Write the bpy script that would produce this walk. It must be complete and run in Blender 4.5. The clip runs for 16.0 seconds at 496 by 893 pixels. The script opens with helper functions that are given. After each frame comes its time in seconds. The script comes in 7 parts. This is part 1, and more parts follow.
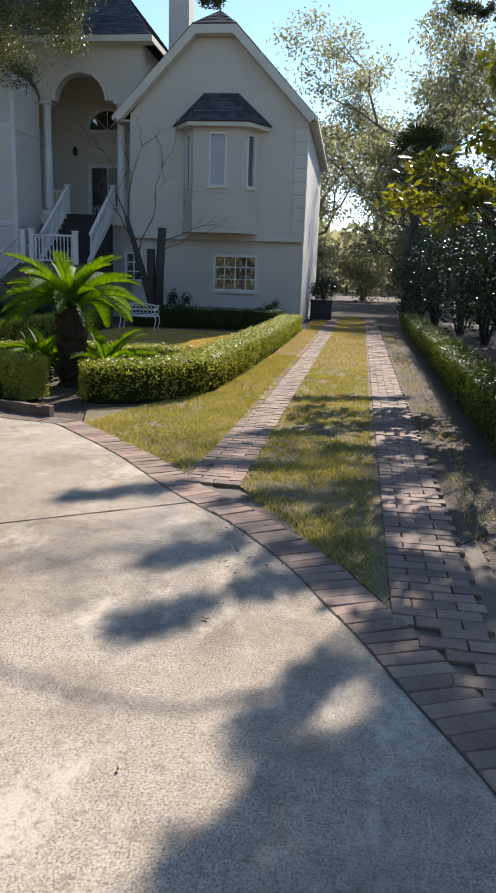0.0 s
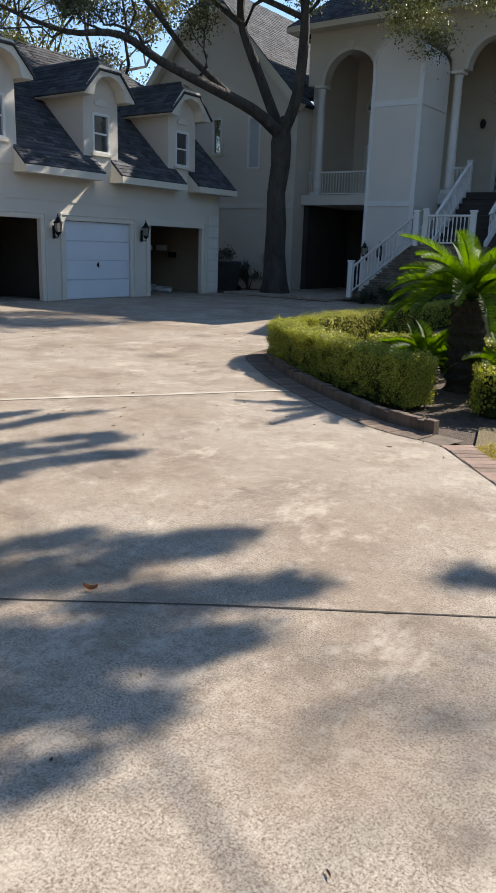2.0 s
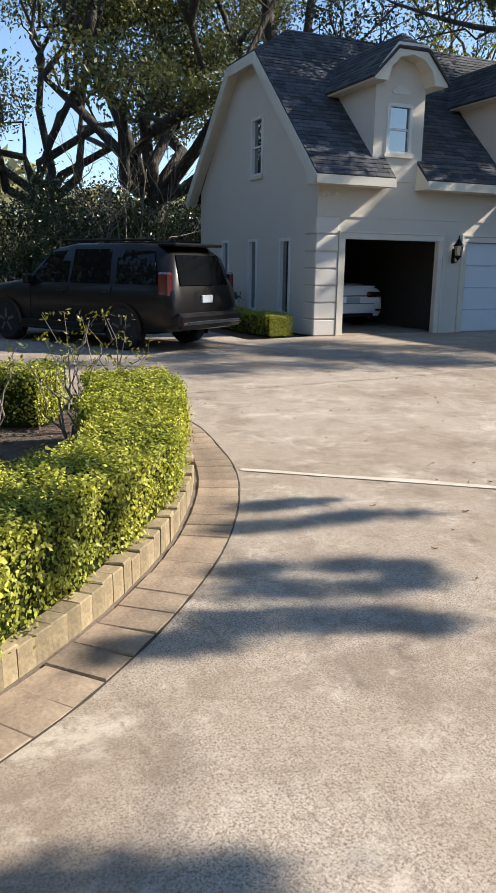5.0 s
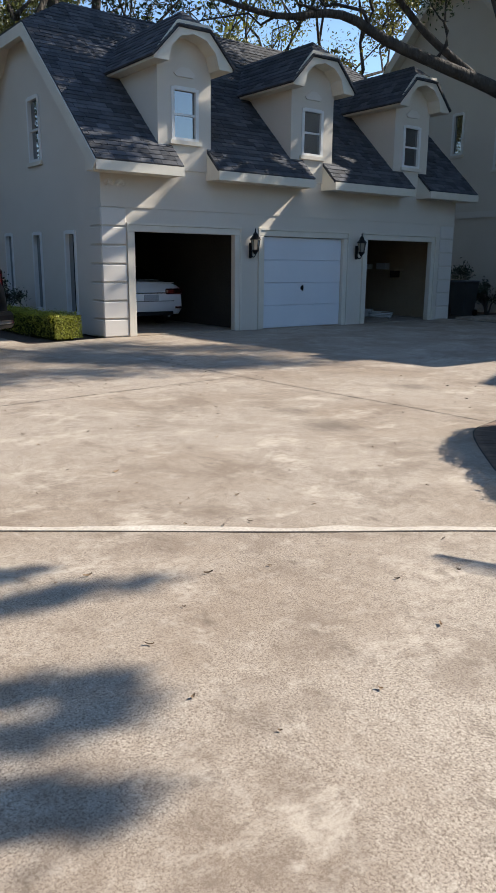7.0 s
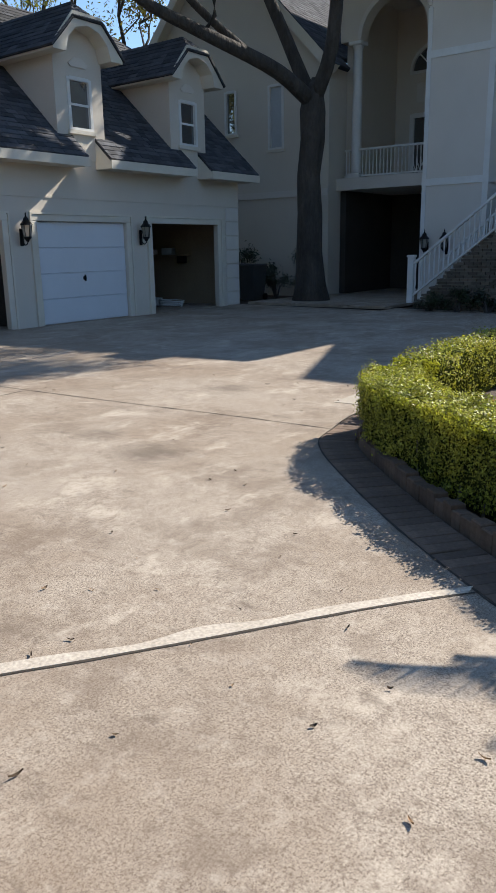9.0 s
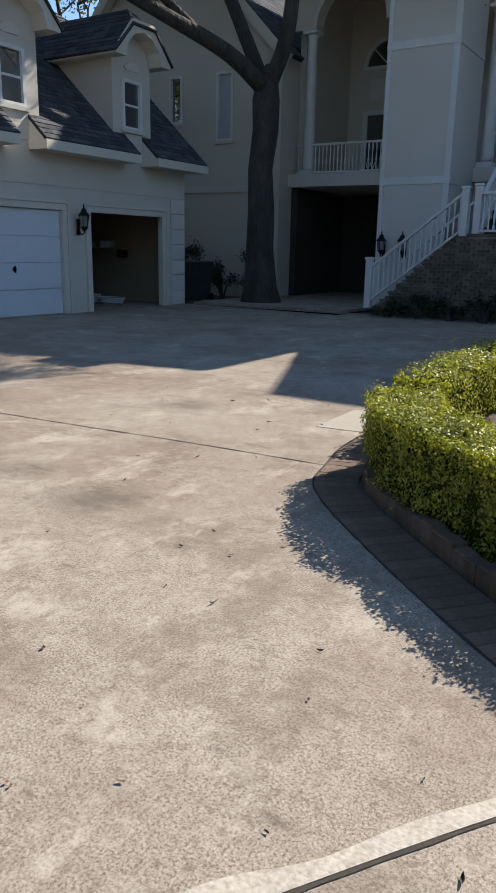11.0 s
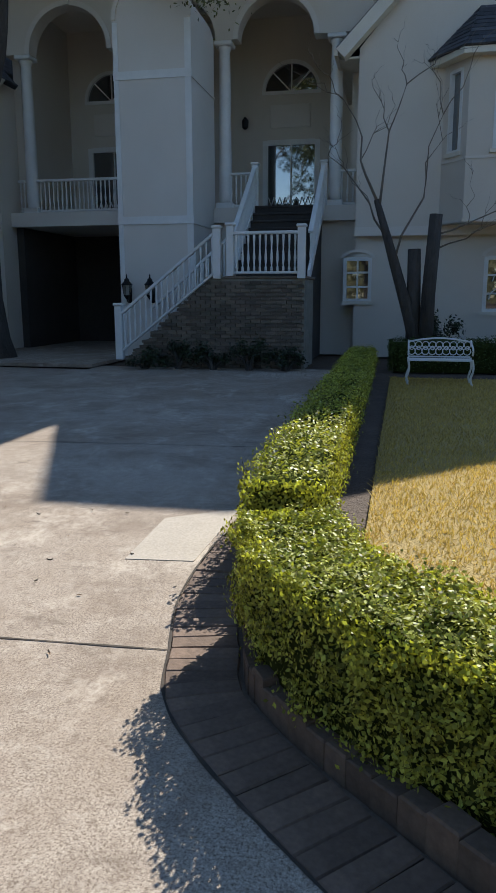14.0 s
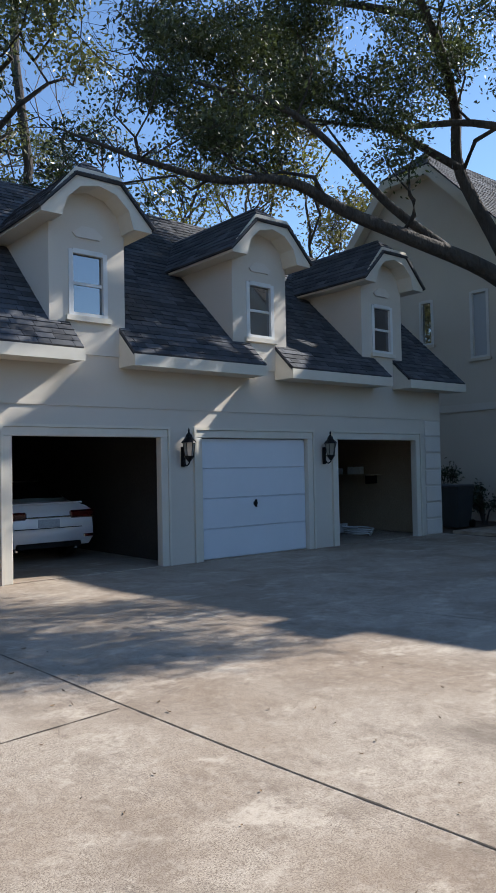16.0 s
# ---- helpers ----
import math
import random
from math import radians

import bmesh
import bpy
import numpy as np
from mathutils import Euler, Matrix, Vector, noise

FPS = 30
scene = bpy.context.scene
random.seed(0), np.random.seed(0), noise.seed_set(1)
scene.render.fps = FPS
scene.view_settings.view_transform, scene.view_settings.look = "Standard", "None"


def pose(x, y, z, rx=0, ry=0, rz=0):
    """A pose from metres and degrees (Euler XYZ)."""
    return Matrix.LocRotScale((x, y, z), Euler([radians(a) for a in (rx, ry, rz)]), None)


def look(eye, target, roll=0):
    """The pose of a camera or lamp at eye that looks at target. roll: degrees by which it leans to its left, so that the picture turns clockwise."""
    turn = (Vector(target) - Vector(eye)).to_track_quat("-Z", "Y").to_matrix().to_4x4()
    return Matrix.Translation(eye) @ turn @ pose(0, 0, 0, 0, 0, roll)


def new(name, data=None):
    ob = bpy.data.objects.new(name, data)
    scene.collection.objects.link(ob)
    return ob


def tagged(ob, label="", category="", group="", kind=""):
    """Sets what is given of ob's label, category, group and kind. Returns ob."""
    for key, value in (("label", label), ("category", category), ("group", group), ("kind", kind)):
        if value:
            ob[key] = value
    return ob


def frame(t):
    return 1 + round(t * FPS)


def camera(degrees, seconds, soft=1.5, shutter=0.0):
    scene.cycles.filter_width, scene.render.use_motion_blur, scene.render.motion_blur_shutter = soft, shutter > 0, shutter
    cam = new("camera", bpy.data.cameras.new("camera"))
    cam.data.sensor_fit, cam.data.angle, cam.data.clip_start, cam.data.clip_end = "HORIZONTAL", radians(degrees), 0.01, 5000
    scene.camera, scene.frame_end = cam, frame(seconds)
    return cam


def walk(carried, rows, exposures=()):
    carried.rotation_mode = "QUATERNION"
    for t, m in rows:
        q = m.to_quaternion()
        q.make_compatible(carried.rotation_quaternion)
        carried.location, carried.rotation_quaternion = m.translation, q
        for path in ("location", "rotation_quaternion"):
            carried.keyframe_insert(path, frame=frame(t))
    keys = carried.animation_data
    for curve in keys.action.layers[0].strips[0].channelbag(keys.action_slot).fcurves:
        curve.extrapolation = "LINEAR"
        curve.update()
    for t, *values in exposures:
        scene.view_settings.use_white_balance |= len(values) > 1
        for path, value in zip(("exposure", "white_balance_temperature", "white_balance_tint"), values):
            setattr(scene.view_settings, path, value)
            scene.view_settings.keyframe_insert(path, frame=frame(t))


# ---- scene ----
cam = camera(36.9, 16.0)
PATH = [
    (0, (0.389, 0.434, 1.584), (0.145, 2.369, 1.139), 1.9),
    (0.5, (0.325, 0.802, 1.626), (-0.094, 2.704, 1.173), 2.8),
    (1, (0.117, 1.137, 1.62), (-0.543, 2.963, 1.139), 2.8),
    (1.5, (-0.179, 1.488, 1.615), (-1.065, 3.208, 1.109), 2.4),
    (2, (-0.392, 1.887, 1.579), (-1.51, 3.462, 1.062), 1.9),
    (2.5, (-0.62, 2.218, 1.541), (-1.951, 3.618, 1.024), 1.2),
    (3, (-0.873, 2.54, 1.565), (-2.386, 3.75, 1.069), 1.0),
    (3.5, (-1.038, 2.913, 1.567), (-2.688, 3.944, 1.106), 1.1),
    (4, (-1.283, 3.262, 1.524), (-3.002, 4.176, 1.063), 1.1),
    (4.2, (-1.429, 3.393, 1.537), (-3.168, 4.263, 1.068), 1.3),
    (6.3, (-2.417, 4.724, 1.535), (-4.217, 5.459, 1.069), 0.2),
    (6.5, (-2.468, 4.846, 1.552), (-4.213, 5.703, 1.084), 0.4),
    (7, (-2.674, 5.123, 1.506), (-4.232, 6.283, 1.029), 0.5),
    (7.5, (-2.922, 5.368, 1.512), (-4.296, 6.742, 1.039), 0.2),
    (8, (-3.2, 5.665, 1.508), (-4.469, 7.136, 1.035), -0.7),
    (8.5, (-3.534, 5.845, 1.494), (-4.746, 7.357, 0.998), -1.1),
    (9, (-3.849, 5.946, 1.518), (-5.014, 7.489, 1.003), -1.0),
    (11.3, (-5.031, 7.038, 1.43), (-6.027, 8.693, 0.912), 1.0),
    (11.5, (-5.132, 7.125, 1.444), (-6.114, 8.785, 0.915), 0.8),
    (12, (-5.417, 7.368, 1.45), (-6.38, 9.043, 0.932), 1.1),
    (12.5, (-5.664, 7.7, 1.441), (-6.6, 9.396, 0.942), 0.9),
    (13, (-5.931, 8.023, 1.449), (-6.824, 9.755, 1.0), 1.0),
    (13.5, (-6.14, 8.323, 1.445), (-6.756, 10.18, 1.029), 0.8),
    (14, (-6.122, 8.613, 1.453), (-6.517, 10.533, 1.054), -0.1),
    (14.5, (-6.212, 8.677, 1.493), (-6.781, 10.557, 1.117), 0.1),
    (15, (-6.354, 8.609, 1.545), (-7.402, 10.293, 1.292), -0.2),
    (15.5, (-6.432, 8.571, 1.585), (-7.775, 10.05, 1.499), 0.3),
    (16, (-6.392, 8.517, 1.622), (-7.935, 9.788, 1.676), -1.1),
]
# stops, kelvin, tint: the picture cools towards the end of the walk
EXPOSURE = [(0, 0.95, 6600, 10), (2.5, 0.92, 6650, 10), (4.2, 0.98, 6650, 10), (6.5, 0.9, 6550, 10), (9, 0.82, 6450, 10), (11.5, 0.7, 6450, 10), (12.5, 0.74, 6250, 10), (14, 0.85, 6250, 9), (15, 0.85, 6250, 10), (16, 0.84, 6100, 10)]
walk(cam, [(t, look(eye, target, roll)) for t, eye, target, roll in PATH], EXPOSURE)

# world, sun
SUN_AZ, SUN_EL = 15.4, 35.4
world = bpy.data.worlds.new("sky")
scene.world = world
world.use_nodes = True
wn = world.node_tree
sky = wn.nodes.new("ShaderNodeTexSky")
sky.sky_type = "NISHITA"
sky.sun_disc = False
sky.sun_elevation = radians(SUN_EL)
sky.sun_rotation = radians(SUN_AZ)
sky.air_density, sky.dust_density, sky.ozone_density = 1.0, 0.06, 3.4
wn.nodes["Background"].inputs["Strength"].default_value = 0.112
wn.links.new(sky.outputs[0], wn.nodes["Background"].inputs[0])
sun_data = bpy.data.lights.new("sun", "SUN")
sun_data.energy, sun_data.angle, sun_data.color = 4.5, radians(0.42), (1.0, 0.94, 0.85)
sun = new("sun", sun_data)
sdir = Vector((math.sin(radians(SUN_AZ)) * math.cos(radians(SUN_EL)), math.cos(radians(SUN_AZ)) * math.cos(radians(SUN_EL)), math.sin(radians(SUN_EL))))
sun.matrix_world = look(sdir * 60, (0, 0, 0))


# ---- materials
def material(name, base, second=None, scale=3.0, fine=60.0, rough=0.8, bump=0.15, metal=0.0, spread=0.5, fine_mix=0.35,
             island=0.0, per_object=0.0, spec=0.5, translucent=0.0, stretch=(1, 1, 1), bump_scale=None, third=None, dist=0.01):
    m = bpy.data.materials.new(name)
    m.use_nodes = True
    nt = m.node_tree
    bsdf = nt.nodes["Principled BSDF"]
    L = nt.links.new
    coord = nt.nodes.new("ShaderNodeTexCoord")
    mapping = nt.nodes.new("ShaderNodeMapping")
    mapping.inputs["Scale"].default_value = stretch
    L(coord.outputs["Object"], mapping.inputs[0])
    second = second or tuple(c * 0.75 for c in base)
    n1 = nt.nodes.new("ShaderNodeTexNoise")
    n1.inputs["Scale"].default_value, n1.inputs["Detail"].default_value, n1.inputs["Roughness"].default_value = scale, 5, 0.62
    n2 = nt.nodes.new("ShaderNodeTexNoise")
    n2.inputs["Scale"].default_value, n2.inputs["Detail"].default_value = fine, 4
    L(mapping.outputs[0], n1.inputs["Vector"])
    L(mapping.outputs[0], n2.inputs["Vector"])
    ramp = nt.nodes.new("ShaderNodeValToRGB")
    ramp.color_ramp.elements[0].position, ramp.color_ramp.elements[1].position = 0.5 - spread / 2, 0.5 + spread / 2
    ramp.color_ramp.elements[0].color, ramp.color_ramp.elements[1].color = (*second, 1), (*base, 1)
    if third:
        e = ramp.color_ramp.elements.new(0.5)
        e.color = (*third, 1)
    L(n1.outputs["Fac"], ramp.inputs[0])
    mix = nt.nodes.new("ShaderNodeMix")
    mix.data_type, mix.blend_type = "RGBA", "OVERLAY"
    mix.inputs["Factor"].default_value = fine_mix
    L(ramp.outputs[0], mix.inputs[6])
    L(n2.outputs["Fac"], mix.inputs[7])
    col = mix.outputs[2]
    if island or per_object:
        src = nt.nodes.new("ShaderNodeNewGeometry" if island else "ShaderNodeObjectInfo").outputs["Random Per Island" if island else "Random"]
        rng = nt.nodes.new("ShaderNodeMapRange")
        a = island or per_object
        rng.inputs["To Min"].default_value, rng.inputs["To Max"].default_value = 1 - a, 1 + a
        L(src, rng.inputs[0])
        hsv = nt.nodes.new("ShaderNodeHueSaturation")
        L(rng.outputs[0], hsv.inputs["Value"])
        L(col, hsv.inputs["Color"])
        col = hsv.outputs[0]
    L(col, bsdf.inputs["Base Color"])
    bsdf.inputs["Roughness"].default_value, bsdf.inputs["Metallic"].default_value = rough, metal
    bsdf.inputs["Specular IOR Level"].default_value = spec
    if bump:
        b = nt.nodes.new("ShaderNodeBump")
        b.inputs["Strength"].default_value, b.inputs["Distance"].default_value = bump, dist
        src = n2
        if bump_scale:
            src = nt.nodes.new("ShaderNodeTexNoise")
            src.inputs["Scale"].default_value, src.inputs["Detail"].default_value = bump_scale, 6
            L(mapping.outputs[0], src.inputs["Vector"])
        L(src.outputs["Fac"], b.inputs["Height"])
        L(b.outputs[0], bsdf.inputs["Normal"])
    if translucent:
        tr = nt.nodes.new("ShaderNodeBsdfTranslucent")
        hue = nt.nodes.new("ShaderNodeHueSaturation")
        hue.inputs["Value"].default_value, hue.inputs["Saturation"].default_value = 1.5, 1.15
        L(col, hue.inputs["Color"])
        L(hue.outputs[0], tr.inputs[0])
        ms = nt.nodes.new("ShaderNodeMixShader")
        ms.inputs[0].default_value = translucent
        L(bsdf.outputs[0], ms.inputs[1])
        L(tr.outputs[0], ms.inputs[2])
        L(ms.outputs[0], nt.nodes["Material Output"].inputs[0])
    return m


def concrete_material():
    """Old weathered concrete: fine sandy grain, worn pale paste, brown stains."""
    m = bpy.data.materials.new("concrete")
    m.use_nodes = True
    nt = m.node_tree
    L = nt.links.new
    bsdf = nt.nodes["Principled BSDF"]
    coord = nt.nodes.new("ShaderNodeTexCoord")

    def tex(scale, detail, rough, seed, stretch=None):
        n = nt.nodes.new("ShaderNodeTexNoise")
        n.noise_dimensions = "4D"
        n.inputs["W"].default_value = seed
        n.inputs["Scale"].default_value, n.inputs["Detail"].default_value, n.inputs["Roughness"].default_value = scale, detail, rough
        if stretch:
            mp = nt.nodes.new("ShaderNodeMapping")
            mp.inputs["Scale"].default_value = stretch
            mp.inputs["Rotation"].default_value = (0, 0, 0.6)
            L(coord.outputs["Object"], mp.inputs[0])
            L(mp.outputs[0], n.inputs["Vector"])
        else:
            L(coord.outputs["Object"], n.inputs["Vector"])
        return n.outputs["Fac"]

    def layer(src, fac, lo, hi, colour, amount):
        r = nt.nodes.new("ShaderNodeMapRange")
        r.inputs["From Min"].default_value, r.inputs["From Max"].default_value = lo, hi
        r.inputs["To Max"].default_value = amount
        L(fac, r.inputs[0])
        mx = nt.nodes.new("ShaderNodeMix")
        mx.data_type = "RGBA"
        mx.inputs[7].default_value = (*colour, 1)
        L(r.outputs[0], mx.inputs[0])
        if src is None:
            mx.inputs[6].default_value = (0.42, 0.345, 0.275, 1)
        else:
            L(src, mx.inputs[6])
        return mx.outputs[2]

    grain = tex(125, 6, 0.85, 5.0)
    src = layer(None, grain, 0.48, 0.55, (0.63, 0.54, 0.42), 0.9)
    src = layer(src, tex(100, 6, 0.9, 40.0), 0.505, 0.555, (0.105, 0.078, 0.057), 0.95)
    src = layer(src, tex(44, 7, 0.9, 61.0), 0.52, 0.58, (0.17, 0.127, 0.09), 0.5)
    src = layer(src, tex(0.55, 8, 0.62, 3.0), 0.44, 0.62, (0.25, 0.18, 0.122), 0.6)
    src = layer(src, tex(1.6, 10, 0.72, 31.0), 0.5, 0.6, (0.19, 0.14, 0.1), 0.5)
    src = layer(src, tex(2.0, 11, 0.76, 9.0, (1.0, 0.6, 1.0)), 0.53, 0.62, (0.6, 0.515, 0.41), 0.6)
    src = layer(src, tex(7.0, 10, 0.8, 14.0), 0.52, 0.68, (0.62, 0.54, 0.44), 0.5)
    src = layer(src, tex(5.0, 9, 0.75, 21.0, (0.5, 1.0, 1.0)), 0.56, 0.66, (0.12, 0.09, 0.066), 0.6)
    src = layer(src, tex(18, 7, 0.85, 52.0), 0.52, 0.6, (0.18, 0.135, 0.098), 0.6)
    # old oil and tyre stains, each with its own place and breadth
    for x, y, r0, seed in ((-7.8, 9.95, 0.8, 71.0), (-8.6, 10.1, 0.5, 72.0), (-9.0, 12.4, 0.7, 73.0)):
        near = nt.nodes.new("ShaderNodeVectorMath")
        near.operation = "DISTANCE"
        near.inputs[1].default_value = (x, y, 0)
        L(coord.outputs["Object"], near.inputs[0])
        fall = nt.nodes.new("ShaderNodeMapRange")
        fall.inputs["From Min"].default_value, fall.inputs["From Max"].default_value = r0, r0 * 0.15
        fall.inputs["To Max"].default_value = 0.62
        L(near.outputs["Value"], fall.inputs[0])
        blot = nt.nodes.new("ShaderNodeMath")
        blot.operation = "MULTIPLY"
        L(fall.outputs[0], blot.inputs[0])
        L(tex(5.0, 8, 0.72, seed, (0.6, 1.4, 1.0)), blot.inputs[1])
        src = layer(src, blot.outputs[0], 0.17, 0.36, (0.13, 0.1, 0.075), 0.7)
    L(src, bsdf.inputs["Base Color"])
    bsdf.inputs["Roughness"].default_value, bsdf.inputs["Specular IOR Level"].default_value = 0.85, 0.3
    b = nt.nodes.new("ShaderNodeBump")
    b.inputs["Strength"].default_value, b.inputs["Distance"].default_value = 0.22, 0.003
    L(grain, b.inputs["Height"])
    L(b.outputs[0], bsdf.inputs["Normal"])
    return m


def glass_material(name, tint=(0.02, 0.025, 0.03), rough=0.03, ior=2.1):
    m = bpy.data.materials.new(name)
    m.use_nodes = True
    b = m.node_tree.nodes["Principled BSDF"]
    b.inputs["Base Color"].default_value = (*tint, 1)
    b.inputs["Roughness"].default_value, b.inputs["Specular IOR Level"].default_value = rough, 0.9
    b.inputs["IOR"].default_value = ior
    b.inputs["Coat Weight"].default_value = 0.6
    b.inputs["Coat Roughness"].default_value = 0.02
    return m


M = {}
M["concrete"] = concrete_material()
M["patch"] = material("new_concrete", (0.47, 0.41, 0.33), (0.39, 0.335, 0.265), 2, 80, 0.85, 0.3, bump_scale=90, dist=0.004)
M["worn_patch"] = material("worn_cement", (0.6, 0.53, 0.435), (0.46, 0.39, 0.31), 4, 70, 0.88, 0.4, spread=0.4, fine_mix=0.6, bump_scale=80, dist=0.005)
M["joint"] = material("joint_fill", (0.035, 0.028, 0.022), (0.09, 0.07, 0.05), 6, 50, 0.95, 0.3)
M["soil"] = material("soil_mulch", (0.13, 0.09, 0.062), (0.06, 0.042, 0.03), 2.5, 45, 0.95, 0.8, spread=0.6, bump_scale=40, dist=0.03)
M["turf"] = material("turf", (0.25, 0.19, 0.085), (0.15, 0.11, 0.055), 1.4, 60, 0.95, 0.8, spread=0.6, bump_scale=60, dist=0.03)
M["brick"] = material("clay_paver", (0.31, 0.205, 0.15), (0.18, 0.115, 0.085), 5, 60, 0.85, 0.4, per_object=0.3, bump_scale=50, dist=0.006)
M["brick_far"] = material("clay_paver_field", (0.31, 0.205, 0.15), (0.18, 0.115, 0.085), 5, 60, 0.85, 0.4, island=0.3, bump_scale=50, dist=0.006)
M["edge"] = material("edge_paver", (0.38, 0.285, 0.195), (0.17, 0.12, 0.082), 4, 60, 0.88, 0.5, per_object=0.2, bump_scale=50, dist=0.006)
M["bedding"] = material("sandy_joint", (0.22, 0.17, 0.125), (0.1, 0.077, 0.056), 6, 70, 0.95, 0.4)
# Brown brick, its colour lowered further to carry the hedge's shade.
M["kerb_dark"] = material("kerb_brick_brown_shaded", (0.2, 0.135, 0.095), (0.11, 0.075, 0.052), 7, 50, 0.9, 0.5, per_object=0.25, bump_scale=40, dist=0.008)
M["kerb"] = material("kerb_brick", (0.4, 0.31, 0.18), (0.17, 0.13, 0.075), 5, 50, 0.9, 0.5, per_object=0.25, bump_scale=40, dist=0.008)
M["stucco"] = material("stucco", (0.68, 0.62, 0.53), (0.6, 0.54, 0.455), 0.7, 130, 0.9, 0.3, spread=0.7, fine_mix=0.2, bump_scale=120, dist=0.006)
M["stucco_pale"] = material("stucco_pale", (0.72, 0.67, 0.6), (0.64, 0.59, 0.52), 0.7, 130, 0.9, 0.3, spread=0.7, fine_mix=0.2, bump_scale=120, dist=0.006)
M["cream"] = material("cream_trim", (0.72, 0.665, 0.56), (0.64, 0.585, 0.48), 2, 90, 0.6, 0.1, fine_mix=0.15)
M["white"] = material("white_paint", (0.78, 0.77, 0.74), (0.68, 0.67, 0.63), 3, 90, 0.5, 0.08, fine_mix=0.12)
M["door"] = material("white_steel_door", (0.74, 0.76, 0.78), (0.68, 0.7, 0.72), 1.2, 60, 0.42, 0.04, fine_mix=0.1)
M["shingle"] = material("asphalt_shingle", (0.085, 0.087, 0.095), (0.048, 0.05, 0.057), 3, 140, 0.92, 0.6, island=0.45, bump_scale=160, dist=0.006)
M["lead"] = material("roof_felt", (0.03, 0.03, 0.033), None, 4, 80, 0.95, 0.3)
# Board colour taken near black to stand in for the unlit bays.
M["gloom"] = material("garage_board_shade_dark", (0.05, 0.043, 0.036), (0.035, 0.03, 0.026), 1.2, 30, 0.95, 0.2)
# Near-black base colour stands in for deep shade under and behind the walls.
M["dark"] = material("near_black_shade", (0.065, 0.056, 0.048), (0.04, 0.035, 0.03), 1.2, 30, 0.95, 0.2)
M["interior"] = material("garage_plaster", (0.42, 0.33, 0.22), (0.33, 0.25, 0.165), 0.8, 30, 0.9, 0.2)
M["glass"] = glass_material("window_glass")
M["blind"] = material("window_blind", (0.5, 0.53, 0.55), (0.42, 0.45, 0.47), 3, 60, 0.6, 0.1)
M["black"] = material("black_iron", (0.012, 0.012, 0.013), None, 8, 90, 0.4, 0.15, metal=0.6)
M["lampglass"] = glass_material("lantern_glass", (0.25, 0.24, 0.2), 0.15)
M["bark"] = material("oak_bark", (0.1, 0.085, 0.07), (0.035, 0.03, 0.026), 3.5, 26, 0.95, 1.0, stretch=(1, 1, 0.3), bump_scale=9, dist=0.12)
M["bark_pale"] = material("pale_bark", (0.24, 0.2, 0.16), (0.12, 0.1, 0.08), 4, 30, 0.95, 0.8, stretch=(1, 1, 0.3), bump_scale=16, dist=0.03)
M["oak_leaf"] = material("oak_leaf", (0.075, 0.09, 0.032), (0.04, 0.052, 0.02), 0.4, 20, 0.45, 0, island=0.5, translucent=0.25)
M["oak_leaf_warm"] = material("oak_leaf_warm", (0.13, 0.115, 0.03), (0.07, 0.07, 0.02), 0.4, 20, 0.5, 0, island=0.5, translucent=0.3)
M["oak_leaf_olive"] = material("oak_leaf_olive", (0.16, 0.165, 0.06), (0.065, 0.075, 0.028), 0.5, 20, 0.4, 0, island=0.6, translucent=0.3)
M["dark_leaf"] = material("magnolia_leaf", (0.03, 0.048, 0.016), (0.018, 0.03, 0.011), 0.6, 20, 0.3, 0, island=0.5, translucent=0.12)
M["yellow_leaf"] = material("loquat_leaf", (0.22, 0.2, 0.03), (0.1, 0.12, 0.025), 0.8, 20, 0.4, 0, island=0.5, translucent=0.4)
M["hedge_leaf"] = material("boxwood_leaf", (0.46, 0.44, 0.08), (0.19, 0.22, 0.04), 1.6, 25, 0.45, 0, island=0.7, translucent=0.26, spec=0.15)
M["hedge_mid"] = material("hedge_leaf_green", (0.17, 0.2, 0.035), (0.07, 0.1, 0.018), 1.3, 25, 0.5, 0, spec=0.3, island=0.6, translucent=0.3)
# Darker hedge leaf with the house's shade put into its colour.
M["hedge_dark"] = material("hedge_leaf_shade_dark", (0.07, 0.1, 0.02), (0.035, 0.055, 0.012), 1.3, 25, 0.55, 0, spec=0.25, island=0.5, translucent=0.18)
# Dark green of the core stands in for shade inside the leaf skin.
M["hedge_core_shade"] = material("hedge_core_shade", (0.05, 0.06, 0.016), (0.02, 0.027, 0.008), 8, 40, 1.0, 0.8, spec=0.0)
# Distance haze and backlight are put into this pale leaf colour.
M["haze_leaf"] = material("haze_pale_leaf", (0.3, 0.28, 0.16), (0.19, 0.19, 0.11), 0.3, 20, 0.8, 0, island=0.35, translucent=0.5)
M["sago_leaf"] = material("sago_leaf", (0.12, 0.19, 0.025), (0.065, 0.115, 0.015), 1.5, 20, 0.55, 0, island=0.35, translucent=0.5, spec=0.2)
M["sago_trunk"] = material("sago_trunk", (0.06, 0.042, 0.028), (0.025, 0.018, 0.012), 12, 40, 0.95, 1.0, bump_scale=22, dist=0.05)
M["grass"] = material("grass_blade", (0.47, 0.39, 0.12), (0.27, 0.235, 0.06), 1.6, 20, 0.8, 0, island=0.4, translucent=0.3)
M["grass_tan"] = material("dormant_grass_blade", (0.56, 0.42, 0.13), (0.44, 0.32, 0.1), 1.0, 20, 0.8, 0, island=0.35, translucent=0.25)
M["turf_tan"] = material("dormant_turf", (0.44, 0.32, 0.11), (0.33, 0.24, 0.085), 1.2, 60, 0.95, 0.7, spread=0.6, bump_scale=60, dist=0.03)
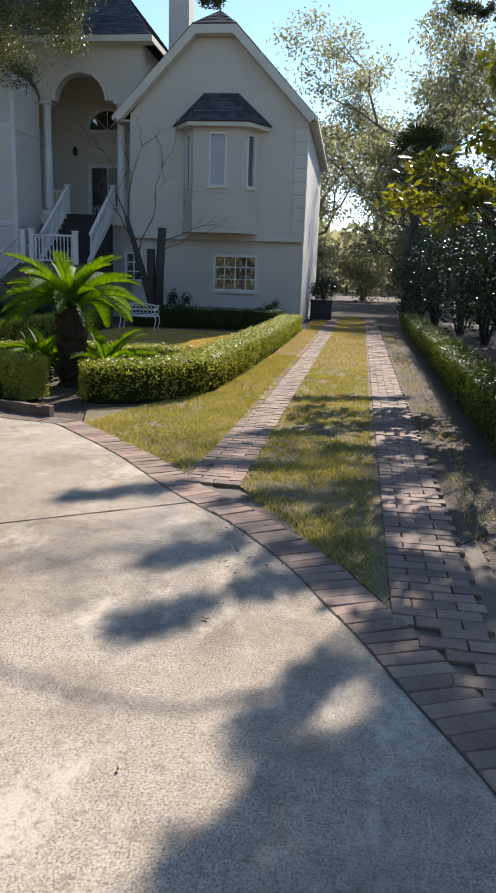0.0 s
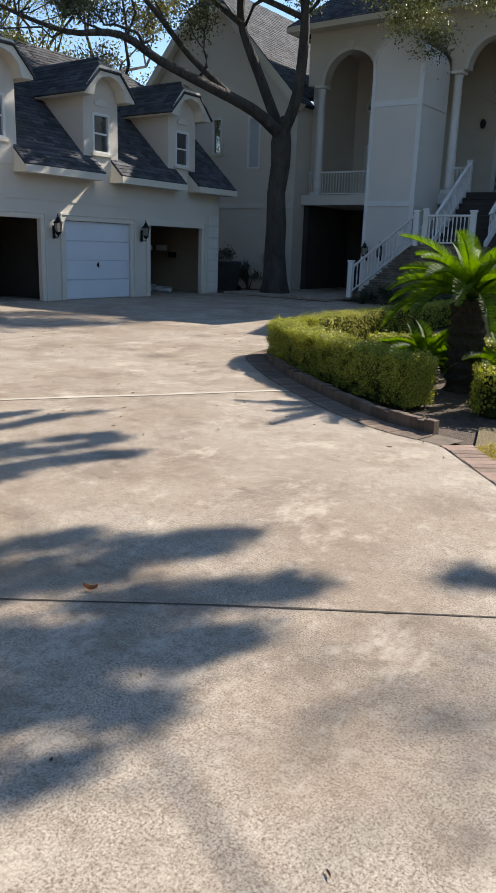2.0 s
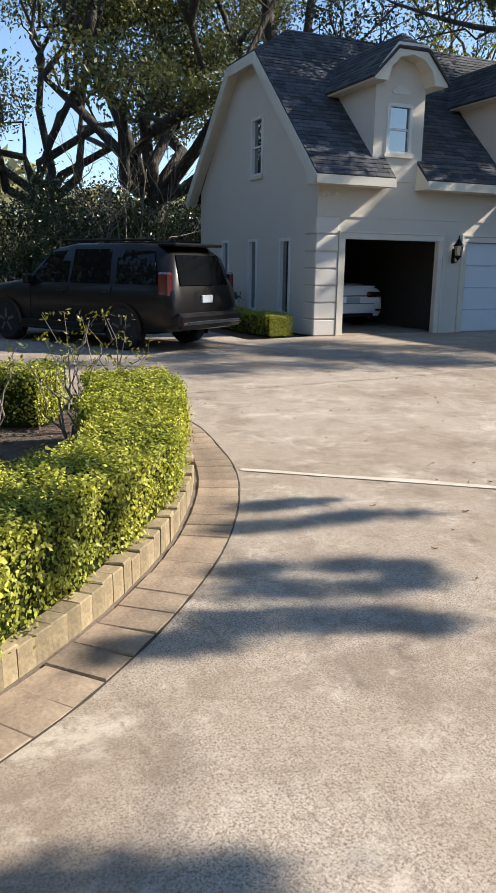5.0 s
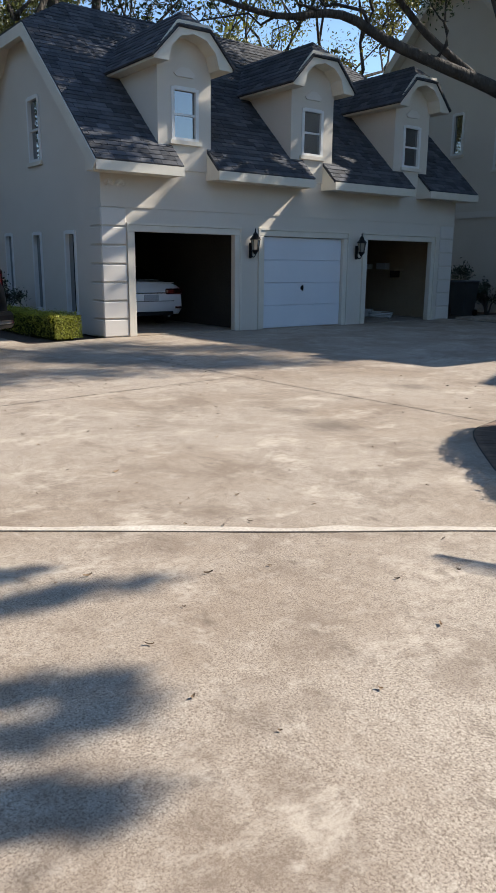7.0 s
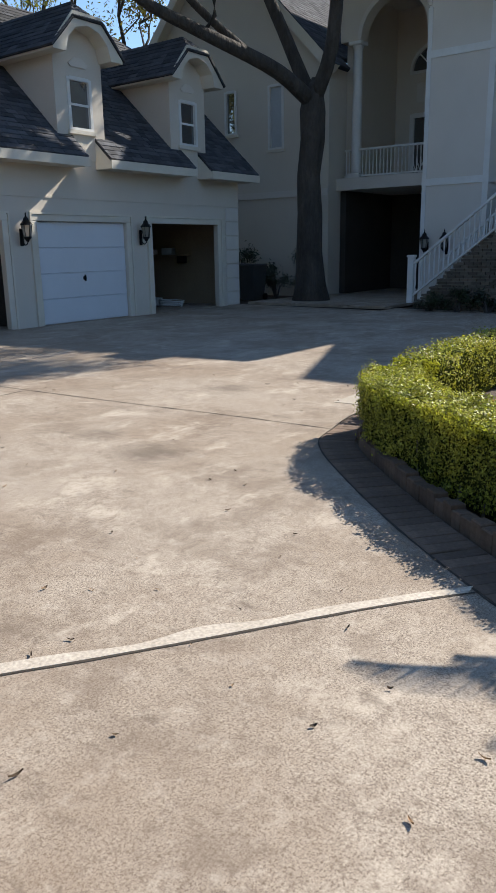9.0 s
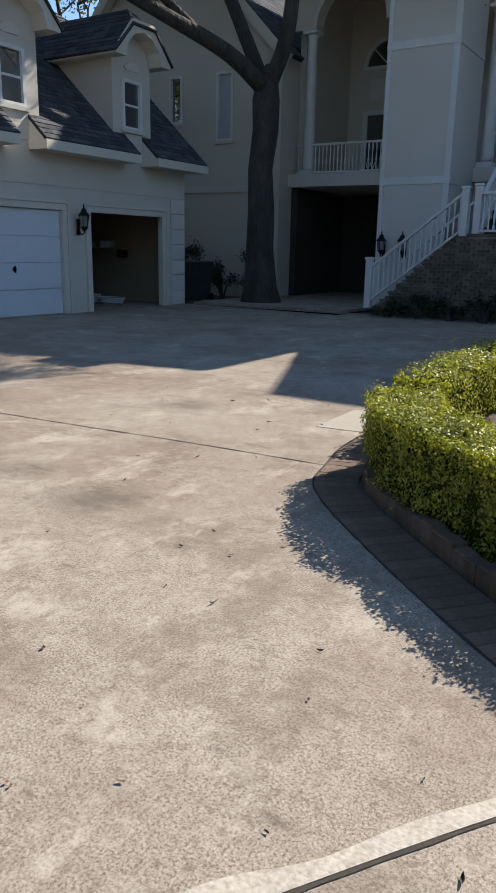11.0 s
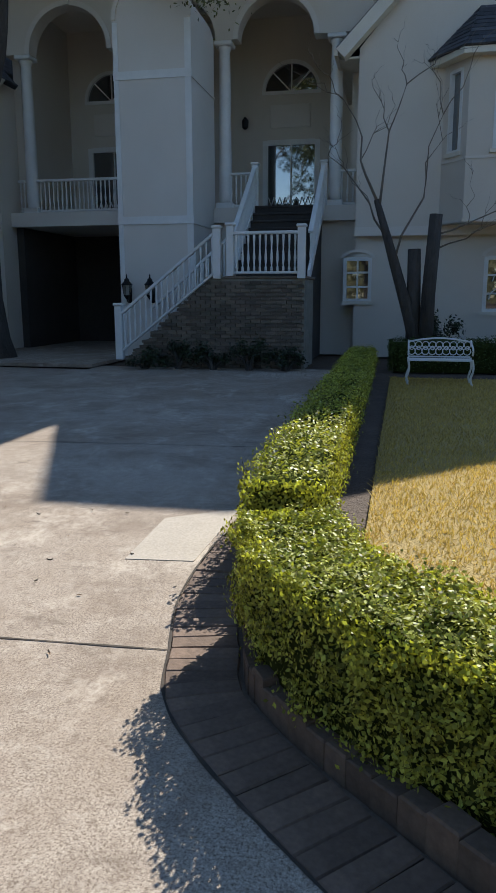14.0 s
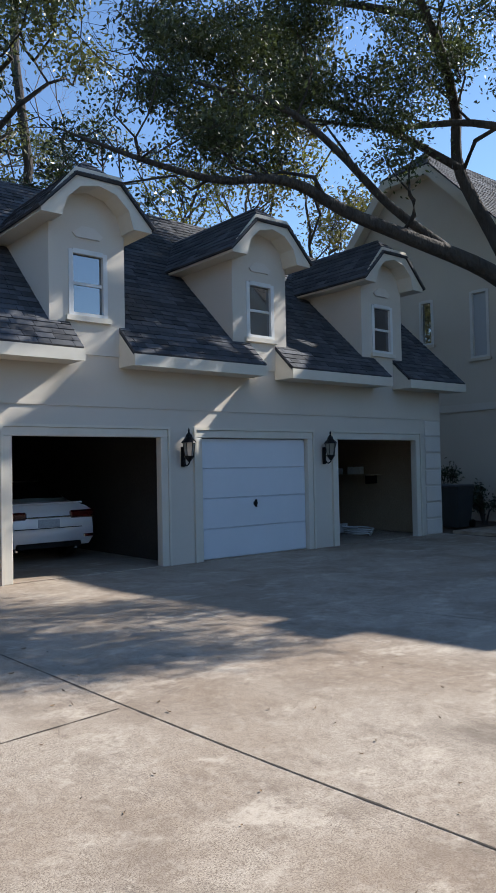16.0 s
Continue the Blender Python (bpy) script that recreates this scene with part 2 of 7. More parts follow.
M["dry_leaf"] = material("dry_leaf", (0.3, 0.2, 0.11), (0.16, 0.1, 0.055), 5, 20, 0.8, 0, per_object=0.85)
M["litter"] = material("leaf_litter", (0.17, 0.115, 0.07), (0.08, 0.055, 0.035), 3, 20, 0.85, 0, island=0.6)

# ---- building helpers
def link_mesh(name, bm, mat, smooth=False):
    me = bpy.data.meshes.new(name)
    bmesh.ops.recalc_face_normals(bm, faces=bm.faces[:])
    bm.to_mesh(me)
    bm.free()
    if smooth:
        me.polygons.foreach_set("use_smooth", [True] * len(me.polygons))
    me.materials.append(mat)
    return new(name, me)


def part(name, bm, mat, parent, label="", smooth=False):
    ob = link_mesh(name, bm, mat, smooth)
    ob.parent = parent
    if label:
        ob["label"] = label
    return ob


def thing(name, label, category, at=(0, 0, 0), rz=0, group="", kind=""):
    ob = new(name)
    ob.matrix_world = pose(*at, 0, 0, rz)
    return tagged(ob, label, category, group, kind)


def box(bm, x0, y0, z0, x1, y1, z1, bevel=0.0, m=None):
    vs = [bm.verts.new(v) for v in ((x0, y0, z0), (x1, y0, z0), (x1, y1, z0), (x0, y1, z0), (x0, y0, z1), (x1, y0, z1), (x1, y1, z1), (x0, y1, z1))]
    fs = [bm.faces.new([vs[i] for i in f]) for f in ((0, 3, 2, 1), (4, 5, 6, 7), (0, 1, 5, 4), (1, 2, 6, 5), (2, 3, 7, 6), (3, 0, 4, 7))]
    if bevel:
        es = list({e for f in fs for e in f.edges})
        r = bmesh.ops.bevel(bm, geom=es, offset=bevel, segments=1, affect="EDGES")
        vs = list({v for f in r["faces"] for v in f.verts} | {v for v in vs if v.is_valid})
    if m is not None:
        bmesh.ops.transform(bm, matrix=m, verts=vs)
    return bm


def boxes(*dims, bevel=0.0):
    bm = bmesh.new()
    for d in dims:
        box(bm, *d, bevel=bevel)
    return bm


def prism(bm, poly, m, w0, w1):
    """A polygon in the (u, v) plane of m, from w0 to w1 along m's third axis."""
    a = [bm.verts.new(m @ Vector((u, v, w0))) for u, v in poly]
    b = [bm.verts.new(m @ Vector((u, v, w1))) for u, v in poly]
    n = len(poly)
    bm.faces.new(a[::-1])
    bm.faces.new(b)
    for i in range(n):
        j = (i + 1) % n
        bm.faces.new((a[i], a[j], b[j], b[i]))
    return bm


def axes(origin, u, v):
    u, v = Vector(u).normalized(), Vector(v).normalized()
    w = u.cross(v)
    m = Matrix((u, v, w)).transposed().to_4x4()
    m.translation = Vector(origin)
    return m


def clip(poly, a, b, c):
    """The part of a convex polygon where a*u + b*v <= c."""
    out = []
    for i, p in enumerate(poly):
        q = poly[(i + 1) % len(poly)]
        dp, dq = a * p[0] + b * p[1] - c, a * q[0] + b * q[1] - c
        if dp <= 1e-9:
            out.append(p)
        if (dp < -1e-9 and dq > 1e-9) or (dp > 1e-9 and dq < -1e-9):
            k = dp / (dp - dq)
            out.append((p[0] + k * (q[0] - p[0]), p[1] + k * (q[1] - p[1])))
    return out


def clip_rect(poly, u0, v0, u1, v1):
    for h in ((1, 0, u1), (-1, 0, -u0), (0, 1, v1), (0, -1, -v0)):
        if len(poly) < 3:
            return []
        poly = clip(poly, *h)
    return poly if len(poly) > 2 else []


def wall(bm, poly, m, w0, w1, openings=()):
    """A convex wall with rectangular openings (u0, v0, u1, v1) cut through it."""
    lo, hi = min(p[0] for p in poly), max(p[0] for p in poly)
    us = sorted({lo, hi, *[o[0] for o in openings], *[o[2] for o in openings]})
    for a, b in zip(us, us[1:]):
        cut = sorted((o[1], o[3]) for o in openings if o[0] < (a + b) / 2 < o[2])
        v, spans = -50.0, []
        for c0, c1 in cut:
            spans.append((v, c0))
            v = c1
        spans.append((v, 90.0))
        for c0, c1 in spans:
            p = clip_rect(poly, a, c0, b, c1)
            if p:
                prism(bm, p, m, w0, w1)
    bmesh.ops.remove_doubles(bm, verts=bm.verts[:], dist=0.0002)
    return bm


def arc(cx, cy, r, a0, a1, n=16, ry=None):
    ry = ry or r
    return [(cx + r * math.cos(radians(a0 + (a1 - a0) * i / n)), cy + ry * math.sin(radians(a0 + (a1 - a0) * i / n))) for i in range(n + 1)]


def smooth_line(pts, step=0.1):
    """Even samples along a Catmull-Rom curve: [(point, tangent)]."""
    P = [Vector((*p, 0)).to_3d() if len(p) == 2 else Vector(p) for p in pts]
    P = [2 * P[0] - P[1]] + P + [2 * P[-1] - P[-2]]
    raw = []
    for i in range(1, len(P) - 2):
        for k in range(24):
            t = k / 24
            a, b, c, d = P[i - 1:i + 3]
            raw.append(0.5 * (2 * b + (c - a) * t + (2 * a - 5 * b + 4 * c - d) * t * t + (3 * b - a - 3 * c + d) * t ** 3))
    raw.append(P[-2])
    out, s, nxt = [], 0.0, 0.0
    for a, b in zip(raw, raw[1:]):
        seg = (b - a).length
        while seg > 1e-9 and nxt <= s + seg:
            out.append((a.lerp(b, (nxt - s) / seg), (b - a).normalized()))
            nxt += step
        s += seg
    return out


def side(t):
    return Vector((-t.y, t.x, 0)).normalized()


def offset_line(pts, d, step=0.15):
    return [tuple((p + side(t) * d).xy) for p, t in smooth_line(pts, step)]


def tube(bm, pts, radii, n=8):
    rings = []
    up = Vector((0.31, 0.17, 0.93))
    for i, p in enumerate(pts):
        t = (pts[min(i + 1, len(pts) - 1)] - pts[max(i - 1, 0)])
        t = t.normalized() if t.length > 1e-9 else Vector((0, 0, 1))
        a = t.cross(up)
        if a.length < 0.05:
            a = t.cross(Vector((1, 0, 0)))
        a.normalize()
        b = t.cross(a)
        rings.append([bm.verts.new(p + (a * math.cos(2 * math.pi * k / n) + b * math.sin(2 * math.pi * k / n)) * radii[i]) for k in range(n)])
    for r, q in zip(rings, rings[1:]):
        for k in range(n):
            bm.faces.new((r[k], r[(k + 1) % n], q[(k + 1) % n], q[k]))
    bm.faces.new(rings[0][::-1])
    bm.faces.new(rings[-1])
    return bm


def lathe(bm, prof, n=12, at=(0, 0, 0)):
    """Turned piece: (radius, height) pairs."""
    return tube_profile(bm, prof, n, Vector(at))


def tube_profile(bm, prof, n, at):
    rings = [[bm.verts.new(at + Vector((r * math.cos(2 * math.pi * k / n), r * math.sin(2 * math.pi * k / n), z))) for k in range(n)] for r, z in prof]
    for r, q in zip(rings, rings[1:]):
        for k in range(n):
            bm.faces.new((r[k], r[(k + 1) % n], q[(k + 1) % n], q[k]))
    bm.faces.new(rings[0][::-1])
    bm.faces.new(rings[-1])
    return bm


def quads(name, V, mat, corners=4):
    """One mesh of loose faces from an array (count, corners, 3)."""
    n = len(V)
    me = bpy.data.meshes.new(name)
    me.vertices.add(n * corners)
    me.vertices.foreach_set("co", V.reshape(-1).astype(np.float32))
    me.loops.add(n * corners)
    me.loops.foreach_set("vertex_index", np.arange(n * corners, dtype=np.int32))
    me.polygons.add(n)
    me.polygons.foreach_set("loop_start", np.arange(0, n * corners, corners, dtype=np.int32))
    me.update(calc_edges=True)
    me.materials.append(mat)
    return new(name, me)


rng = np.random.default_rng(7)


def leaf_quads(P, length, width, outward=None, bias=0.6):
    """A diamond leaf at each point, turned at random, partly towards outward."""
    n = len(P)
    d = rng.normal(size=(n, 3))
    d /= np.linalg.norm(d, axis=1, keepdims=True)
    if outward is not None:
        d = d * (1 - bias) + outward * bias
        d /= np.linalg.norm(d, axis=1, keepdims=True) + 1e-9
    e = np.cross(d, rng.normal(size=(n, 3)))
    e /= np.linalg.norm(e, axis=1, keepdims=True) + 1e-9
    f = np.cross(d, e)
    L = (length * rng.uniform(0.65, 1.3, n))[:, None]
    W = (width * rng.uniform(0.7, 1.25, n))[:, None]
    tip = P + e * L * 0.5 + d * L * 0.08
    return np.stack([P - e * L * 0.5, P + f * W * 0.5 - e * L * 0.05, tip, P - f * W * 0.5 - e * L * 0.05], axis=1)


def shingles(bm, poly, m, course=0.145, tab=0.28, lift=0.012):
    """Courses of overlapping shingle tabs over a convex roof plane; u runs along the eave and v up the slope."""
    r = random.Random(len(poly) * 17 + int(abs(poly[0][0]) * 100))
    v0, v1 = min(p[1] for p in poly), max(p[1] for p in poly)
    k, v = 0, v0
    while v < v1 - 0.02:
        lo, hi = min(p[0] for p in poly), max(p[0] for p in poly)
        u = lo - tab * (0.5 if k % 2 else 0.0) - r.random() * 0.1
        while u < hi:
            w = tab * r.choice((0.7, 1.0, 1.0, 1.3))
            p = clip_rect(poly, u + 0.004, v, u + w - 0.004, v + course)
            if len(p) > 2:
                h = lift * r.uniform(0.7, 1.6)
                top = [m @ Vector((a, b, h * (1 - 0.8 * (b - v) / course) + 0.004)) for a, b in p]
                base = [m @ Vector((a, b, -0.02)) for a, b in p]
                t, b_ = [bm.verts.new(x) for x in top], [bm.verts.new(x) for x in base]
                bm.faces.new(t)
                for i in range(len(p)):
                    j = (i + 1) % len(p)
                    bm.faces.new((b_[i], b_[j], t[j], t[i]))
            u += w
        v += course
        k += 1
    return bm


def flat_sheet(name, outline, z, mat, depth=0.0, label="", category="", kind="structure"):
    from mathutils.geometry import tessellate_polygon
    bm = bmesh.new()
    clean = [outline[0]]
    for q in outline[1:]:
        if (Vector(q) - Vector(clean[-1])).length > 0.02:
            clean.append(q)
    top = [bm.verts.new((x, y, z)) for x, y in clean]
    low = [bm.verts.new((x, y, z - max(depth, 0.02))) for x, y in clean]
    for i, j, k in tessellate_polygon([[Vector((x, y, 0)) for x, y in clean]]):
        bm.faces.new((top[i], top[j], top[k]))
    for i in range(len(clean)):
        j = (i + 1) % len(clean)
        bm.faces.new((low[i], low[j], top[j], top[i]))
    return tagged(link_mesh(name, bm, mat), label, category, "", kind)


# ---- ground
LEFT_EDGE = [(-2.3, -5), (-2.35, 0.5), (-2.7, 2.1), (-3.1, 2.9), (-3.6, 3.45), (-3.92, 3.77), (-4.38, 4.37), (-5.01, 4.96), (-5.76, 5.48), (-6.75, 5.94),
             (-7.67, 6.17), (-9.0, 6.3), (-10.2, 5.9), (-10.8, 5.0), (-11.0, 3.0), (-11.0, -5)]
RIGHT_EDGE = [(-2.61, 7.85), (-3.28, 8.0), (-4.05, 8.42), (-5.25, 9.3), (-6.2, 10.15), (-6.86, 10.87), (-7.04, 11.42), (-7.15, 11.95), (-7.17, 12.69), (-7.12, 13.37),
              (-7.1, 16.0), (-7.1, 19.0), (-7.1, 22.6)]
DRIVE_EDGE = [(1.2, -5), (1.35, 0.0), (1.18, 1.8), (0.95, 2.59), (0.72, 3.12), (0.55, 3.53), (0.36, 3.92), (0.12, 4.41), (-0.32, 5.08), (-0.84, 5.68), (-1.62, 6.74), (-2.61, 7.85)]
left_line, right_line, drive_line = (offset_line(p, 0.0) for p in (LEFT_EDGE, RIGHT_EDGE, DRIVE_EDGE))

ground = flat_sheet("ground", [(-400, -300), (400, -300), (400, 500), (-400, 500)], -0.04, M["soil"], 0.3, "bare brown soil and leaf mulch under the garden", "ground")
drive = flat_sheet("driveway", drive_line + right_line[1:] + [(-7.1, 23.4), (-12.3, 23.4), (-12.3, 22.6), (-16.81, 22.9), (-16.81, 11.9), (-16.4, 10.2), (-24.0, 10.0), (-34.0, 9.0), (-34.0, -5)] + left_line[::-1],
                   0.0, M["concrete"], 0.12, "worn beige exposed-aggregate concrete driveway with brown stains", "driveway")
# saw-cut joints, a dark groove with crumbled lips
JOINTS = [[(-3.52, 3.43), (-2.8, 3.95), (-2.13, 4.43), (-0.6, 5.46)], [(-7.0, 6.05), (-6.3, 7.03), (-5.8, 7.72), (-5.2, 8.6), (-4.85, 9.05)],
          [(-16.7, 10.85), (-12.94, 11.01), (-9.85, 11.17), (-8.19, 11.3), (-7.03, 11.36)], [(-10.89, 11.05), (-10.8, 10.2), (-10.4, 6.1)], [(-12.3, 14.9), (-9.9, 15.4), (-7.15, 15.6)],
          [(-0.6, 5.46), (-0.5, 5.4)], [(-2.34, 0.2), (1.18, -0.2)]]
for line in JOINTS + [LEFT_EDGE[1:-1], RIGHT_EDGE[:-1], DRIVE_EDGE[1:]]:
    bm = bmesh.new()
    rj = random.Random(int(line[0][0] * 100))
    S = smooth_line(line, 0.08)
    L_, R_ = [], []
    for p, t in S:
        w = 0.004 + 0.006 * rj.random() ** 2
        L_.append(bm.verts.new(p + side(t) * w + Vector((0, 0, 0.003))))
        R_.append(bm.verts.new(p - side(t) * w + Vector((0, 0, 0.003))))
    for i in range(len(S) - 1):
        bm.faces.new((L_[i], R_[i], R_[i + 1], L_[i + 1]))
    tagged(link_mesh("driveway_joint", bm, M["joint"]), "dark dirt-filled joint between concrete driveway slabs", "joint", "driveway joints", "structure")
flat_sheet("joint_repair", [tuple((p + side(t) * 0.008).xy) for p, t in smooth_line(JOINTS[1], 0.15)] + [tuple((p + side(t) * (0.075 + 0.06 * noise.noise(p * 2.3))).xy) for p, t in smooth_line(JOINTS[1], 0.06)][::-1], 0.004, M["worn_patch"], 0.02,
           "pale cement repair along a driveway joint", "repair")
patch = flat_sheet("concrete_patch", [(-7.6, 12.36), (-7.21, 12.4), (-7.18, 13.45), (-7.62, 13.15)], 0.004, M["patch"], 0.02, "pale newer concrete patch in the driveway", "patch")

margin = flat_sheet("soil_margin", [(0.95, 2.59), (0.72, 3.12), (0.36, 3.92), (-0.32, 5.08), (-0.84, 5.68), (-1.62, 6.74), (-2.61, 7.85), (-0.7, 10.0), (1.3, 10.0), (1.3, 2.6)], -0.024, M["bedding"], 0.02, "sandy soil between bricks and grass", "soil")
# lawns
lawn_wedge = flat_sheet("lawn_wedge", [(-2.35, 7.95)] + [p for p in offset_line(DRIVE_EDGE, -0.29) if 4.0 < p[1] < 7.9 and p[0] < -0.7][::-1] + [(-0.72, 6.3), (-0.66, 10.0), (-0.55, 16.0), (-0.42, 24.0), (-0.26, 33.0), (-0.95, 33.0), (-1.0, 23.5), (-1.2, 14.0), (-1.4, 10.6), (-2.0, 9.3), (-2.6, 8.8)],
                        -0.006, M["turf"], 0.05, "yellow-green mown grass between hedge and brick track", "lawn")
strip = flat_sheet("lawn_strip", [(-0.36, 5.95), (0.05, 5.35), (0.66, 4.0), (0.74, 4.2), (0.8, 9.0), (0.88, 14.0), (1.1, 28.0), (1.2, 34.0), (0.02, 34.0), (-0.14, 24.0), (-0.28, 14.0), (-0.4, 8.0)],
                   -0.006, M["turf"], 0.05, "patchy grass strip between two brick wheel tracks", "lawn")
island_lawn = flat_sheet("lawn_island", [(-6.3, 12.2), (-5.4, 12.0), (-4.6, 12.6), (-3.2, 13.0), (-1.9, 12.7), (-1.75, 15.0), (-1.6, 22.0), (-6.3, 22.2)], -0.004, M["turf_tan"], 0.05, "tan dormant lawn enclosed by clipped hedges", "lawn")
right_turf = flat_sheet("lawn_right", [(1.18, 5.0), (1.4, 5.3), (1.55, 12.0), (1.8, 28.0), (1.5, 28.0), (1.3, 14.0)], -0.012, M["soil"], 0.05, "thin shaded grass beside the brick track", "lawn")

# ---- buildings
def window(parent, m, u0, v0, u1, v1, rails=1, bars=0, glass="glass", frame="white", depth=0.1, sill=True, fw=0.06, label="", arch=0.0):
    """A framed window in an opening: frame, panes, sill."""
    bm = bmesh.new()
    uc = (u0 + u1) / 2
    for a in ((u0 - 0.02, v0, u0 + fw, v1), (u1 - fw, v0, u1 + 0.02, v1), (u0 + fw, v0, u1 - fw, v0 + fw), (u0 + fw, v1 - fw, u1 - fw, v1 + 0.02)):
        prism(bm, [(a[0], a[1]), (a[2], a[1]), (a[2], a[3]), (a[0], a[3])], m, -depth, 0.025)
    for i in range(rails):
        v = v0 + (v1 - v0) * (i + 1) / (rails + 1)
        prism(bm, [(u0 + fw, v - 0.022), (u1 - fw, v - 0.022), (u1 - fw, v + 0.022), (u0 + fw, v + 0.022)], m, -depth + 0.02, -0.015)
    for i in range(bars):
        u = u0 + (u1 - u0) * (i + 1) / (bars + 1)
        prism(bm, [(u - 0.018, v0 + fw), (u + 0.018, v0 + fw), (u + 0.018, v1 - fw), (u - 0.018, v1 - fw)], m, -depth + 0.02, -0.012)
    fr = part("window", bm, M[frame], parent, label or "white-framed sash window")
    edges = [v0 + fw + (v1 - v0 - 2 * fw) * i / (rails + 1) for i in range(rails + 2)]
    for a, b in zip(edges, edges[1:]):
        bm = bmesh.new()
        prism(bm, [(u0 + fw, a), (u1 - fw, a), (u1 - fw, b), (u0 + fw, b)], m, -depth + 0.028, -depth + 0.04)
        part("pane", bm, M[glass], fr)
    if sill:
        bm = bmesh.new()
        prism(bm, [(u0 - 0.07, v0 - 0.08), (u1 + 0.07, v0 - 0.08), (u1 + 0.07, v0), (u0 - 0.07, v0)], m, -0.05, 0.06)
        part("sill", bm, M[frame if frame != "white" else "cream"], fr)
    return fr


def rail_trim(bm, pts, m, width, w0, w1):
    """A flat board of some width along a (u, v) line, hanging below it."""
    for i, ((a, b), (c, d)) in enumerate(zip(pts, pts[1:])):
        proud = 0.004 * (i % 2)
        n = Vector((d - b, -(c - a))).normalized() * width
        if n.y > 0:
            n = -n
        prism(bm, [(a, b), (c, d), (c + n.x, d + n.y), (a + n.x, b + n.y)], m, w0 - proud, w1 + proud)
    return bm


def roof_plane(parent, a, b, c, d, thick=0.12):
    """A shingled roof slope: eave a-b, ridge side c-d above b and a (a convex quad or triangle). Returns the deck."""
    a, b, c, d = map(Vector, (a, b, c, d))
    u = (b - a).normalized()
    nrm = u.cross((d + c) / 2 - a).normalized()
    if nrm.z < 0:
        a, b, c, d = b, a, d, c
        u = (b - a).normalized()
        nrm = u.cross((d + c) / 2 - a).normalized()
    m = axes(a, u, nrm.cross(u))
    inv = m.inverted()
    poly = []
    for p in (a, b, c, d):
        q = inv @ p
        if not poly or (Vector(poly[-1]) - q.xy).length > 0.02:
            poly.append((q.x, q.y))
    bm = prism(bmesh.new(), poly, m, -thick, -0.022)
    deck = part("roof", bm, M["lead"], parent, "dark roof deck")
    bm = shingles(bmesh.new(), poly, m)
    sh = part("shingles", bm, M["shingle"], deck, "weathered dark grey asphalt shingles")
    sh["kind"] = "stuff"
    return deck


FACE_X = axes((0, 0, 0), (0, 1, 0), (0, 0, 1))     # u = y, v = z, w = x
FACE_Y = axes((0, 0, 0), (1, 0, 0), (0, 0, 1))     # u = x, v = z, w = -y


def at_x(x):
    return Matrix.Translation((x, 0, 0)) @ FACE_X


def at_y(y):
    return Matrix.Translation((0, y, 0)) @ FACE_Y


def each(name, mat, parent, *dims, label=""):
    for d in dims:
        part(name, boxes(d), mat, parent, label)


# -- three-bay garage
GX, GY0, GY1, GBACK = -16.81, 11.96, 22.85, -24.2
garage = thing("garage_building", "beige stucco three-car garage with dark shingle roof and dormers", "garage")
DOORS = [(12.68, 15.22), (16.05, 18.58), (19.42, 21.92)]
DT = 2.14
bm = bmesh.new()
m = at_x(GX)
wall(bm, [(GY0, 0), (GY1, 0), (GY1, 3.62), (GY0, 3.62)], m, -0.12, 0.0, [(a, -1, b, DT) for a, b in DOORS])
part("front_wall", bm, M["stucco"], garage, "beige stucco wall with three vehicle openings")
GABLE = [(GBACK, 0), (GX - 0.121, 0), (GX - 0.121, 3.75), (-19.66, 6.42), (-21.35, 6.42), (GBACK, 3.62)]
m0 = at_y(GY0)
END_WIN = [(-20.4, 3.72, -19.72, 5.1), (-18.62, 0.38, -18.06, 2.16), (-20.5, 0.38, -19.98, 2.18), (-22.4, 0.4, -21.9, 2.2)]
bm = wall(bmesh.new(), GABLE, m0, -0.25, 0.0, END_WIN)
part("gable_wall", bm, M["stucco"], garage, "shaded beige stucco gable wall")
bm = wall(bmesh.new(), GABLE, at_y(GY1), 0.0, 0.25)
part("gable_wall", bm, M["stucco"], garage)
part("back_wall", boxes((GBACK, GY0 + 0.25, 0, GBACK + 0.25, GY1 - 0.25, 3.6)), M["interior"], garage)
# Partitions and ceiling use the board colour with the gloom put in.
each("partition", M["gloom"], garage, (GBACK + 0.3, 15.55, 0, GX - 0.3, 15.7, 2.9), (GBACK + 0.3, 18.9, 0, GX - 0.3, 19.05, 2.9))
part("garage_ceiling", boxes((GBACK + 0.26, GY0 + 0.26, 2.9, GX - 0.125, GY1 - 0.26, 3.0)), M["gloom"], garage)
part("garage_floor", boxes((GBACK + 0.26, GY0 + 0.26, -0.1, GX - 0.002, GY1 - 0.26, 0.012)), M["concrete"], garage)
part("side_lining", boxes((GBACK + 0.3, GY1 - 0.29, 0.02, GX - 0.3, GY1 - 0.255, 2.9)), M["interior"], garage, "tan plaster lining")
for w in END_WIN:
    window(garage, m0, *w, rails=1 if w[1] > 3 else 0, label="narrow white-framed window" if w[1] < 3 else "white-framed sash window")
# fluted band and quoins
part("band", boxes((GX, GY0, 2.6, GX + 0.02, GY1, 2.64)), M["stucco"], garage)
for z in [0.02 + 0.37 * i for i in range(7)]:
    for y in (GY0 - 0.02, GY1 - 0.6):
        bm = boxes((GX + 0.001, y, z, GX + 0.035, y + 0.55 - 0.0, z + 0.335), bevel=0.012)
        part("quoin", bm, M["stucco_pale"], garage)
    part("quoin", boxes((GX - 0.5, GY0 - 0.03, z, GX + 0.001, GY0 - 0.001, z + 0.335), bevel=0.012), M["stucco"], garage)
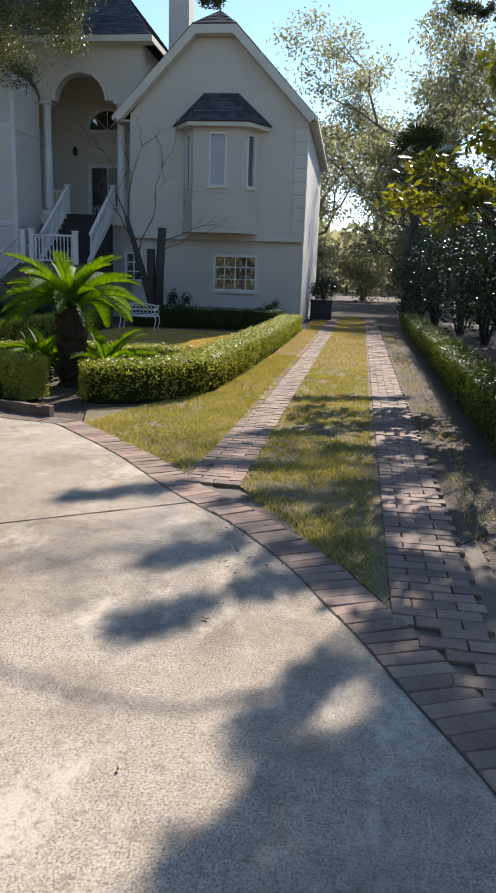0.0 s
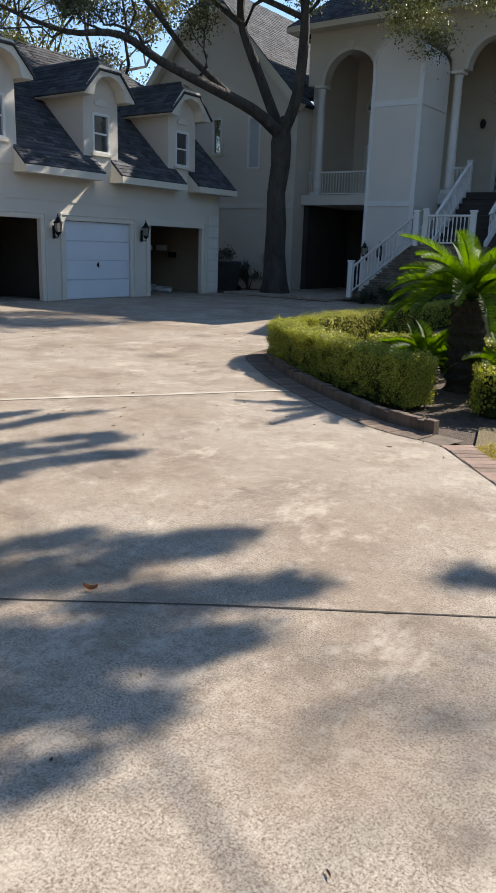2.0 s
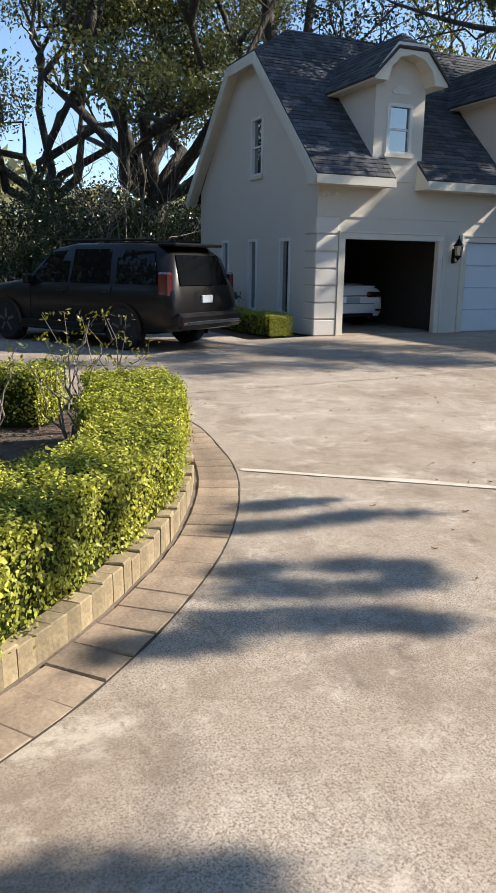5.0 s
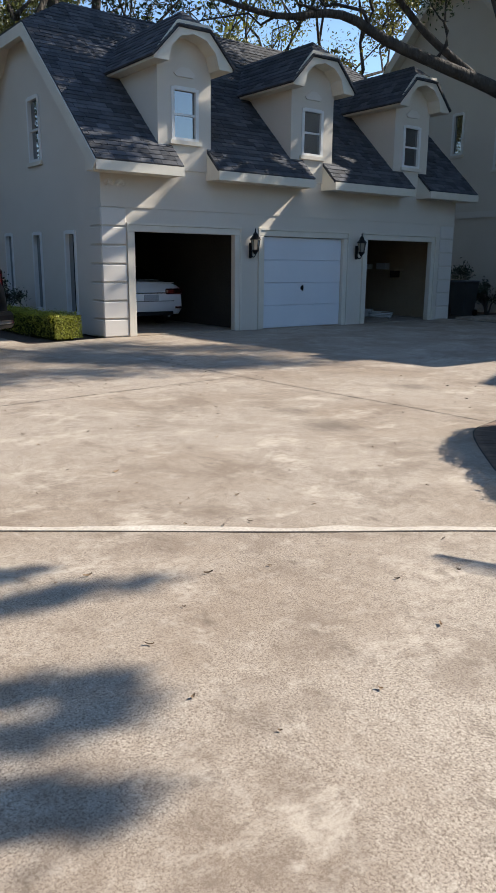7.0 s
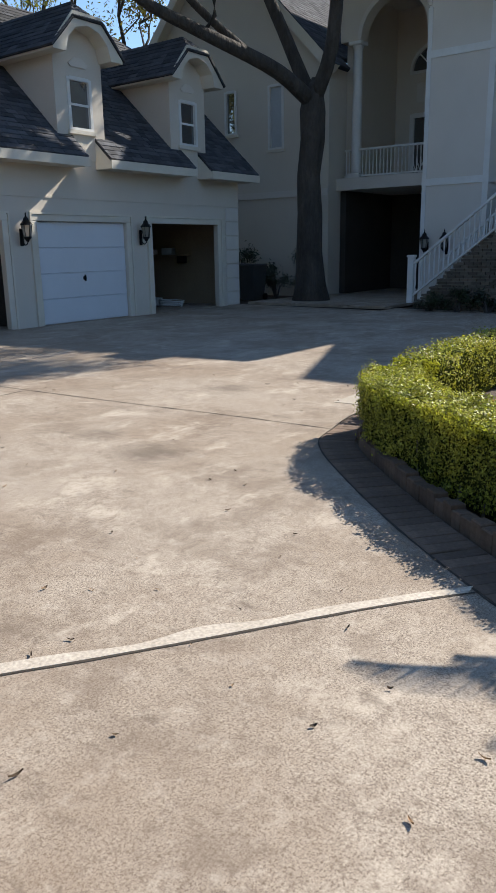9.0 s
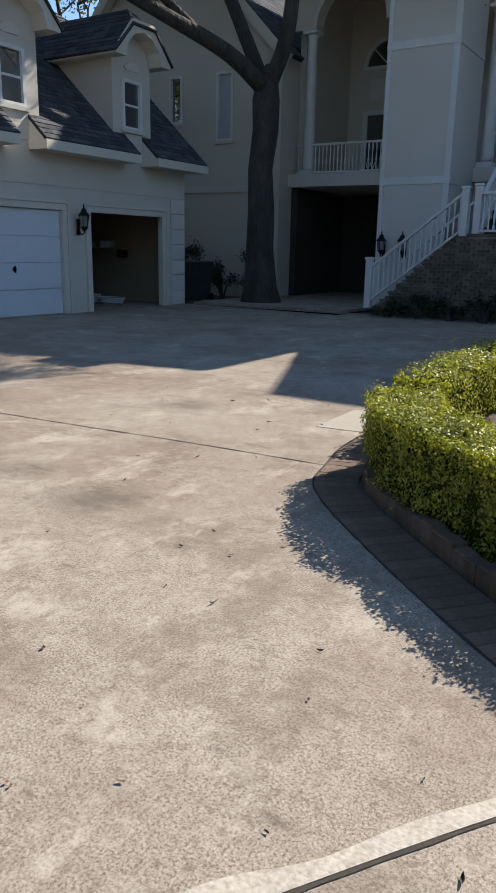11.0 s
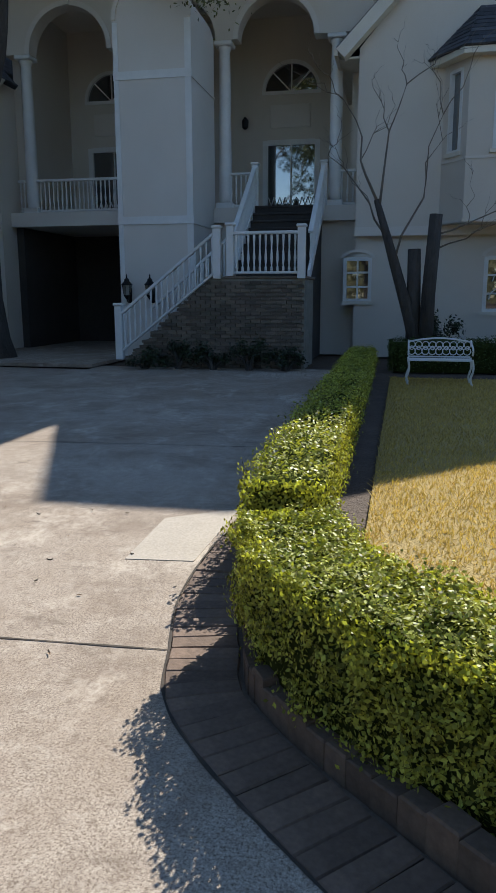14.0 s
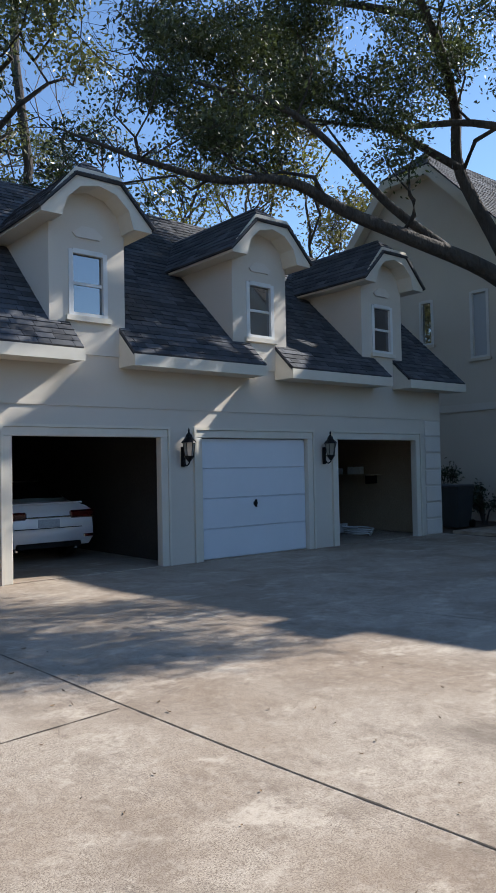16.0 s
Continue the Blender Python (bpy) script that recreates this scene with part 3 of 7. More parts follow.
# raised ornament near the corner
for k in (0, 1):
    bm = bmesh.new()
    for q in range(5):
        a = radians(20 + 35 * q)
        lathe(bm, [(0.01, 0.0), (0.05, 0.012), (0.03, 0.03), (0.005, 0.04)], 8, (0.07 * math.cos(a), 0.07 * math.sin(a), 0))
    bmesh.ops.transform(bm, matrix=at_x(GX) @ Matrix.Translation((GY0 + 0.18 + 0.26 * k, 3.02, 0.0)), verts=bm.verts[:])
    part("rosette", bm, M["stucco_pale"], garage, "moulded stucco rosette")
# door casings: two jambs and a head, each with a back band
for a, b in DOORS:
    for y0, y1, z0, z1, bands in ((a - 0.13, a + 0.006, 0, DT - 0.006, ((a - 0.17, a - 0.13, 0, DT + 0.17),)), (b - 0.006, b + 0.13, 0, DT - 0.006, ((b + 0.13, b + 0.17, 0, DT + 0.17),)), (a - 0.13, b + 0.13, DT - 0.006, DT + 0.13, ((a - 0.13, b + 0.13, DT + 0.13, DT + 0.17),))):
        bm = boxes((GX - 0.125, y0, z0, GX + 0.03, y1, z1), bevel=0.01)
        for y2, y3, z2, z3 in bands:
            box(bm, GX, y2, z2, GX + 0.05, y3, z3)
        part("head_casing" if z0 else "jamb_casing", bm, M["cream"], garage, "cream painted door casing")
a, b = DOORS[1]
gdoor = part("garage_door", boxes((GX - 0.115, a + 0.012, 0.01, GX - 0.09, b - 0.012, DT - 0.012)), M["door"], garage, "closed white sectional garage door")
for i in range(4):
    z0 = 0.02 + i * 0.528
    part("door_panel", boxes((GX - 0.091, a + 0.014, z0, GX - 0.06, b - 0.014, z0 + 0.515 if i < 3 else DT - 0.015), bevel=0.008), M["door"], gdoor)
bm = lathe(bmesh.new(), [(0.05, 0), (0.05, 0.008), (0.02, 0.012)], 12)
bmesh.ops.transform(bm, matrix=pose(GX - 0.06, 17.3, 0.95, 0, 90, 0), verts=bm.verts[:])
box(bm, GX - 0.05, 17.29, 0.88, GX - 0.02, 17.31, 1.02)
part("door_handle", bm, M["black"], gdoor, "black handle")
# roof: slope 0.926 from the eave
EX, EZ, RX, RZ = -16.31, 3.42, -20.5, 7.3
CLIPZ = 6.5
cx = EX - (CLIPZ - EZ) / 0.926
bx = 2 * RX - EX
cbx = 2 * RX - cx
YF, YB = GY0 - 0.3, GY1 + 0.3


wz = EZ + (EX - (GX + 0.0)) * 0.926
# front slope in two convex pieces round the clipped corner
for q in (((GX, YF + 1.3, wz), (GX, YB - 1.3, wz), (RX, YB - 1.3, RZ), (RX, YF + 1.3, RZ)),
          ((GX, YF, wz), (GX, YF + 1.3, wz), (cx, YF + 1.3, CLIPZ), (cx, YF, CLIPZ)),
          ((cx, YF, CLIPZ), (cx, YF + 1.3, CLIPZ), (RX, YF + 1.3, RZ), (RX, YF + 1.3, RZ)),
          ((GX, YB - 1.3, wz), (GX, YB, wz), (cx, YB, CLIPZ), (cx, YB - 1.3, CLIPZ)),
          ((cx, YB - 1.3, CLIPZ), (cx, YB, CLIPZ), (RX, YB - 1.3, RZ), (RX, YB - 1.3, RZ)),
          ((cbx, YF, CLIPZ), (cx, YF, CLIPZ), (RX, YF + 1.3, RZ), (RX, YF + 1.3, RZ)),
          ((cbx, YB, CLIPZ), (cx, YB, CLIPZ), (RX, YB - 1.3, RZ), (RX, YB - 1.3, RZ)),
          ((bx, YF, EZ), (bx, YB, EZ), (cbx, YB, CLIPZ), (cbx, YF, CLIPZ)),
          ((cbx, YF + 0.0, CLIPZ), (cbx, YB, CLIPZ), (RX, YB - 1.3, RZ), (RX, YF + 1.3, RZ))):
    roof_plane(garage, *q)
# eave aprons between the dormers
for y0, y1 in ((YF, 13.6), (14.46, 17.15), (17.78, 20.57), (21.18, YB)):
    roof_plane(garage, (EX, y0, EZ), (EX, y1, EZ), (GX, y1, wz), (GX, y0, wz), 0.05)
    bm = bmesh.new()
    prism(bm, [(EX - 0.005, EZ - 0.19), (EX - 0.005, EZ - 0.03), (GX, wz - 0.06), (GX, EZ - 0.19)], axes((0, y0, 0), (1, 0, 0), (0, 0, 1)), -(y1 - y0), 0.0)
    part("soffit", bm, M["cream"], garage, "cream boxed eave")
    part("fascia", boxes((EX - 0.006, y0 - 0.012, EZ - 0.2, EX + 0.022, y1 + 0.012, EZ - 0.02)), M["cream"], garage)
# rake boards on the gable
bm = bmesh.new()
rake = [(EX + 0.03, EZ - 0.05), (cx, CLIPZ - 0.04), (cbx, CLIPZ - 0.04), (bx - 0.03, EZ - 0.05)]
rail_trim(bm, rake, at_y(YF), 0.24, -0.03, 0.03)
part("rake_board", bm, M["cream"], garage, "cream painted rake boards")
bm = bmesh.new()
rail_trim(bm, [(EX, EZ - 0.12), (cx, CLIPZ - 0.12), (cbx, CLIPZ - 0.12), (bx, EZ - 0.12)], at_y(YF), 0.05, -0.3, -0.03)
part("rake_soffit", bm, M["cream"], garage)


def dormer(c):
    hw = 0.645
    d = part("dormer", wall(bmesh.new(), [(c - hw, 3.4), (c + hw, 3.4), (c + hw, 5.62), (c + 0.36, 6.0), (c - 0.36, 6.0), (c - hw, 5.62)], at_x(GX + 0.03), -0.14, 0.0, [(c - 0.31, 3.98, c + 0.31, 5.0)]), M["stucco"], garage, "beige stucco wall dormer")
    # cheeks run back into the slope
    bm = bmesh.new()
    for y in (c - hw, c + hw - 0.12):
        prism(bm, [(GX - 0.11, 3.5), (GX - 0.11, 5.62), (-18.9, 5.62), (-18.9, 5.4)], at_y(y), -0.12, 0.0)
    part("cheek", bm, M["stucco"], d)
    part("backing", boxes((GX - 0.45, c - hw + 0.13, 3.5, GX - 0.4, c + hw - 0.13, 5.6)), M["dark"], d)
    fr = window(garage, at_x(GX + 0.03), c - 0.31, 3.98, c + 0.31, 5.0, rails=1, fw=0.055, depth=0.08)
    bm = bmesh.new()
    prism(bm, [(c - 0.2, 5.2), (c + 0.2, 5.2), (c + 0.26, 5.26), (c + 0.1, 5.38), (c - 0.1, 5.38), (c - 0.26, 5.26)], at_x(GX + 0.03), 0.0, 0.03)
    part("shell_ornament", bm, M["stucco_pale"], d, "moulded shell ornament")
    # fascia with an arched underside
    fx = GX + 0.42
    arch = arc(c, 5.36, 0.6, 180, 0, 6, 0.56)
    bm = bmesh.new()
    left = [(c - 0.93, 5.36)] + [(c - 0.93, 5.47), (c - 0.37, 6.13), (c, 6.13)] + [p for p in arch if p[0] <= c + 1e-6][::-1]
    right = [(2 * c - p[0], p[1]) for p in left][::-1]
    prism(bm, left, at_x(fx), -0.045, 0.0)
    prism(bm, right, at_x(fx), -0.045, 0.0)
    part("fascia", bm, M["cream"], d, "cream arched dormer fascia")
    for s in (-1, 1):
        pr = [(c + s * 0.93, 5.36), (c + s * 0.93, 5.44), (c + s * 0.66, 5.44), (c + s * 0.645, 5.36)]
        part("soffit", prism(bmesh.new(), pr if s > 0 else pr[::-1], at_x(fx), -2.2, -0.045), M["cream"], d)
    # small clipped-gable roof
    bm = prism(bmesh.new(), arc(c, 5.36, 0.64, 180, 0, 6, 0.6) + arc(c, 5.36, 0.6, 0, 180, 6, 0.56), at_x(GX + 0.031), 0.0, fx - GX - 0.077)
    part("arch_soffit", bm, M["cream"], d)
    ex, top, fr_x = 0.98, 6.44, fx + 0.04
    k = (top - 5.42) / ex
    hz = 5.42 + (ex - 0.4) * k
    for s in (-1, 1):
        yb, yc = c + s * ex, c + s * 0.4
        roof_plane(garage, (fr_x, yb, 5.42), (-18.7, yb, 5.42), (-19.3, yc, hz), (fr_x, yc, hz), 0.04)
        roof_plane(garage, (fr_x, yc, hz), (-19.3, yc, hz), (-19.75, c, top), (fr_x - 0.5, c, top), 0.04)
    roof_plane(garage, (fr_x, c - 0.4, hz), (fr_x, c + 0.4, hz), (fr_x - 0.5, c, top), (fr_x - 0.5, c, top), 0.04)


for c in (13.92, 17.42, 20.85):
    dormer(c)

# -- main house
house = thing("main_house", "two-storey beige stucco house with arched porch and gabled wings", "house")
# gabled block beside the oak
LX0, LX1, LY = -24.2, -16.2, 26.6
lw = [(-18.4, 4.52, -17.84, 6.4), (-20.14, 5.1, -19.68, 6.42)]
bm = wall(bmesh.new(), [(LX0, 0), (LX1, 0), (LX1, 6.75), (-19.5, 10.28), (-21.1, 10.28), (LX0, 6.75)], at_y(LY), -0.25, 0.0, lw)
part("left_gable_wall", bm, M["stucco"], house, "shaded stucco gable wall")
for w in lw:
    window(house, at_y(LY), *w, rails=0, label="tall white-framed window", glass="blind" if w[0] > -19 else "glass")
part("band", boxes((LX0, LY - 0.05, 3.06, LX1, LY, 3.26)), M["stucco_pale"], house)
each("side_wall", M["stucco"], house, (LX1 - 0.25, LY + 0.25, 0, LX1, 38, 6.8), (LX0, LY + 0.25, 0, LX0 + 0.25, 38, 6.8), (LX0, 37.75, 0, -1.3, 38, 6.8))
rz = 11.2
for q in (((LX1 + 0.35, LY - 0.35, 6.62), (LX1 + 0.35, 27.2, 6.62), (-19.45, 27.2, 10.35), (-19.45, LY - 0.35, 10.35)), ((LX1 - 0.05, 27.2, 7.03), (LX1 - 0.05, 34, 7.03), (-19.45, 34, 10.35), (-19.45, 27.2, 10.35)),
          ((-19.45, LY - 0.35, 10.35), (-19.45, 34, 10.35), (-20.3, 34, rz), (-20.3, LY + 0.7, rz)),
          ((LX0 - 0.35, LY - 0.35, 6.62), (LX0 - 0.35, 34, 6.62), (-21.15, 34, 10.35), (-21.15, LY - 0.35, 10.35)),
          ((-21.15, LY - 0.35, 10.35), (-21.15, 34, 10.35), (-20.3, 34, rz), (-20.3, LY + 0.7, rz)),
          ((-21.15, LY - 0.35, 10.35), (-19.45, LY - 0.35, 10.35), (-20.3, LY + 0.7, rz), (-20.3, LY + 0.7, rz))):
    roof_plane(house, *q)
bm = rail_trim(bmesh.new(), [(LX1 + 0.36, 6.6), (-19.45, 10.3), (-21.15, 10.3), (LX0 - 0.36, 6.6)], at_y(LY - 0.35), 0.26, -0.32, 0.03)
part("rake_board", bm, M["cream"], house, "cream painted rake boards")

# porch block: arcade at y = 27.44
PY, PF, PX0, PX1 = 27.44, 3.55, -16.2, -7.3
SPR, TOP = 7.36, 9.3
mp = at_y(PY - 0.2)
ARCHES = [(-14.48, 1.03), (-11.75, 1.03), (-9.28, 0.9)]
cuts = [PX0] + [(p[0] + p[1] + q[0] - q[1]) / 2 for p, q in zip(ARCHES, ARCHES[1:])] + [PX1 + 0.25]
for (ac, r), x0, x1 in zip(ARCHES, cuts, cuts[1:]):
    bm = prism(bmesh.new(), [(x0, SPR), (ac - r, SPR)] + arc(ac, SPR, r, 180, 90, 12)[1:] + [(ac, TOP), (x0, TOP)], mp, -0.4, 0.0)
    prism(bm, arc(ac, SPR, r, 90, 0, 12) + [(x1, SPR), (x1, TOP), (ac, TOP)], mp, -0.4, 0.0)
    bmesh.ops.remove_doubles(bm, verts=bm.verts[:], dist=0.0002)
    part("arcade_wall", bm, M["stucco"], house, "stucco wall over a round porch arch")
for ac, r in (ARCHES[0], ARCHES[2]):
    bm = bmesh.new()
    prism(bm, arc(ac, SPR, r + 0.12, 180, 0, 20) + arc(ac, SPR, r, 0, 180, 20), mp, 0.0, 0.03)
    prism(bm, [(ac - 0.09, SPR + r), (ac + 0.09, SPR + r), (ac + 0.14, SPR + r + 0.3), (ac - 0.14, SPR + r + 0.3)], mp, 0.03, 0.07)
    part("arch_moulding", bm, M["stucco_pale"], house)
for x in (-15.72, -10.55, -7.85):
    col = part("column", lathe(bmesh.new(), [(0.15, PF + 0.14), (0.16, PF + 0.3), (0.135, SPR - 0.3), (0.13, SPR - 0.22), (0.16, SPR - 0.16), (0.165, SPR - 0.1)], 20, (x, PY, 0)), M["white"], house, "white round porch column", smooth=True)
    part("base", boxes((x - 0.21, PY - 0.21, PF, x + 0.21, PY + 0.21, PF + 0.14), bevel=0.02), M["white"], col)
    part("capital", boxes((x - 0.22, PY - 0.22, SPR - 0.1, x + 0.22, PY + 0.22, SPR - 0.003), bevel=0.02), M["white"], col)
part("porch_floor", boxes((PX0, PY - 0.35, 3.2, PX1, 30.6, PF)), M["stucco_pale"], house, "stained pale porch slab")
part("porch_ceiling", boxes((PX0, PY + 0.21, 8.9, PX1, 30.6, 9.1)), M["stucco"], house)
DOORS_BACK = [(-10.18, 3.56, -8.6, 5.72), (-15.45, 3.56, -13.9, 5.72)]
HALF = [(-9.4, 7.0, 0.82), (-14.7, 7.0, 0.82)]
bm = wall(bmesh.new(), [(PX0, 0), (PX1, 0), (PX1, 9.3), (PX0, 9.3)], at_y(30.6), -0.25, 0, DOORS_BACK + [(c - r, z, c + r, z + r) for c, z, r in HALF])
part("porch_back_wall", bm, M["stucco"], house)
each("porch_side_wall", M["stucco"], house, (PX0 - 0.002, PY + 0.21, PF, PX0 + 0.2, 30.6, 9.1), (PX1 - 0.2, PY + 0.21, PF, PX1, 30.6, 9.1))
# Dark sheet behind the porch wall; the room's shade is its colour.
part("rear_shade_sheet", boxes((PX0 + 0.2, 33.2, 3.5, PX1 - 0.2, 33.3, 9.0)), M["dark"], house)
for u0, v0, u1, v1 in DOORS_BACK:
    fr = window(house, at_y(30.6), u0, v0, u1, v1, rails=0, bars=1, fw=0.12, sill=False, label="white glazed double porch door")
    bm = bmesh.new()
    for i in range(9):
        u = u0 + 0.14 + (u1 - u0 - 0.28) * i / 8
        for s in (-1, 1):
            a, b = max(u - 0.3 * s, u0 + 0.12), u
            prism(bm, [(u - 0.012, 3.72), (u + 0.012, 3.72), (u + s * 0.16 + 0.012, 4.2), (u + s * 0.16 - 0.012, 4.2)], at_y(30.6), -0.05, -0.03)
    part("lattice", bm, M["white"], fr, "white crossed lattice guard")
    part("transom_panel", boxes((u0 + 0.2, 30.56, 6.05, u1 - 0.25, 30.6, 6.66), bevel=0.01), M["stucco_pale"], house)
for c, z, r in HALF:
    bm = bmesh.new()
    prism(bm, arc(c, z, r, 180, 0, 20) + arc(c, z, r - 0.09, 0, 180, 20), at_y(30.6), -0.1, 0.03)
    prism(bm, [(c - r, z - 0.07), (c + r, z - 0.07), (c + r, z + 0.02), (c - r, z + 0.02)], at_y(30.6), -0.1, 0.03)
    for a in (45, 90, 135):
        d = Vector((math.cos(radians(a)), math.sin(radians(a))))
        n = Vector((-d.y, d.x)) * 0.018
        prism(bm, [(c + n.x, z + n.y), (c - n.x, z - n.y), (c + d.x * (r - 0.08) - n.x, z + d.y * (r - 0.08) - n.y), (c + d.x * (r - 0.08) + n.x, z + d.y * (r - 0.08) + n.y)], at_y(30.6), -0.08, -0.04)
    fr = part("fan_window", bm, M["white"], house, "half-round fanlight")
    part("pane", prism(bmesh.new(), arc(c, z, r - 0.09, 180, 0, 20), at_y(30.6), -0.08, -0.07), M["glass"], fr)
    bm = bmesh.new()
    for a0, a1, e in ((180, 90, -r), (90, 0, r)):
        prism(bm, arc(c, z, r, a0, a1, 10) + ([(c, z + r + 0.001), (c - r, z + r + 0.001)] if e < 0 else [(c + r, z + r + 0.001), (c, z + r + 0.001)])[:: 1][(0 if e > 0 else 1):(1 if e > 0 else 2)], at_y(30.6), -0.249, -0.001)
    part("spandrel", bm, M["stucco"], house)
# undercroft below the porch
# These walls carry the undercroft's shade in their near-black colour.
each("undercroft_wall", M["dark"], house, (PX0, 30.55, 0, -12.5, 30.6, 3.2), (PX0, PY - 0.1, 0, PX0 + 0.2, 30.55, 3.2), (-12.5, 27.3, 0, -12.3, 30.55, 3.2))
each("undercroft_wall", M["stucco"], house, (-12.3, 27.3, 0, PX1, 27.5, 3.2))
part("undercroft_step", boxes((-16.6, 22.95, 0.0, -12.35, 30.5, 0.07)), M["concrete"], house, "low concrete slab under the porch")

# vaulted tower wall standing before the arcade
TX0, TX1, TY = -12.5, -10.77, 25.2
tc, tr = (TX0 + TX1) / 2, (TX1 - TX0) / 2
TW = [(TX0, 0), (TX1, 0)] + arc(tc, 7.25, tr, 0, 180, 24)
bm = prism(bmesh.new(), TW, at_y(TY), -(27.23 - TY), 0.0)
tower = part("tower", bm, M["stucco_pale"], house, "pale stucco tower with vaulted top")
for z in (3.02, 6.05):
    part("string_course", boxes((TX0 - 0.02, TY - 0.03, z, TX1 + 0.02, TY - 0.001, z + 0.17)), M["white"], tower, "pale painted string course")
    part("string_course", boxes((TX1 + 0.001, TY, z, TX1 + 0.025, 27.2, z + 0.05)), M["stucco_pale"], tower)
for x0, x1 in ((TX0 - 0.012, TX0 + 0.1), (TX1 - 0.13, TX1 + 0.012)):
    for z0, z1 in ((0.0, 3.018), (3.192, 6.048), (6.222, 7.2)):
        part("corner_board", boxes((x0, TY - 0.022, z0, x1, TY - 0.001, z1)), M["white"], tower, "pale painted corner board")
bm = prism(bmesh.new(), arc(tc, 7.25, tr + 0.03, 0, 180, 24) + arc(tc, 7.25, tr - 0.06, 180, 0, 24), at_y(TY), 0.0, 0.03)
part("arch_moulding", bm, M["stucco_pale"], tower)

# hipped main roof
for q in (((-16.9, 26.75, TOP), (-6.6, 26.75, TOP), (-10.2, 32.0, 13.7), (-12.8, 32.0, 13.7)), ((-6.6, 26.75, TOP), (-6.6, 37.5, TOP), (-10.2, 32.0, 13.7), (-10.2, 32.0, 13.7)),
          ((-16.9, 37.5, TOP), (-6.6, 37.5, TOP), (-10.2, 32.0, 13.7), (-12.8, 32.0, 13.7)), ((-16.9, 26.75, TOP), (-16.9, 37.5, TOP), (-12.8, 32.0, 13.7), (-12.8, 32.0, 13.7))):
    roof_plane(house, *q)
bm = boxes((-16.92, 26.72, TOP - 0.2, -6.58, 26.78, TOP - 0.01), (-6.62, 26.78, TOP - 0.2, -6.58, 37.5, TOP - 0.01), (-16.92, 26.78, TOP - 0.2, -16.88, 37.5, TOP - 0.01), (-16.88, 26.78, TOP - 0.2, -6.62, 27.24, TOP - 0.14))
part("eave", bm, M["cream"], house, "cream boxed eave")
each("upper_wall", M["stucco"], house, (PX0, 30.86, 6.7, PX0 + 0.2, 37, 9.3), (PX1 - 0.2, 27.65, 9.1, PX1 + 0.05, 37, 9.3), (PX1, 27.7, 6.7, PX1 + 0.2, 37, 9.25))
ch = part("chimney", boxes((-7.2, 31.6, 8, -6.4, 32.5, 13.2)), M["stucco"], house, "tall stucco chimney")
part("chimney_cap", boxes((-7.27, 31.53, 13.2, -6.33, 32.57, 13.4), bevel=0.03), M["stucco_pale"], ch)

# gabled wing with bay window
WX0, WX1, WY = -7.28, -1.25, 26.55
ww = [(-4.34, 1.07, -2.82, 2.3), (-7.52, 1.31, -6.9, 2.3)]
bm = wall(bmesh.new(), [(WX0, 2.8), (WX1, 2.8), (WX1, 6.78), (-3.72, 9.36), (-5.05, 9.36), (WX0, 6.78)], at_y(WY), -0.25, 0.0)
part("wing_gable_wall", bm, M["stucco"], house, "shaded stucco gable wall")
bm = wall(bmesh.new(), [(WX0, 0), (WX1, 0), (WX1, 2.8), (WX0, 2.8)], at_y(WY + 0.16), -0.25, 0.0, ww)
part("wing_base_wall", bm, M["stucco"], house)
# Paler stucco puts the sunlight into the side walls' colour.
each("wing_side_wall", M["stucco_pale"], house, (WX1 - 0.25, WY + 0.41, 0, WX1, 37.75, 6.8), (WX0, WY + 0.41, 0, WX0 + 0.25, 37.75, 6.8), label="side wall in paler stucco standing in for sunlight")
part("wing_floor_band", boxes((WX0 - 0.01, WY - 0.03, 2.78, WX1 + 0.03, WY, 2.98)), M["stucco_pale"], house)
# Dark sheet behind the wing's windows, shade put into its colour.
part("wing_shade_sheet", boxes((WX0 + 0.3, 29, 0, WX1 - 0.3, 29.1, 2.8)), M["dark"], house)
for z in [3.05 + 0.42 * i for i in range(9)]:
    part("quoin", boxes((WX1 - 0.42, WY - 0.03, z, WX1 + 0.02, WY - 0.001, z + 0.38), bevel=0.01), M["stucco_pale"], house)
fr = window(house, at_y(WY + 0.16), *ww[0], rails=2, bars=3, label="white multi-pane window with scrolled guard", fw=0.07)
bm = bmesh.new()
for c in (-3.96, -3.2):
    for rr, cz in ((0.26, 1.35), (0.2, 1.75)):
        P = [Vector((c + rr * math.cos(a * 0.35), WY + 0.11, cz + rr * math.sin(a * 0.35))) for a in range(0, 10)]
        tube(bm, P, [0.014] * len(P), 5)
part("scroll_guard", bm, M["white"], fr, "white scrolled iron guard")
fr = window(house, at_y(WY + 0.16), *ww[1], rails=2, bars=1, label="small white arched window", fw=0.06)
bm = prism(bmesh.new(), arc(-7.21, 2.3, 0.4, 180, 0, 14, 0.2) + arc(-7.21, 2.3, 0.32, 0, 180, 14, 0.13), at_y(WY + 0.16), 0.0, 0.03)
part("arch_head", bm, M["stucco_pale"], fr)
bm = prism(bmesh.new(), arc(-3.58, 2.32, 0.84, 180, 0, 18, 0.3) + arc(-3.58, 2.32, 0.76, 0, 180, 18, 0.22), at_y(WY + 0.16), 0.0, 0.03)
part("arch_head", bm, M["stucco_pale"], house)
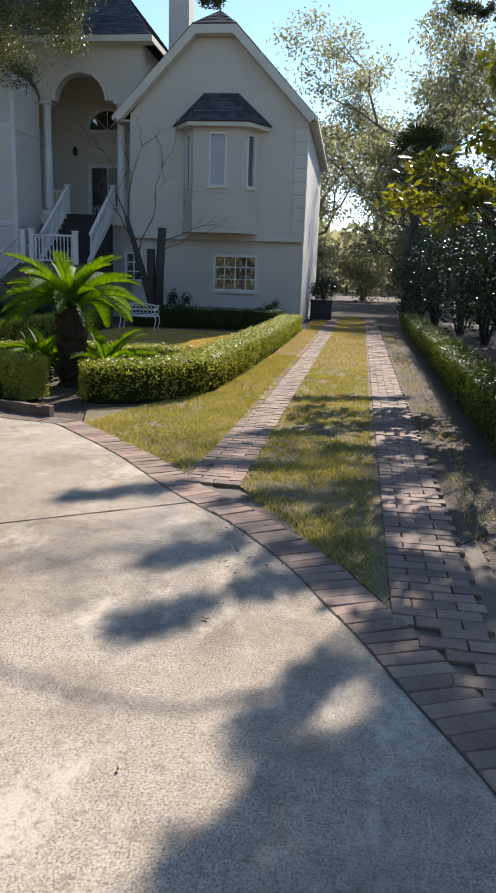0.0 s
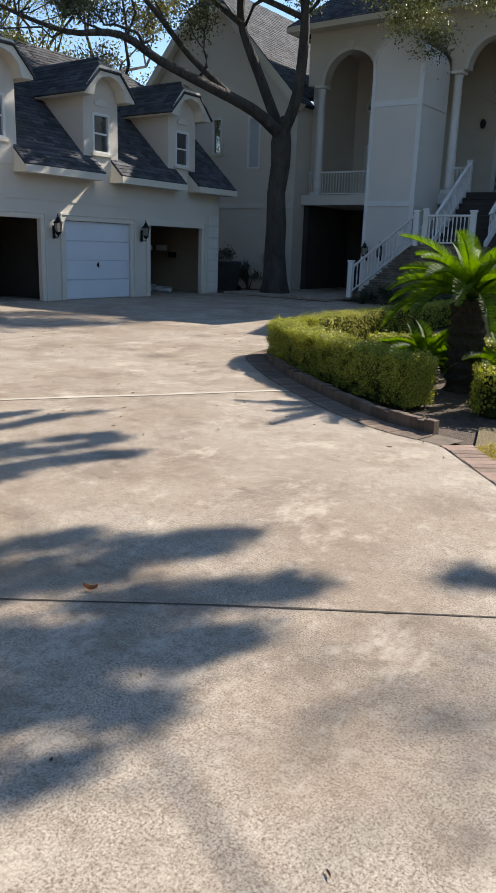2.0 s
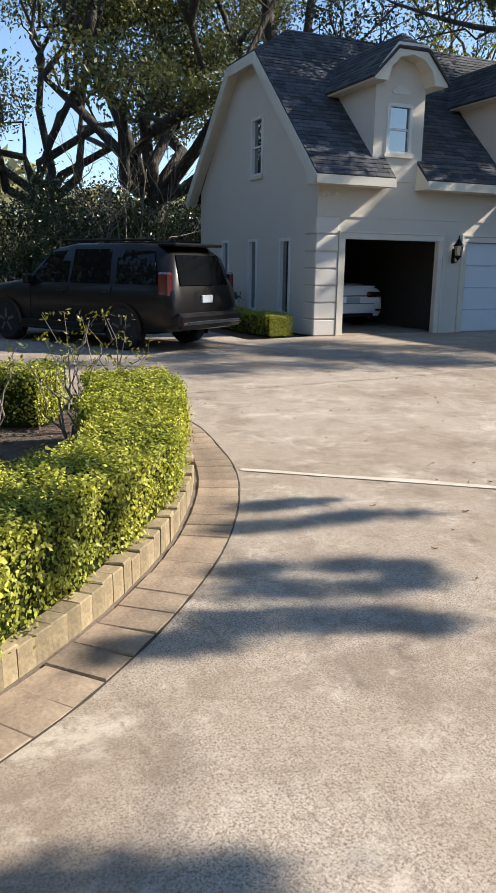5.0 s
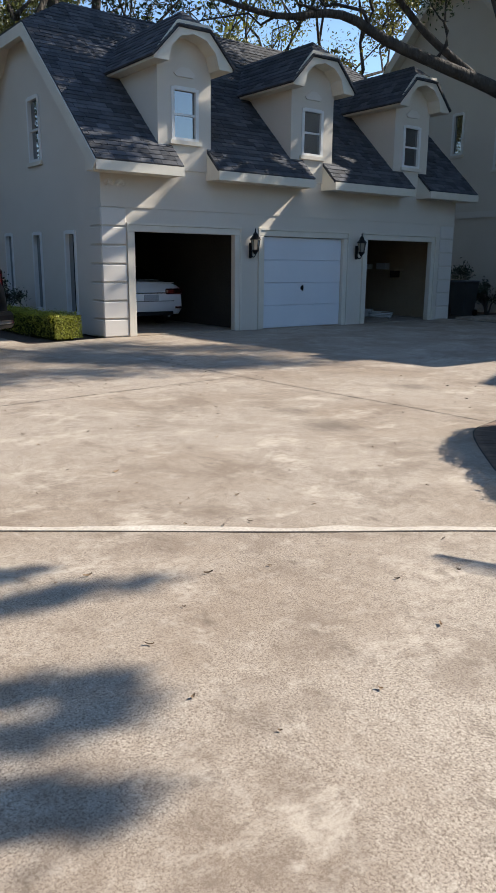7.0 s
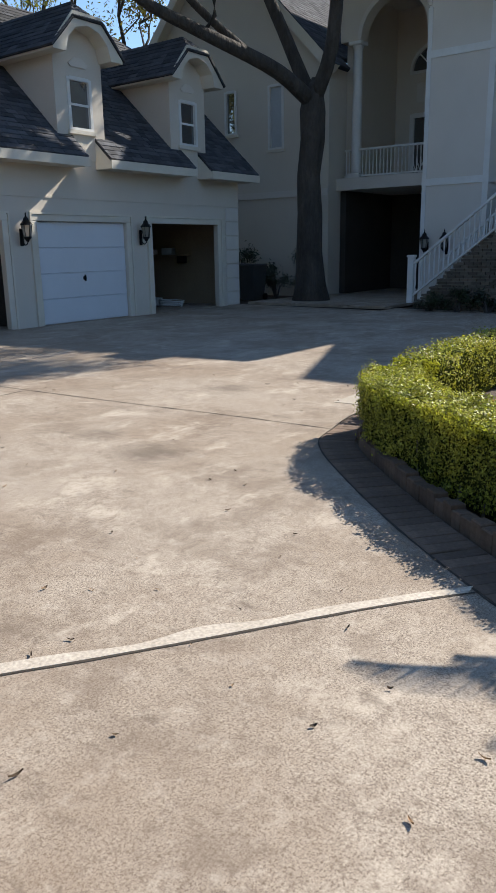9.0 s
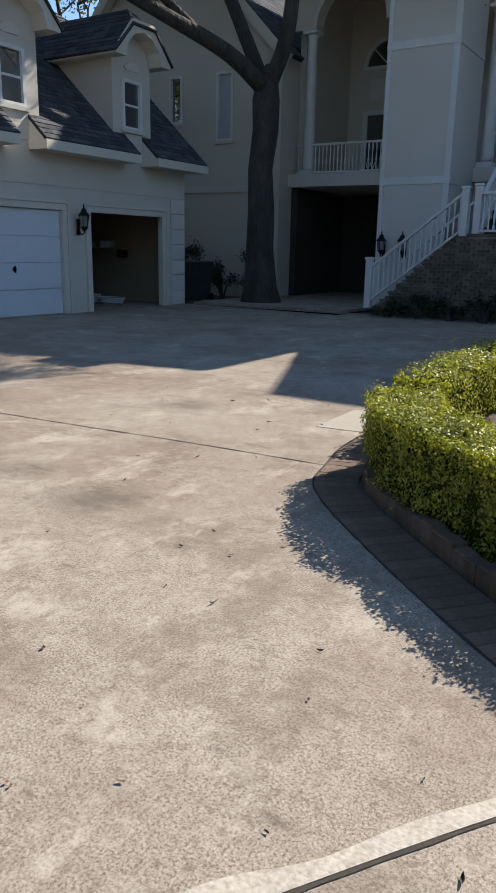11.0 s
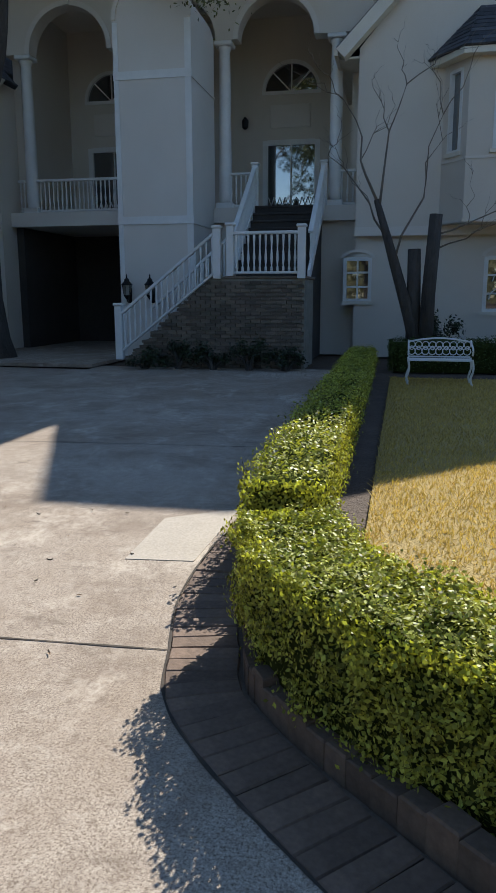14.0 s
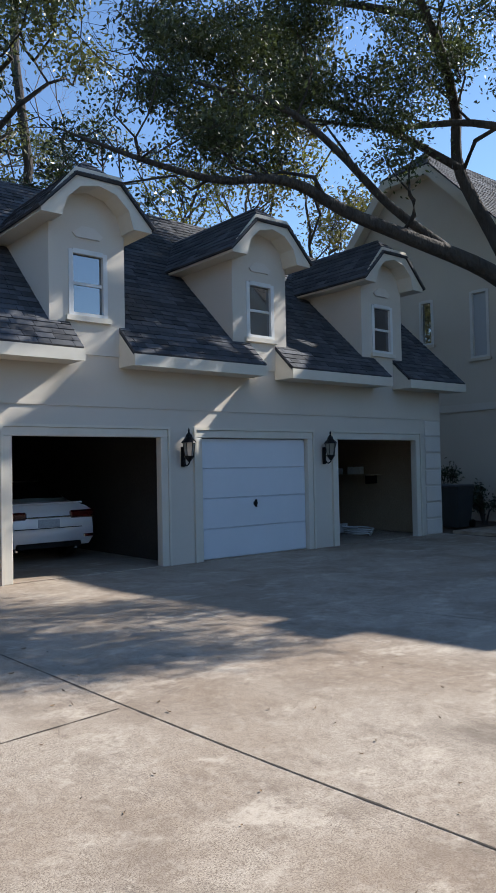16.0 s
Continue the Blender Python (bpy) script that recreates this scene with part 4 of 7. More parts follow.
# bay
BY = 25.85
BP = [(-5.42, WY - 0.005), (-4.95, BY), (-3.3, BY), (-2.85, WY - 0.005)]
faces = list(zip(BP, BP[1:]))
bayw = []
bm = bmesh.new()
for (x0, y0), (x1, y1) in faces:
    d = Vector((x1 - x0, y1 - y0))
    mm = axes((x0, y0, 0), (d.x, d.y, 0), (0, 0, 1))
    L = d.length
    mid = abs(y0 - y1) < 0.01
    op = [(L / 2 - (0.28 if mid else 0.2), 4.46, L / 2 + (0.28 if mid else 0.2), 6.12)]
    wall(bm, [(0, 3.0), (L, 3.0), (L, 6.3), (0, 6.3)], mm, -0.12, 0.0, op)
    bayw.append((mm, op[0], mid))
bay = part("bay", bm, M["stucco"], house, "three-sided stucco bay window")
for mm, o, mid in bayw:
    window(house, mm, *o, rails=0, glass="blind" if mid else "glass", fw=0.05)
BB = [BP[0], BP[1], BP[2], BP[3]]
part("bay_floor", prism(bmesh.new(), BB, Matrix(), 2.98, 3.05), M["stucco_pale"], bay)
for z, o in ((4.28, 0.02), (3.0, 0.03)):
    for mm, oo, mid in bayw:
        L = 1.65 if mid else (Vector(BP[0]) - Vector(BP[1])).length
        part("bay_band", prism(bmesh.new(), [(0.0, z), (L, z), (L, z + 0.05), (0.0, z + 0.05)], mm, 0.001, o), M["stucco_pale"], bay)
bm = prism(bmesh.new(), [(-5.72, WY - 0.004), (-5.1, BY - 0.26), (-3.15, BY - 0.26), (-2.52, WY - 0.004)], Matrix(), 6.28, 6.42)
part("bay_eave", bm, M["cream"], bay)
for q in (((-5.1, BY - 0.3, 6.43), (-3.15, BY - 0.3, 6.43), (-3.6, WY - 0.01, 7.45), (-4.74, WY - 0.01, 7.45)), ((-5.8, WY - 0.01, 6.43), (-5.1, BY - 0.3, 6.43), (-4.74, WY - 0.01, 7.45), (-4.74, WY - 0.01, 7.45)),
          ((-3.15, BY - 0.3, 6.43), (-2.45, WY - 0.01, 6.43), (-3.6, WY - 0.01, 7.45), (-3.6, WY - 0.01, 7.45))):
    roof_plane(house, *q, 0.04)
# wing roof
ex0, ex1, we = -7.75, -1.02, 6.72
for q in (((ex1, WY - 0.35, we), (ex1, 38.3, we), (-3.68, 38.3, 9.46), (-3.68, WY - 0.35, 9.46)), ((-3.68, WY - 0.35, 9.46), (-3.68, 38.3, 9.46), (-4.39, 37.5, 10.15), (-4.39, WY + 0.7, 10.15)),
          ((ex0, WY - 0.35, we), (ex0, 38.3, we), (-5.1, 38.3, 9.46), (-5.1, WY - 0.35, 9.46)), ((-5.1, WY - 0.35, 9.46), (-5.1, 38.3, 9.46), (-4.39, 37.5, 10.15), (-4.39, WY + 0.7, 10.15)),
          ((-5.1, WY - 0.35, 9.46), (-3.68, WY - 0.35, 9.46), (-4.39, WY + 0.7, 10.15), (-4.39, WY + 0.7, 10.15)), ((-5.1, 38.3, 9.46), (-3.68, 38.3, 9.46), (-4.39, 37.5, 10.15), (-4.39, 37.5, 10.15))):
    roof_plane(house, *q)
bm = rail_trim(bmesh.new(), [(ex1 + 0.02, we - 0.03), (-3.68, 9.42), (-5.1, 9.42), (ex0 - 0.02, we - 0.03)], at_y(WY - 0.35), 0.26, -0.32, 0.03)
part("rake_board", bm, M["cream"], house, "cream painted rake boards")
each("gutter", M["cream"], house, (ex1 - 0.02, WY - 0.35, we - 0.16, ex1 + 0.08, 38.3, we - 0.03), (ex0 - 0.06, WY - 0.35, we - 0.16, ex0 + 0.02, 38.3, we - 0.03))
each("side_soffit", M["cream"], house, (WX1, WY, we - 0.14, ex1 - 0.02, 38.3, we - 0.1), (ex0 + 0.02, WY, we - 0.14, WX0, 38.3, we - 0.1))


# -- entrance stairs
def baluster_mesh(h):
    bm = bmesh.new()
    return lathe(bm, [(0.024, 0), (0.024, h * 0.12), (0.012, h * 0.16), (0.028, h * 0.36), (0.013, h * 0.62), (0.02, h * 0.8), (0.024, h * 0.86), (0.024, h)], 8)


def balustrade(parent, a, b, h=0.85, gap=0.115):
    """A white rail with turned balusters from a to b (floor points)."""
    a, b = Vector(a), Vector(b)
    rail = new("balustrade")
    rail.parent = parent
    rail["label"] = "white painted balustrade"
    d = b - a
    n = max(2, int(d.xy.length / gap))
    u = d.normalized()
    sd = Vector((-d.y, d.x, 0)).normalized()
    up = sd.cross(u) if sd.cross(u).z > 0 else u.cross(sd)
    mm = Matrix((u, sd, up)).transposed().to_4x4()
    for nm, z, hw, t in (("top_rail", h, 0.055, 0.06), ("bottom_rail", 0.09, 0.04, 0.05)):
        bm = bmesh.new()
        box(bm, 0, -hw, -t, d.length, hw, 0, 0.012)
        mm.translation = a + Vector((0, 0, z))
        bmesh.ops.transform(bm, matrix=mm, verts=bm.verts[:])
        part(nm, bm, M["white"], rail)
    me = None
    for i in range(n):
        p = a + d * (i + 0.5) / n + Vector((0, 0, 0.08))
        if me is None:
            o = part("baluster", baluster_mesh(h - 0.13), M["white"], rail, smooth=True)
            me = o.data
        else:
            o = new("baluster", me)
            o.parent = rail
        o.location = p
    return rail


def newel(parent, x, y, z, h=1.02):
    bm = boxes((x - 0.075, y - 0.075, z, x + 0.075, y + 0.075, z + h - 0.06), bevel=0.01)
    n = part("newel_post", bm, M["white"], parent)
    part("cap", boxes((x - 0.1, y - 0.1, z + h - 0.06, x + 0.1, y + 0.1, z + h), bevel=0.02), M["white"], n)


stairs = thing("entrance_stairs", "brick entrance stairs with white wooden balustrades", "stairs")
SY0, SY1, LZ = 23.3, 24.75, 1.82
M["old_brick"] = material("old_brick", (0.2, 0.15, 0.115), (0.1, 0.09, 0.065), 4, 60, 0.9, 0.5, island=0.35, bump_scale=60, dist=0.006)
M["mortar"] = material("mortar", (0.3, 0.28, 0.24), (0.2, 0.19, 0.15), 4, 60, 0.95, 0.4)
n1 = 10
for i in range(n1):
    x0 = -11.75 + i * 0.195
    z1 = LZ * (i + 1) / n1
    st = part("step", boxes((x0, SY0 + 0.05, 0, x0 + 0.197, SY1, z1 - 0.05)), M["mortar"], stairs)
    part("tread", boxes((x0 - 0.03, SY0 + 0.02, z1 - 0.05, x0 + 0.197, SY1, z1), bevel=0.01), M["old_brick"], st, "worn brick tread")
part("landing", boxes((-9.8, SY0 + 0.05, 0, -8.02, SY1, LZ - 0.05)), M["mortar"], stairs)
part("landing_top", boxes((-9.83, SY0 + 0.02, LZ - 0.05, -7.98, SY1, LZ), bevel=0.01), M["old_brick"], stairs)
n2 = 9
for i in range(n2):
    y0 = SY1 + i * 0.27
    z1 = LZ + (PF - LZ) * (i + 1) / n2
    # Upper flight takes the same near-black shade colour as the undercroft.
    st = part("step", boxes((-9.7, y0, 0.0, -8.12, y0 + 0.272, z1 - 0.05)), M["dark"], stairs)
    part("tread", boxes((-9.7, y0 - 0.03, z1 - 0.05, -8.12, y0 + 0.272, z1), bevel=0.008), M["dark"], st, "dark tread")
# brick skin on the front of flight and landing
bm = bmesh.new()
rk = random.Random(9)
row = 0
z = 0.01
while z < LZ - 0.1:
    x = -11.75 - (0.1 if row % 2 else 0.0)
    while x < -8.03:
        a, b = max(x, -11.74 + max(0, (z + 0.08) / LZ * n1 - 1) * 0.195), min(x + 0.2, -8.02)
        if b - a > 0.04:
            box(bm, a + 0.005, SY0 + 0.02 - rk.uniform(0, 0.008), z, b - 0.005, SY0 + 0.06, z + 0.062)
        x += 0.205
    z += 0.075
    row += 1
sk = part("brick_facing", bm, M["old_brick"], stairs, "mossy brown brick facing")
sk["kind"] = "stuff"
newel(stairs, -11.85, SY0, 0.15, 1.15)
newel(stairs, -9.76, SY0, LZ - 0.05)
newel(stairs, -9.5, SY0 + 0.05, LZ)
newel(stairs, -8.08, SY0, LZ - 0.05)
balustrade(stairs, (-11.8, SY0, 0.27), (-9.8, SY0, LZ + 0.02))
balustrade(stairs, (-9.42, SY0, LZ), (-8.15, SY0, LZ))
balustrade(stairs, (-11.7, SY1, 0.3), (-9.9, SY1, LZ))
for x in (-9.74, -8.08):
    balustrade(stairs, (x, SY1 - 0.1, LZ + 0.1), (x, 27.0, PF + 0.05))
    newel(stairs, x, 27.1, PF)
    bm = bmesh.new()
    prism(bm, [(SY1 - 0.3, LZ - 0.1), (27.1, PF - 0.1), (27.1, PF + 0.12), (SY1 - 0.3, LZ + 0.14)], axes((x, 0, 0), (0, 1, 0), (0, 0, 1)), -0.03, 0.03)
    part("stringer", bm, M["white"], stairs)
porch_rail = thing("porch_balustrade", "white turned-baluster railing along the porch", "railing")
balustrade(porch_rail, (-16.1, PY - 0.02, PF), (-15.9, PY - 0.02, PF))
balustrade(porch_rail, (-15.9, PY - 0.02, PF), (-12.7, PY - 0.02, PF))
balustrade(porch_rail, (-10.7, PY - 0.02, PF), (-9.85, PY - 0.02, PF))
balustrade(porch_rail, (-8.0, PY - 0.02, PF), (-7.35, PY - 0.02, PF))

# ---- planting
def hedge(name, line, width, height, label, leaves=9000, leaf=0.03, mat="hedge_leaf", z0=-0.03, group="clipped hedges", seed=1):
    """A clipped hedge along a line: a shade-dark core with a skin of many small leaves."""
    S = smooth_line(line, 0.12)
    root = thing(name, label, "hedge", group=group)
    bm = bmesh.new()
    rings = []
    for i, (p, t) in enumerate(S):
        s = side(t)
        k = 0.92 if 0 < i < len(S) - 1 else 0.55
        prof = [(-0.36, 0.02), (-0.42, 0.3), (-0.45, 0.82), (-0.34, 0.95), (0, 0.97), (0.34, 0.95), (0.45, 0.82), (0.42, 0.3), (0.36, 0.02)]
        rings.append([bm.verts.new(p + s * (a * width * (k + 0.05) * (1 + 0.10 * noise.noise(Vector((p.x * 2 + seed, p.y * 2, b * 3))))) + Vector((0, 0, z0 + b * height * 0.95 * (1 + 0.09 * noise.noise(Vector((p.x * 1.7, p.y * 1.7, seed))))))) for a, b in prof])
    for r, q in zip(rings, rings[1:]):
        for k in range(len(r) - 1):
            bm.faces.new((r[k], q[k], q[k + 1], r[k + 1]))
        bm.faces.new((r[-1], q[-1], q[0], r[0]))
    bm.faces.new(rings[0])
    bm.faces.new(rings[-1][::-1])
    part("core", bm, M["hedge_core_shade"], root)
    # leaf skin
    L = len(S)
    n = leaves
    idx = rng.uniform(0, L - 1.001, n)
    i0 = idx.astype(int)
    P = np.array([p for p, t in S])
    T = np.array([t for p, t in S])
    c = P[i0] + (P[np.minimum(i0 + 1, L - 1)] - P[i0]) * (idx - i0)[:, None]
    sd = np.column_stack([-T[i0, 1], T[i0, 0], np.zeros(n)])
    per = rng.uniform(0, 1, n)
    frac = height / (2 * height + width)
    u, v = np.zeros(n), np.zeros(n)
    nrm = np.zeros((n, 3))
    a = per < frac
    b = per > 1 - frac
    t_ = ~(a | b)
    lump = np.array([noise.noise(Vector((x * 2.6 + seed, y * 2.6, 0.3))) for x, y in c[:, :2]])
    u[a], v[a] = -0.5, per[a] / frac
    u[b], v[b] = 0.5, (1 - per[b]) / frac
    u[t_], v[t_] = (per[t_] - frac) / (1 - 2 * frac) - 0.5, 1.0
    nrm[a] = -sd[a]
    nrm[b] = sd[b]
    nrm[t_] = (0, 0, 1)
    w = width * (1 + 0.1 * lump)
    h = height * (1 + 0.07 * lump)
    und = 1 - 0.3 * np.clip(1 - v / 0.7, 0, 1)
    pos = c + sd * (u * w * und)[:, None]
    pos[:, 2] = z0 + v * h
    clump = np.array([noise.noise(Vector((x * 9, y * 9, z * 9))) for x, y, z in pos])
    pos += nrm * (rng.normal(-0.008, 0.022, n) + 0.065 * clump)[:, None] + rng.normal(scale=0.012, size=(n, 3))
    # ends
    m_ = int(n * width / (L * 0.12) * 0.9)
    for e, s in ((0, -1), (L - 1, 1)):
        uu, vv = rng.uniform(-0.5, 0.5, m_), rng.uniform(0, 1, m_)
        sde = np.array([-T[e, 1], T[e, 0], 0])
        pe = P[e] + sde * (uu * width)[:, None] + T[e] * (s * (0.03 + rng.normal(0, 0.025, m_)))[:, None]
        pe[:, 2] = z0 + vv * height
        pos = np.vstack([pos, pe])
        nrm = np.vstack([nrm, np.tile(T[e] * s, (m_, 1))])
    keep = pos[:, 2] > 0.02
    ob = quads("foliage", leaf_quads(pos[keep], leaf, leaf * 0.62, nrm[keep], 0.58), M[mat])
    ob.parent = root
    # bare stems at the foot
    bm = bmesh.new()
    r = random.Random(seed)
    for i in range(0, L, 2):
        p, t = S[i]
        for k in (-0.3, 0.3):
            q = p + side(t) * (k * width + r.uniform(-0.05, 0.05))
            tube(bm, [q + Vector((0, 0, -0.04)), q + Vector((r.uniform(-0.04, 0.04), r.uniform(-0.04, 0.04), height * 0.5))], [0.012, 0.007], 5)
    o = part("framework", bm, M["bark_pale"], root)
    o["kind"] = "stuff"
    return root


hedge("boxwood_hedge", [(-2.88, 9.55), (-2.1, 9.85), (-1.72, 10.6), (-1.55, 12.5), (-1.42, 16.0), (-1.32, 20.0), (-1.3, 23.6)], 0.62, 0.5, "low clipped boxwood hedge along the grass", 60000, 0.036, seed=2)
hedge("boxwood_hedge", [(-3.45, 9.22), (-3.95, 9.4), (-4.98, 10.06), (-5.61, 10.49), (-6.12, 10.85), (-6.46, 11.3), (-6.58, 11.72)], 0.45, 0.56, "low clipped boxwood hedge curving round the bed", 115000, 0.021, seed=3)
hedge("boxwood_hedge", [(-6.7, 12.3), (-6.73, 15.0), (-6.76, 18.0), (-6.8, 22.3)], 0.44, 0.55, "low clipped boxwood hedge beside the drive", 46000, 0.028, seed=4)
hedge("boxwood_hedge", [(-5.2, 11.7), (-4.3, 12.2), (-3.2, 12.45), (-2.1, 12.2)], 0.5, 0.45, "low clipped inner hedge behind the sago palm", 14000, 0.034, seed=5)
hedge("boxwood_hedge", [(-6.3, 23.6), (-4.0, 23.7), (-1.6, 23.7)], 0.8, 0.62, "clipped hedge with leaves darkened for the shade of the house", 9000, 0.04, "hedge_dark", seed=6)
hedge("boxwood_hedge", [(-3.25, 1.2), (-3.55, 2.4), (-4.15, 3.3), (-4.75, 3.85), (-5.45, 4.45), (-6.1, 4.95), (-6.75, 5.2)], 0.56, 0.58, "clipped boxwood hedge behind a brick kerb", 80000, 0.026, seed=7)
hedge("boxwood_hedge", [(-6.95, 5.2), (-7.7, 5.45), (-8.5, 5.55)], 0.7, 0.62, "clipped boxwood hedge with a sunlit flat top", 26000, 0.028, seed=8)
hedge("boxwood_hedge", [(-9.4, 5.0), (-9.9, 4.2), (-10.1, 3.0), (-10.1, 0.0)], 0.7, 0.55, "clipped boxwood hedge at the back of the bed", 20000, 0.034, seed=9)
hedge("boxwood_hedge", [(-16.95, 11.2), (-18.4, 11.05), (-20.6, 11.05)], 0.6, 0.5, "low clipped hedge under the garage gable", 15000, 0.035, seed=10)
for i in range(9):
    y = 7.6 + i * 2.35
    x = 2.12 + 0.022 * (y - 8)
    hedge("boxwood_hedge", [(x, y), (x + 0.02, y + 1.1), (x + 0.04, y + 2.1)], 0.55, 0.55 - 0.02 * (i % 3), "clipped green hedge block beside the brick lane", 7500 if i < 4 else 4000, 0.036, "hedge_mid", group="lane hedge blocks", seed=30 + i)


def bush(name, at, rx, ry, rz, label, count, leaf, mat, seed=1, category="shrub"):
    """A shrub: stems and lumpy clusters of leaves."""
    root = thing(name, label, category, at)
    r = random.Random(seed)
    bm = bmesh.new()
    centres = []
    for k in range(max(7, int(count / 260))):
        a, e = r.uniform(0, 6.283), r.uniform(-0.75, 1.1)
        rad = r.uniform(0.45, 0.95)
        centres.append(Vector((rx * rad * math.cos(a) * math.cos(e), ry * rad * math.sin(a) * math.cos(e), rz * 0.95 + rz * rad * math.sin(e) * 0.95)))
    for c in centres[::max(1, len(centres) // 14)]:
        mid = Vector((c.x * 0.35, c.y * 0.35, c.z * 0.55))
        tube(bm, [Vector((0, 0, -0.05)) + Vector((c.x, c.y, 0)) * 0.08, mid, c], [0.035, 0.022, 0.008], 5)
    part("framework", bm, M["bark"], root)
    n = count
    which = rng.integers(0, len(centres), n)
    C = np.array(centres)[which]
    spread = 0.3 * (rx + ry + rz) / 3
    P = C + rng.normal(scale=spread * 0.62, size=(n, 3))
    P[:, 2] = np.maximum(P[:, 2], 0.05)
    out = P - np.array([0, 0, rz * 0.7])
    out /= np.linalg.norm(out, axis=1, keepdims=True) + 1e-9
    ob = quads("crown", leaf_quads(P, leaf, leaf * 0.42, out, 0.4), M[mat])
    ob.parent = root
    return root


def wiggly(a, b, r, amp, n=5):
    a, b = Vector(a), Vector(b)
    L = (b - a).length
    out = [a]
    for i in range(1, n):
        t = i / n
        out.append(a.lerp(b, t) + Vector((r.uniform(-1, 1), r.uniform(-1, 1), r.uniform(-0.6, 1.0))) * amp * L * math.sin(math.pi * t))
    return out + [b]


def leaf_clusters(root, centres, count, sigma, leaf, mat, name="crown", flat=0.6):
    C = np.array(centres)
    which = rng.integers(0, len(C), count)
    P = C[which] + rng.normal(size=(count, 3)) * np.array([sigma, sigma, sigma * flat])
    ob = quads(name, leaf_quads(P, leaf, leaf * 0.45), M[mat])
    ob.parent = root
    return ob


def grow(bm, r, start, end, r0, depth, tips, amp=0.16):
    """A limb with side branches; collects places for leaves."""
    P = wiggly(start, end, r, amp)
    n = len(P)
    tube(bm, P, [r0 * (1 - 0.75 * i / (n - 1)) for i in range(n)], 8 if r0 > 0.06 else 5)
    if depth == 0:
        tips += P[-3:]
        return
    L = (Vector(end) - Vector(start)).length
    for k in range(3 if depth > 1 else 4):
        i = r.randint(2, n - 1)
        d = (P[i] - P[i - 1]).normalized() + Vector((r.uniform(-1, 1), r.uniform(-1, 1), r.uniform(-0.35, 0.8)))
        grow(bm, r, P[i], P[i] + d.normalized() * L * r.uniform(0.35, 0.6), r0 * 0.42, depth - 1, tips, amp)
    tips.append(P[-1])


def tree(name, at, height, crown_r, label, leaves=9000, leaf=0.12, mat="oak_leaf", bark="bark", trunk_r=0.3, limbs=7, fork=0.35, seed=1, sigma=0.55, lean=(0, 0), low=0.45, depth=2, group=""):
    root = thing(name, label, "tree", at, group=group)
    r = random.Random(seed)
    top = Vector((lean[0], lean[1], height * fork))
    bm = bmesh.new()
    P = wiggly((0, 0, -0.2), top, r, 0.04)
    tube(bm, P, [trunk_r * (1.35 if i == 0 else 1 - 0.3 * i / 5) for i in range(len(P))], 12)
    tips = []
    for k in range(limbs):
        a = 6.283 * (k + r.uniform(-0.3, 0.3)) / limbs
        z = height * r.uniform(low, 1.0)
        rad = crown_r * math.sqrt(max(0.1, 1 - ((z / height - 0.62) / 0.45) ** 2)) * r.uniform(0.6, 1.0)
        grow(bm, r, top - Vector((0, 0, r.uniform(0, height * 0.06))), (lean[0] + rad * math.cos(a), lean[1] + rad * math.sin(a), z), trunk_r * 0.5, depth, tips)
    part("trunk", bm, M[bark], root, smooth=True)
    if leaves:
        leaf_clusters(root, tips, leaves, sigma, leaf, mat)
    return root


# the oak before the house: limbs laid out one by one
oak = thing("live_oak", "large live oak with forked dark trunk and arching limbs", "tree", (0, 0, 0))
r = random.Random(21)
bm = bmesh.new()
tips = []
OB = Vector((-15.3, 24.2, 0))
FK = Vector((-15.2, 24.1, 5.2))
tube(bm, [OB + Vector((0, 0, -0.2)), OB + Vector((0, 0, 0.5)), OB + Vector((-0.05, 0, 1.4)), OB + Vector((-0.05, 0.02, 2.4)), OB + Vector((-0.08, 0, 3.4)), Vector((-15.25, 24.15, 4.3)), FK + Vector((0, 0, -0.2)), FK + Vector((0.02, 0, 0.35)), FK + Vector((0.02, 0, 0.62))], [0.62, 0.43, 0.36, 0.335, 0.32, 0.33, 0.35, 0.26, 0.08], 18)
for v in bm.verts:
    v.co += Vector((noise.noise(v.co * 1.6), noise.noise(v.co * 1.6 + Vector((9, 0, 0))), 0)) * 0.07


def limb(pts, r0, r1, kids, length, depth=1, up=0.5):
    pts = [Vector(p) for p in pts]
    S = [p for p, t in smooth_line(pts, 0.45)] + [pts[-1]]
    n = len(S)
    tube(bm, S, [r0 + (r1 - r0) * i / (n - 1) for i in range(n)], 10)
    for k in range(kids):
        i = r.randint(int(n * 0.3), n - 1)
        t = (S[i] - S[i - 1]).normalized()
        d = t * 0.7 + Vector((r.uniform(-1, 1), r.uniform(-1, 1), r.uniform(-0.2, 1.0) * up * 2))
        grow(bm, r, S[i], S[i] + d.normalized() * length * r.uniform(0.6, 1.2), (r0 + (r1 - r0) * i / n) * 0.45, depth, tips)


limb([FK, (-15.55, 22.9, 5.85), (-16.2, 21.0, 6.4), (-16.7, 19.7, 6.8), (-17.0, 18.8, 7.2), (-17.1, 17.96, 7.2), (-17.3, 16.9, 6.98), (-17.6, 15.6, 7.1), (-18.2, 14.4, 7.5)], 0.21, 0.025, 10, 2.0)
limb([(-15.8, 22.2, 6.1), (-16.5, 20.9, 7.1), (-17.0, 19.8, 8.2), (-17.4, 18.8, 8.9), (-18.2, 17.4, 9.3), (-19.0, 16.2, 9.6)], 0.11, 0.025, 9, 2.2)
limb([FK, (-15.9, 23.9, 6.8), (-16.7, 23.7, 8.7), (-16.7, 23.6, 10.2), (-17.2, 23.2, 12.5), (-17.8, 22.8, 15.0)], 0.19, 0.05, 9, 3.0)
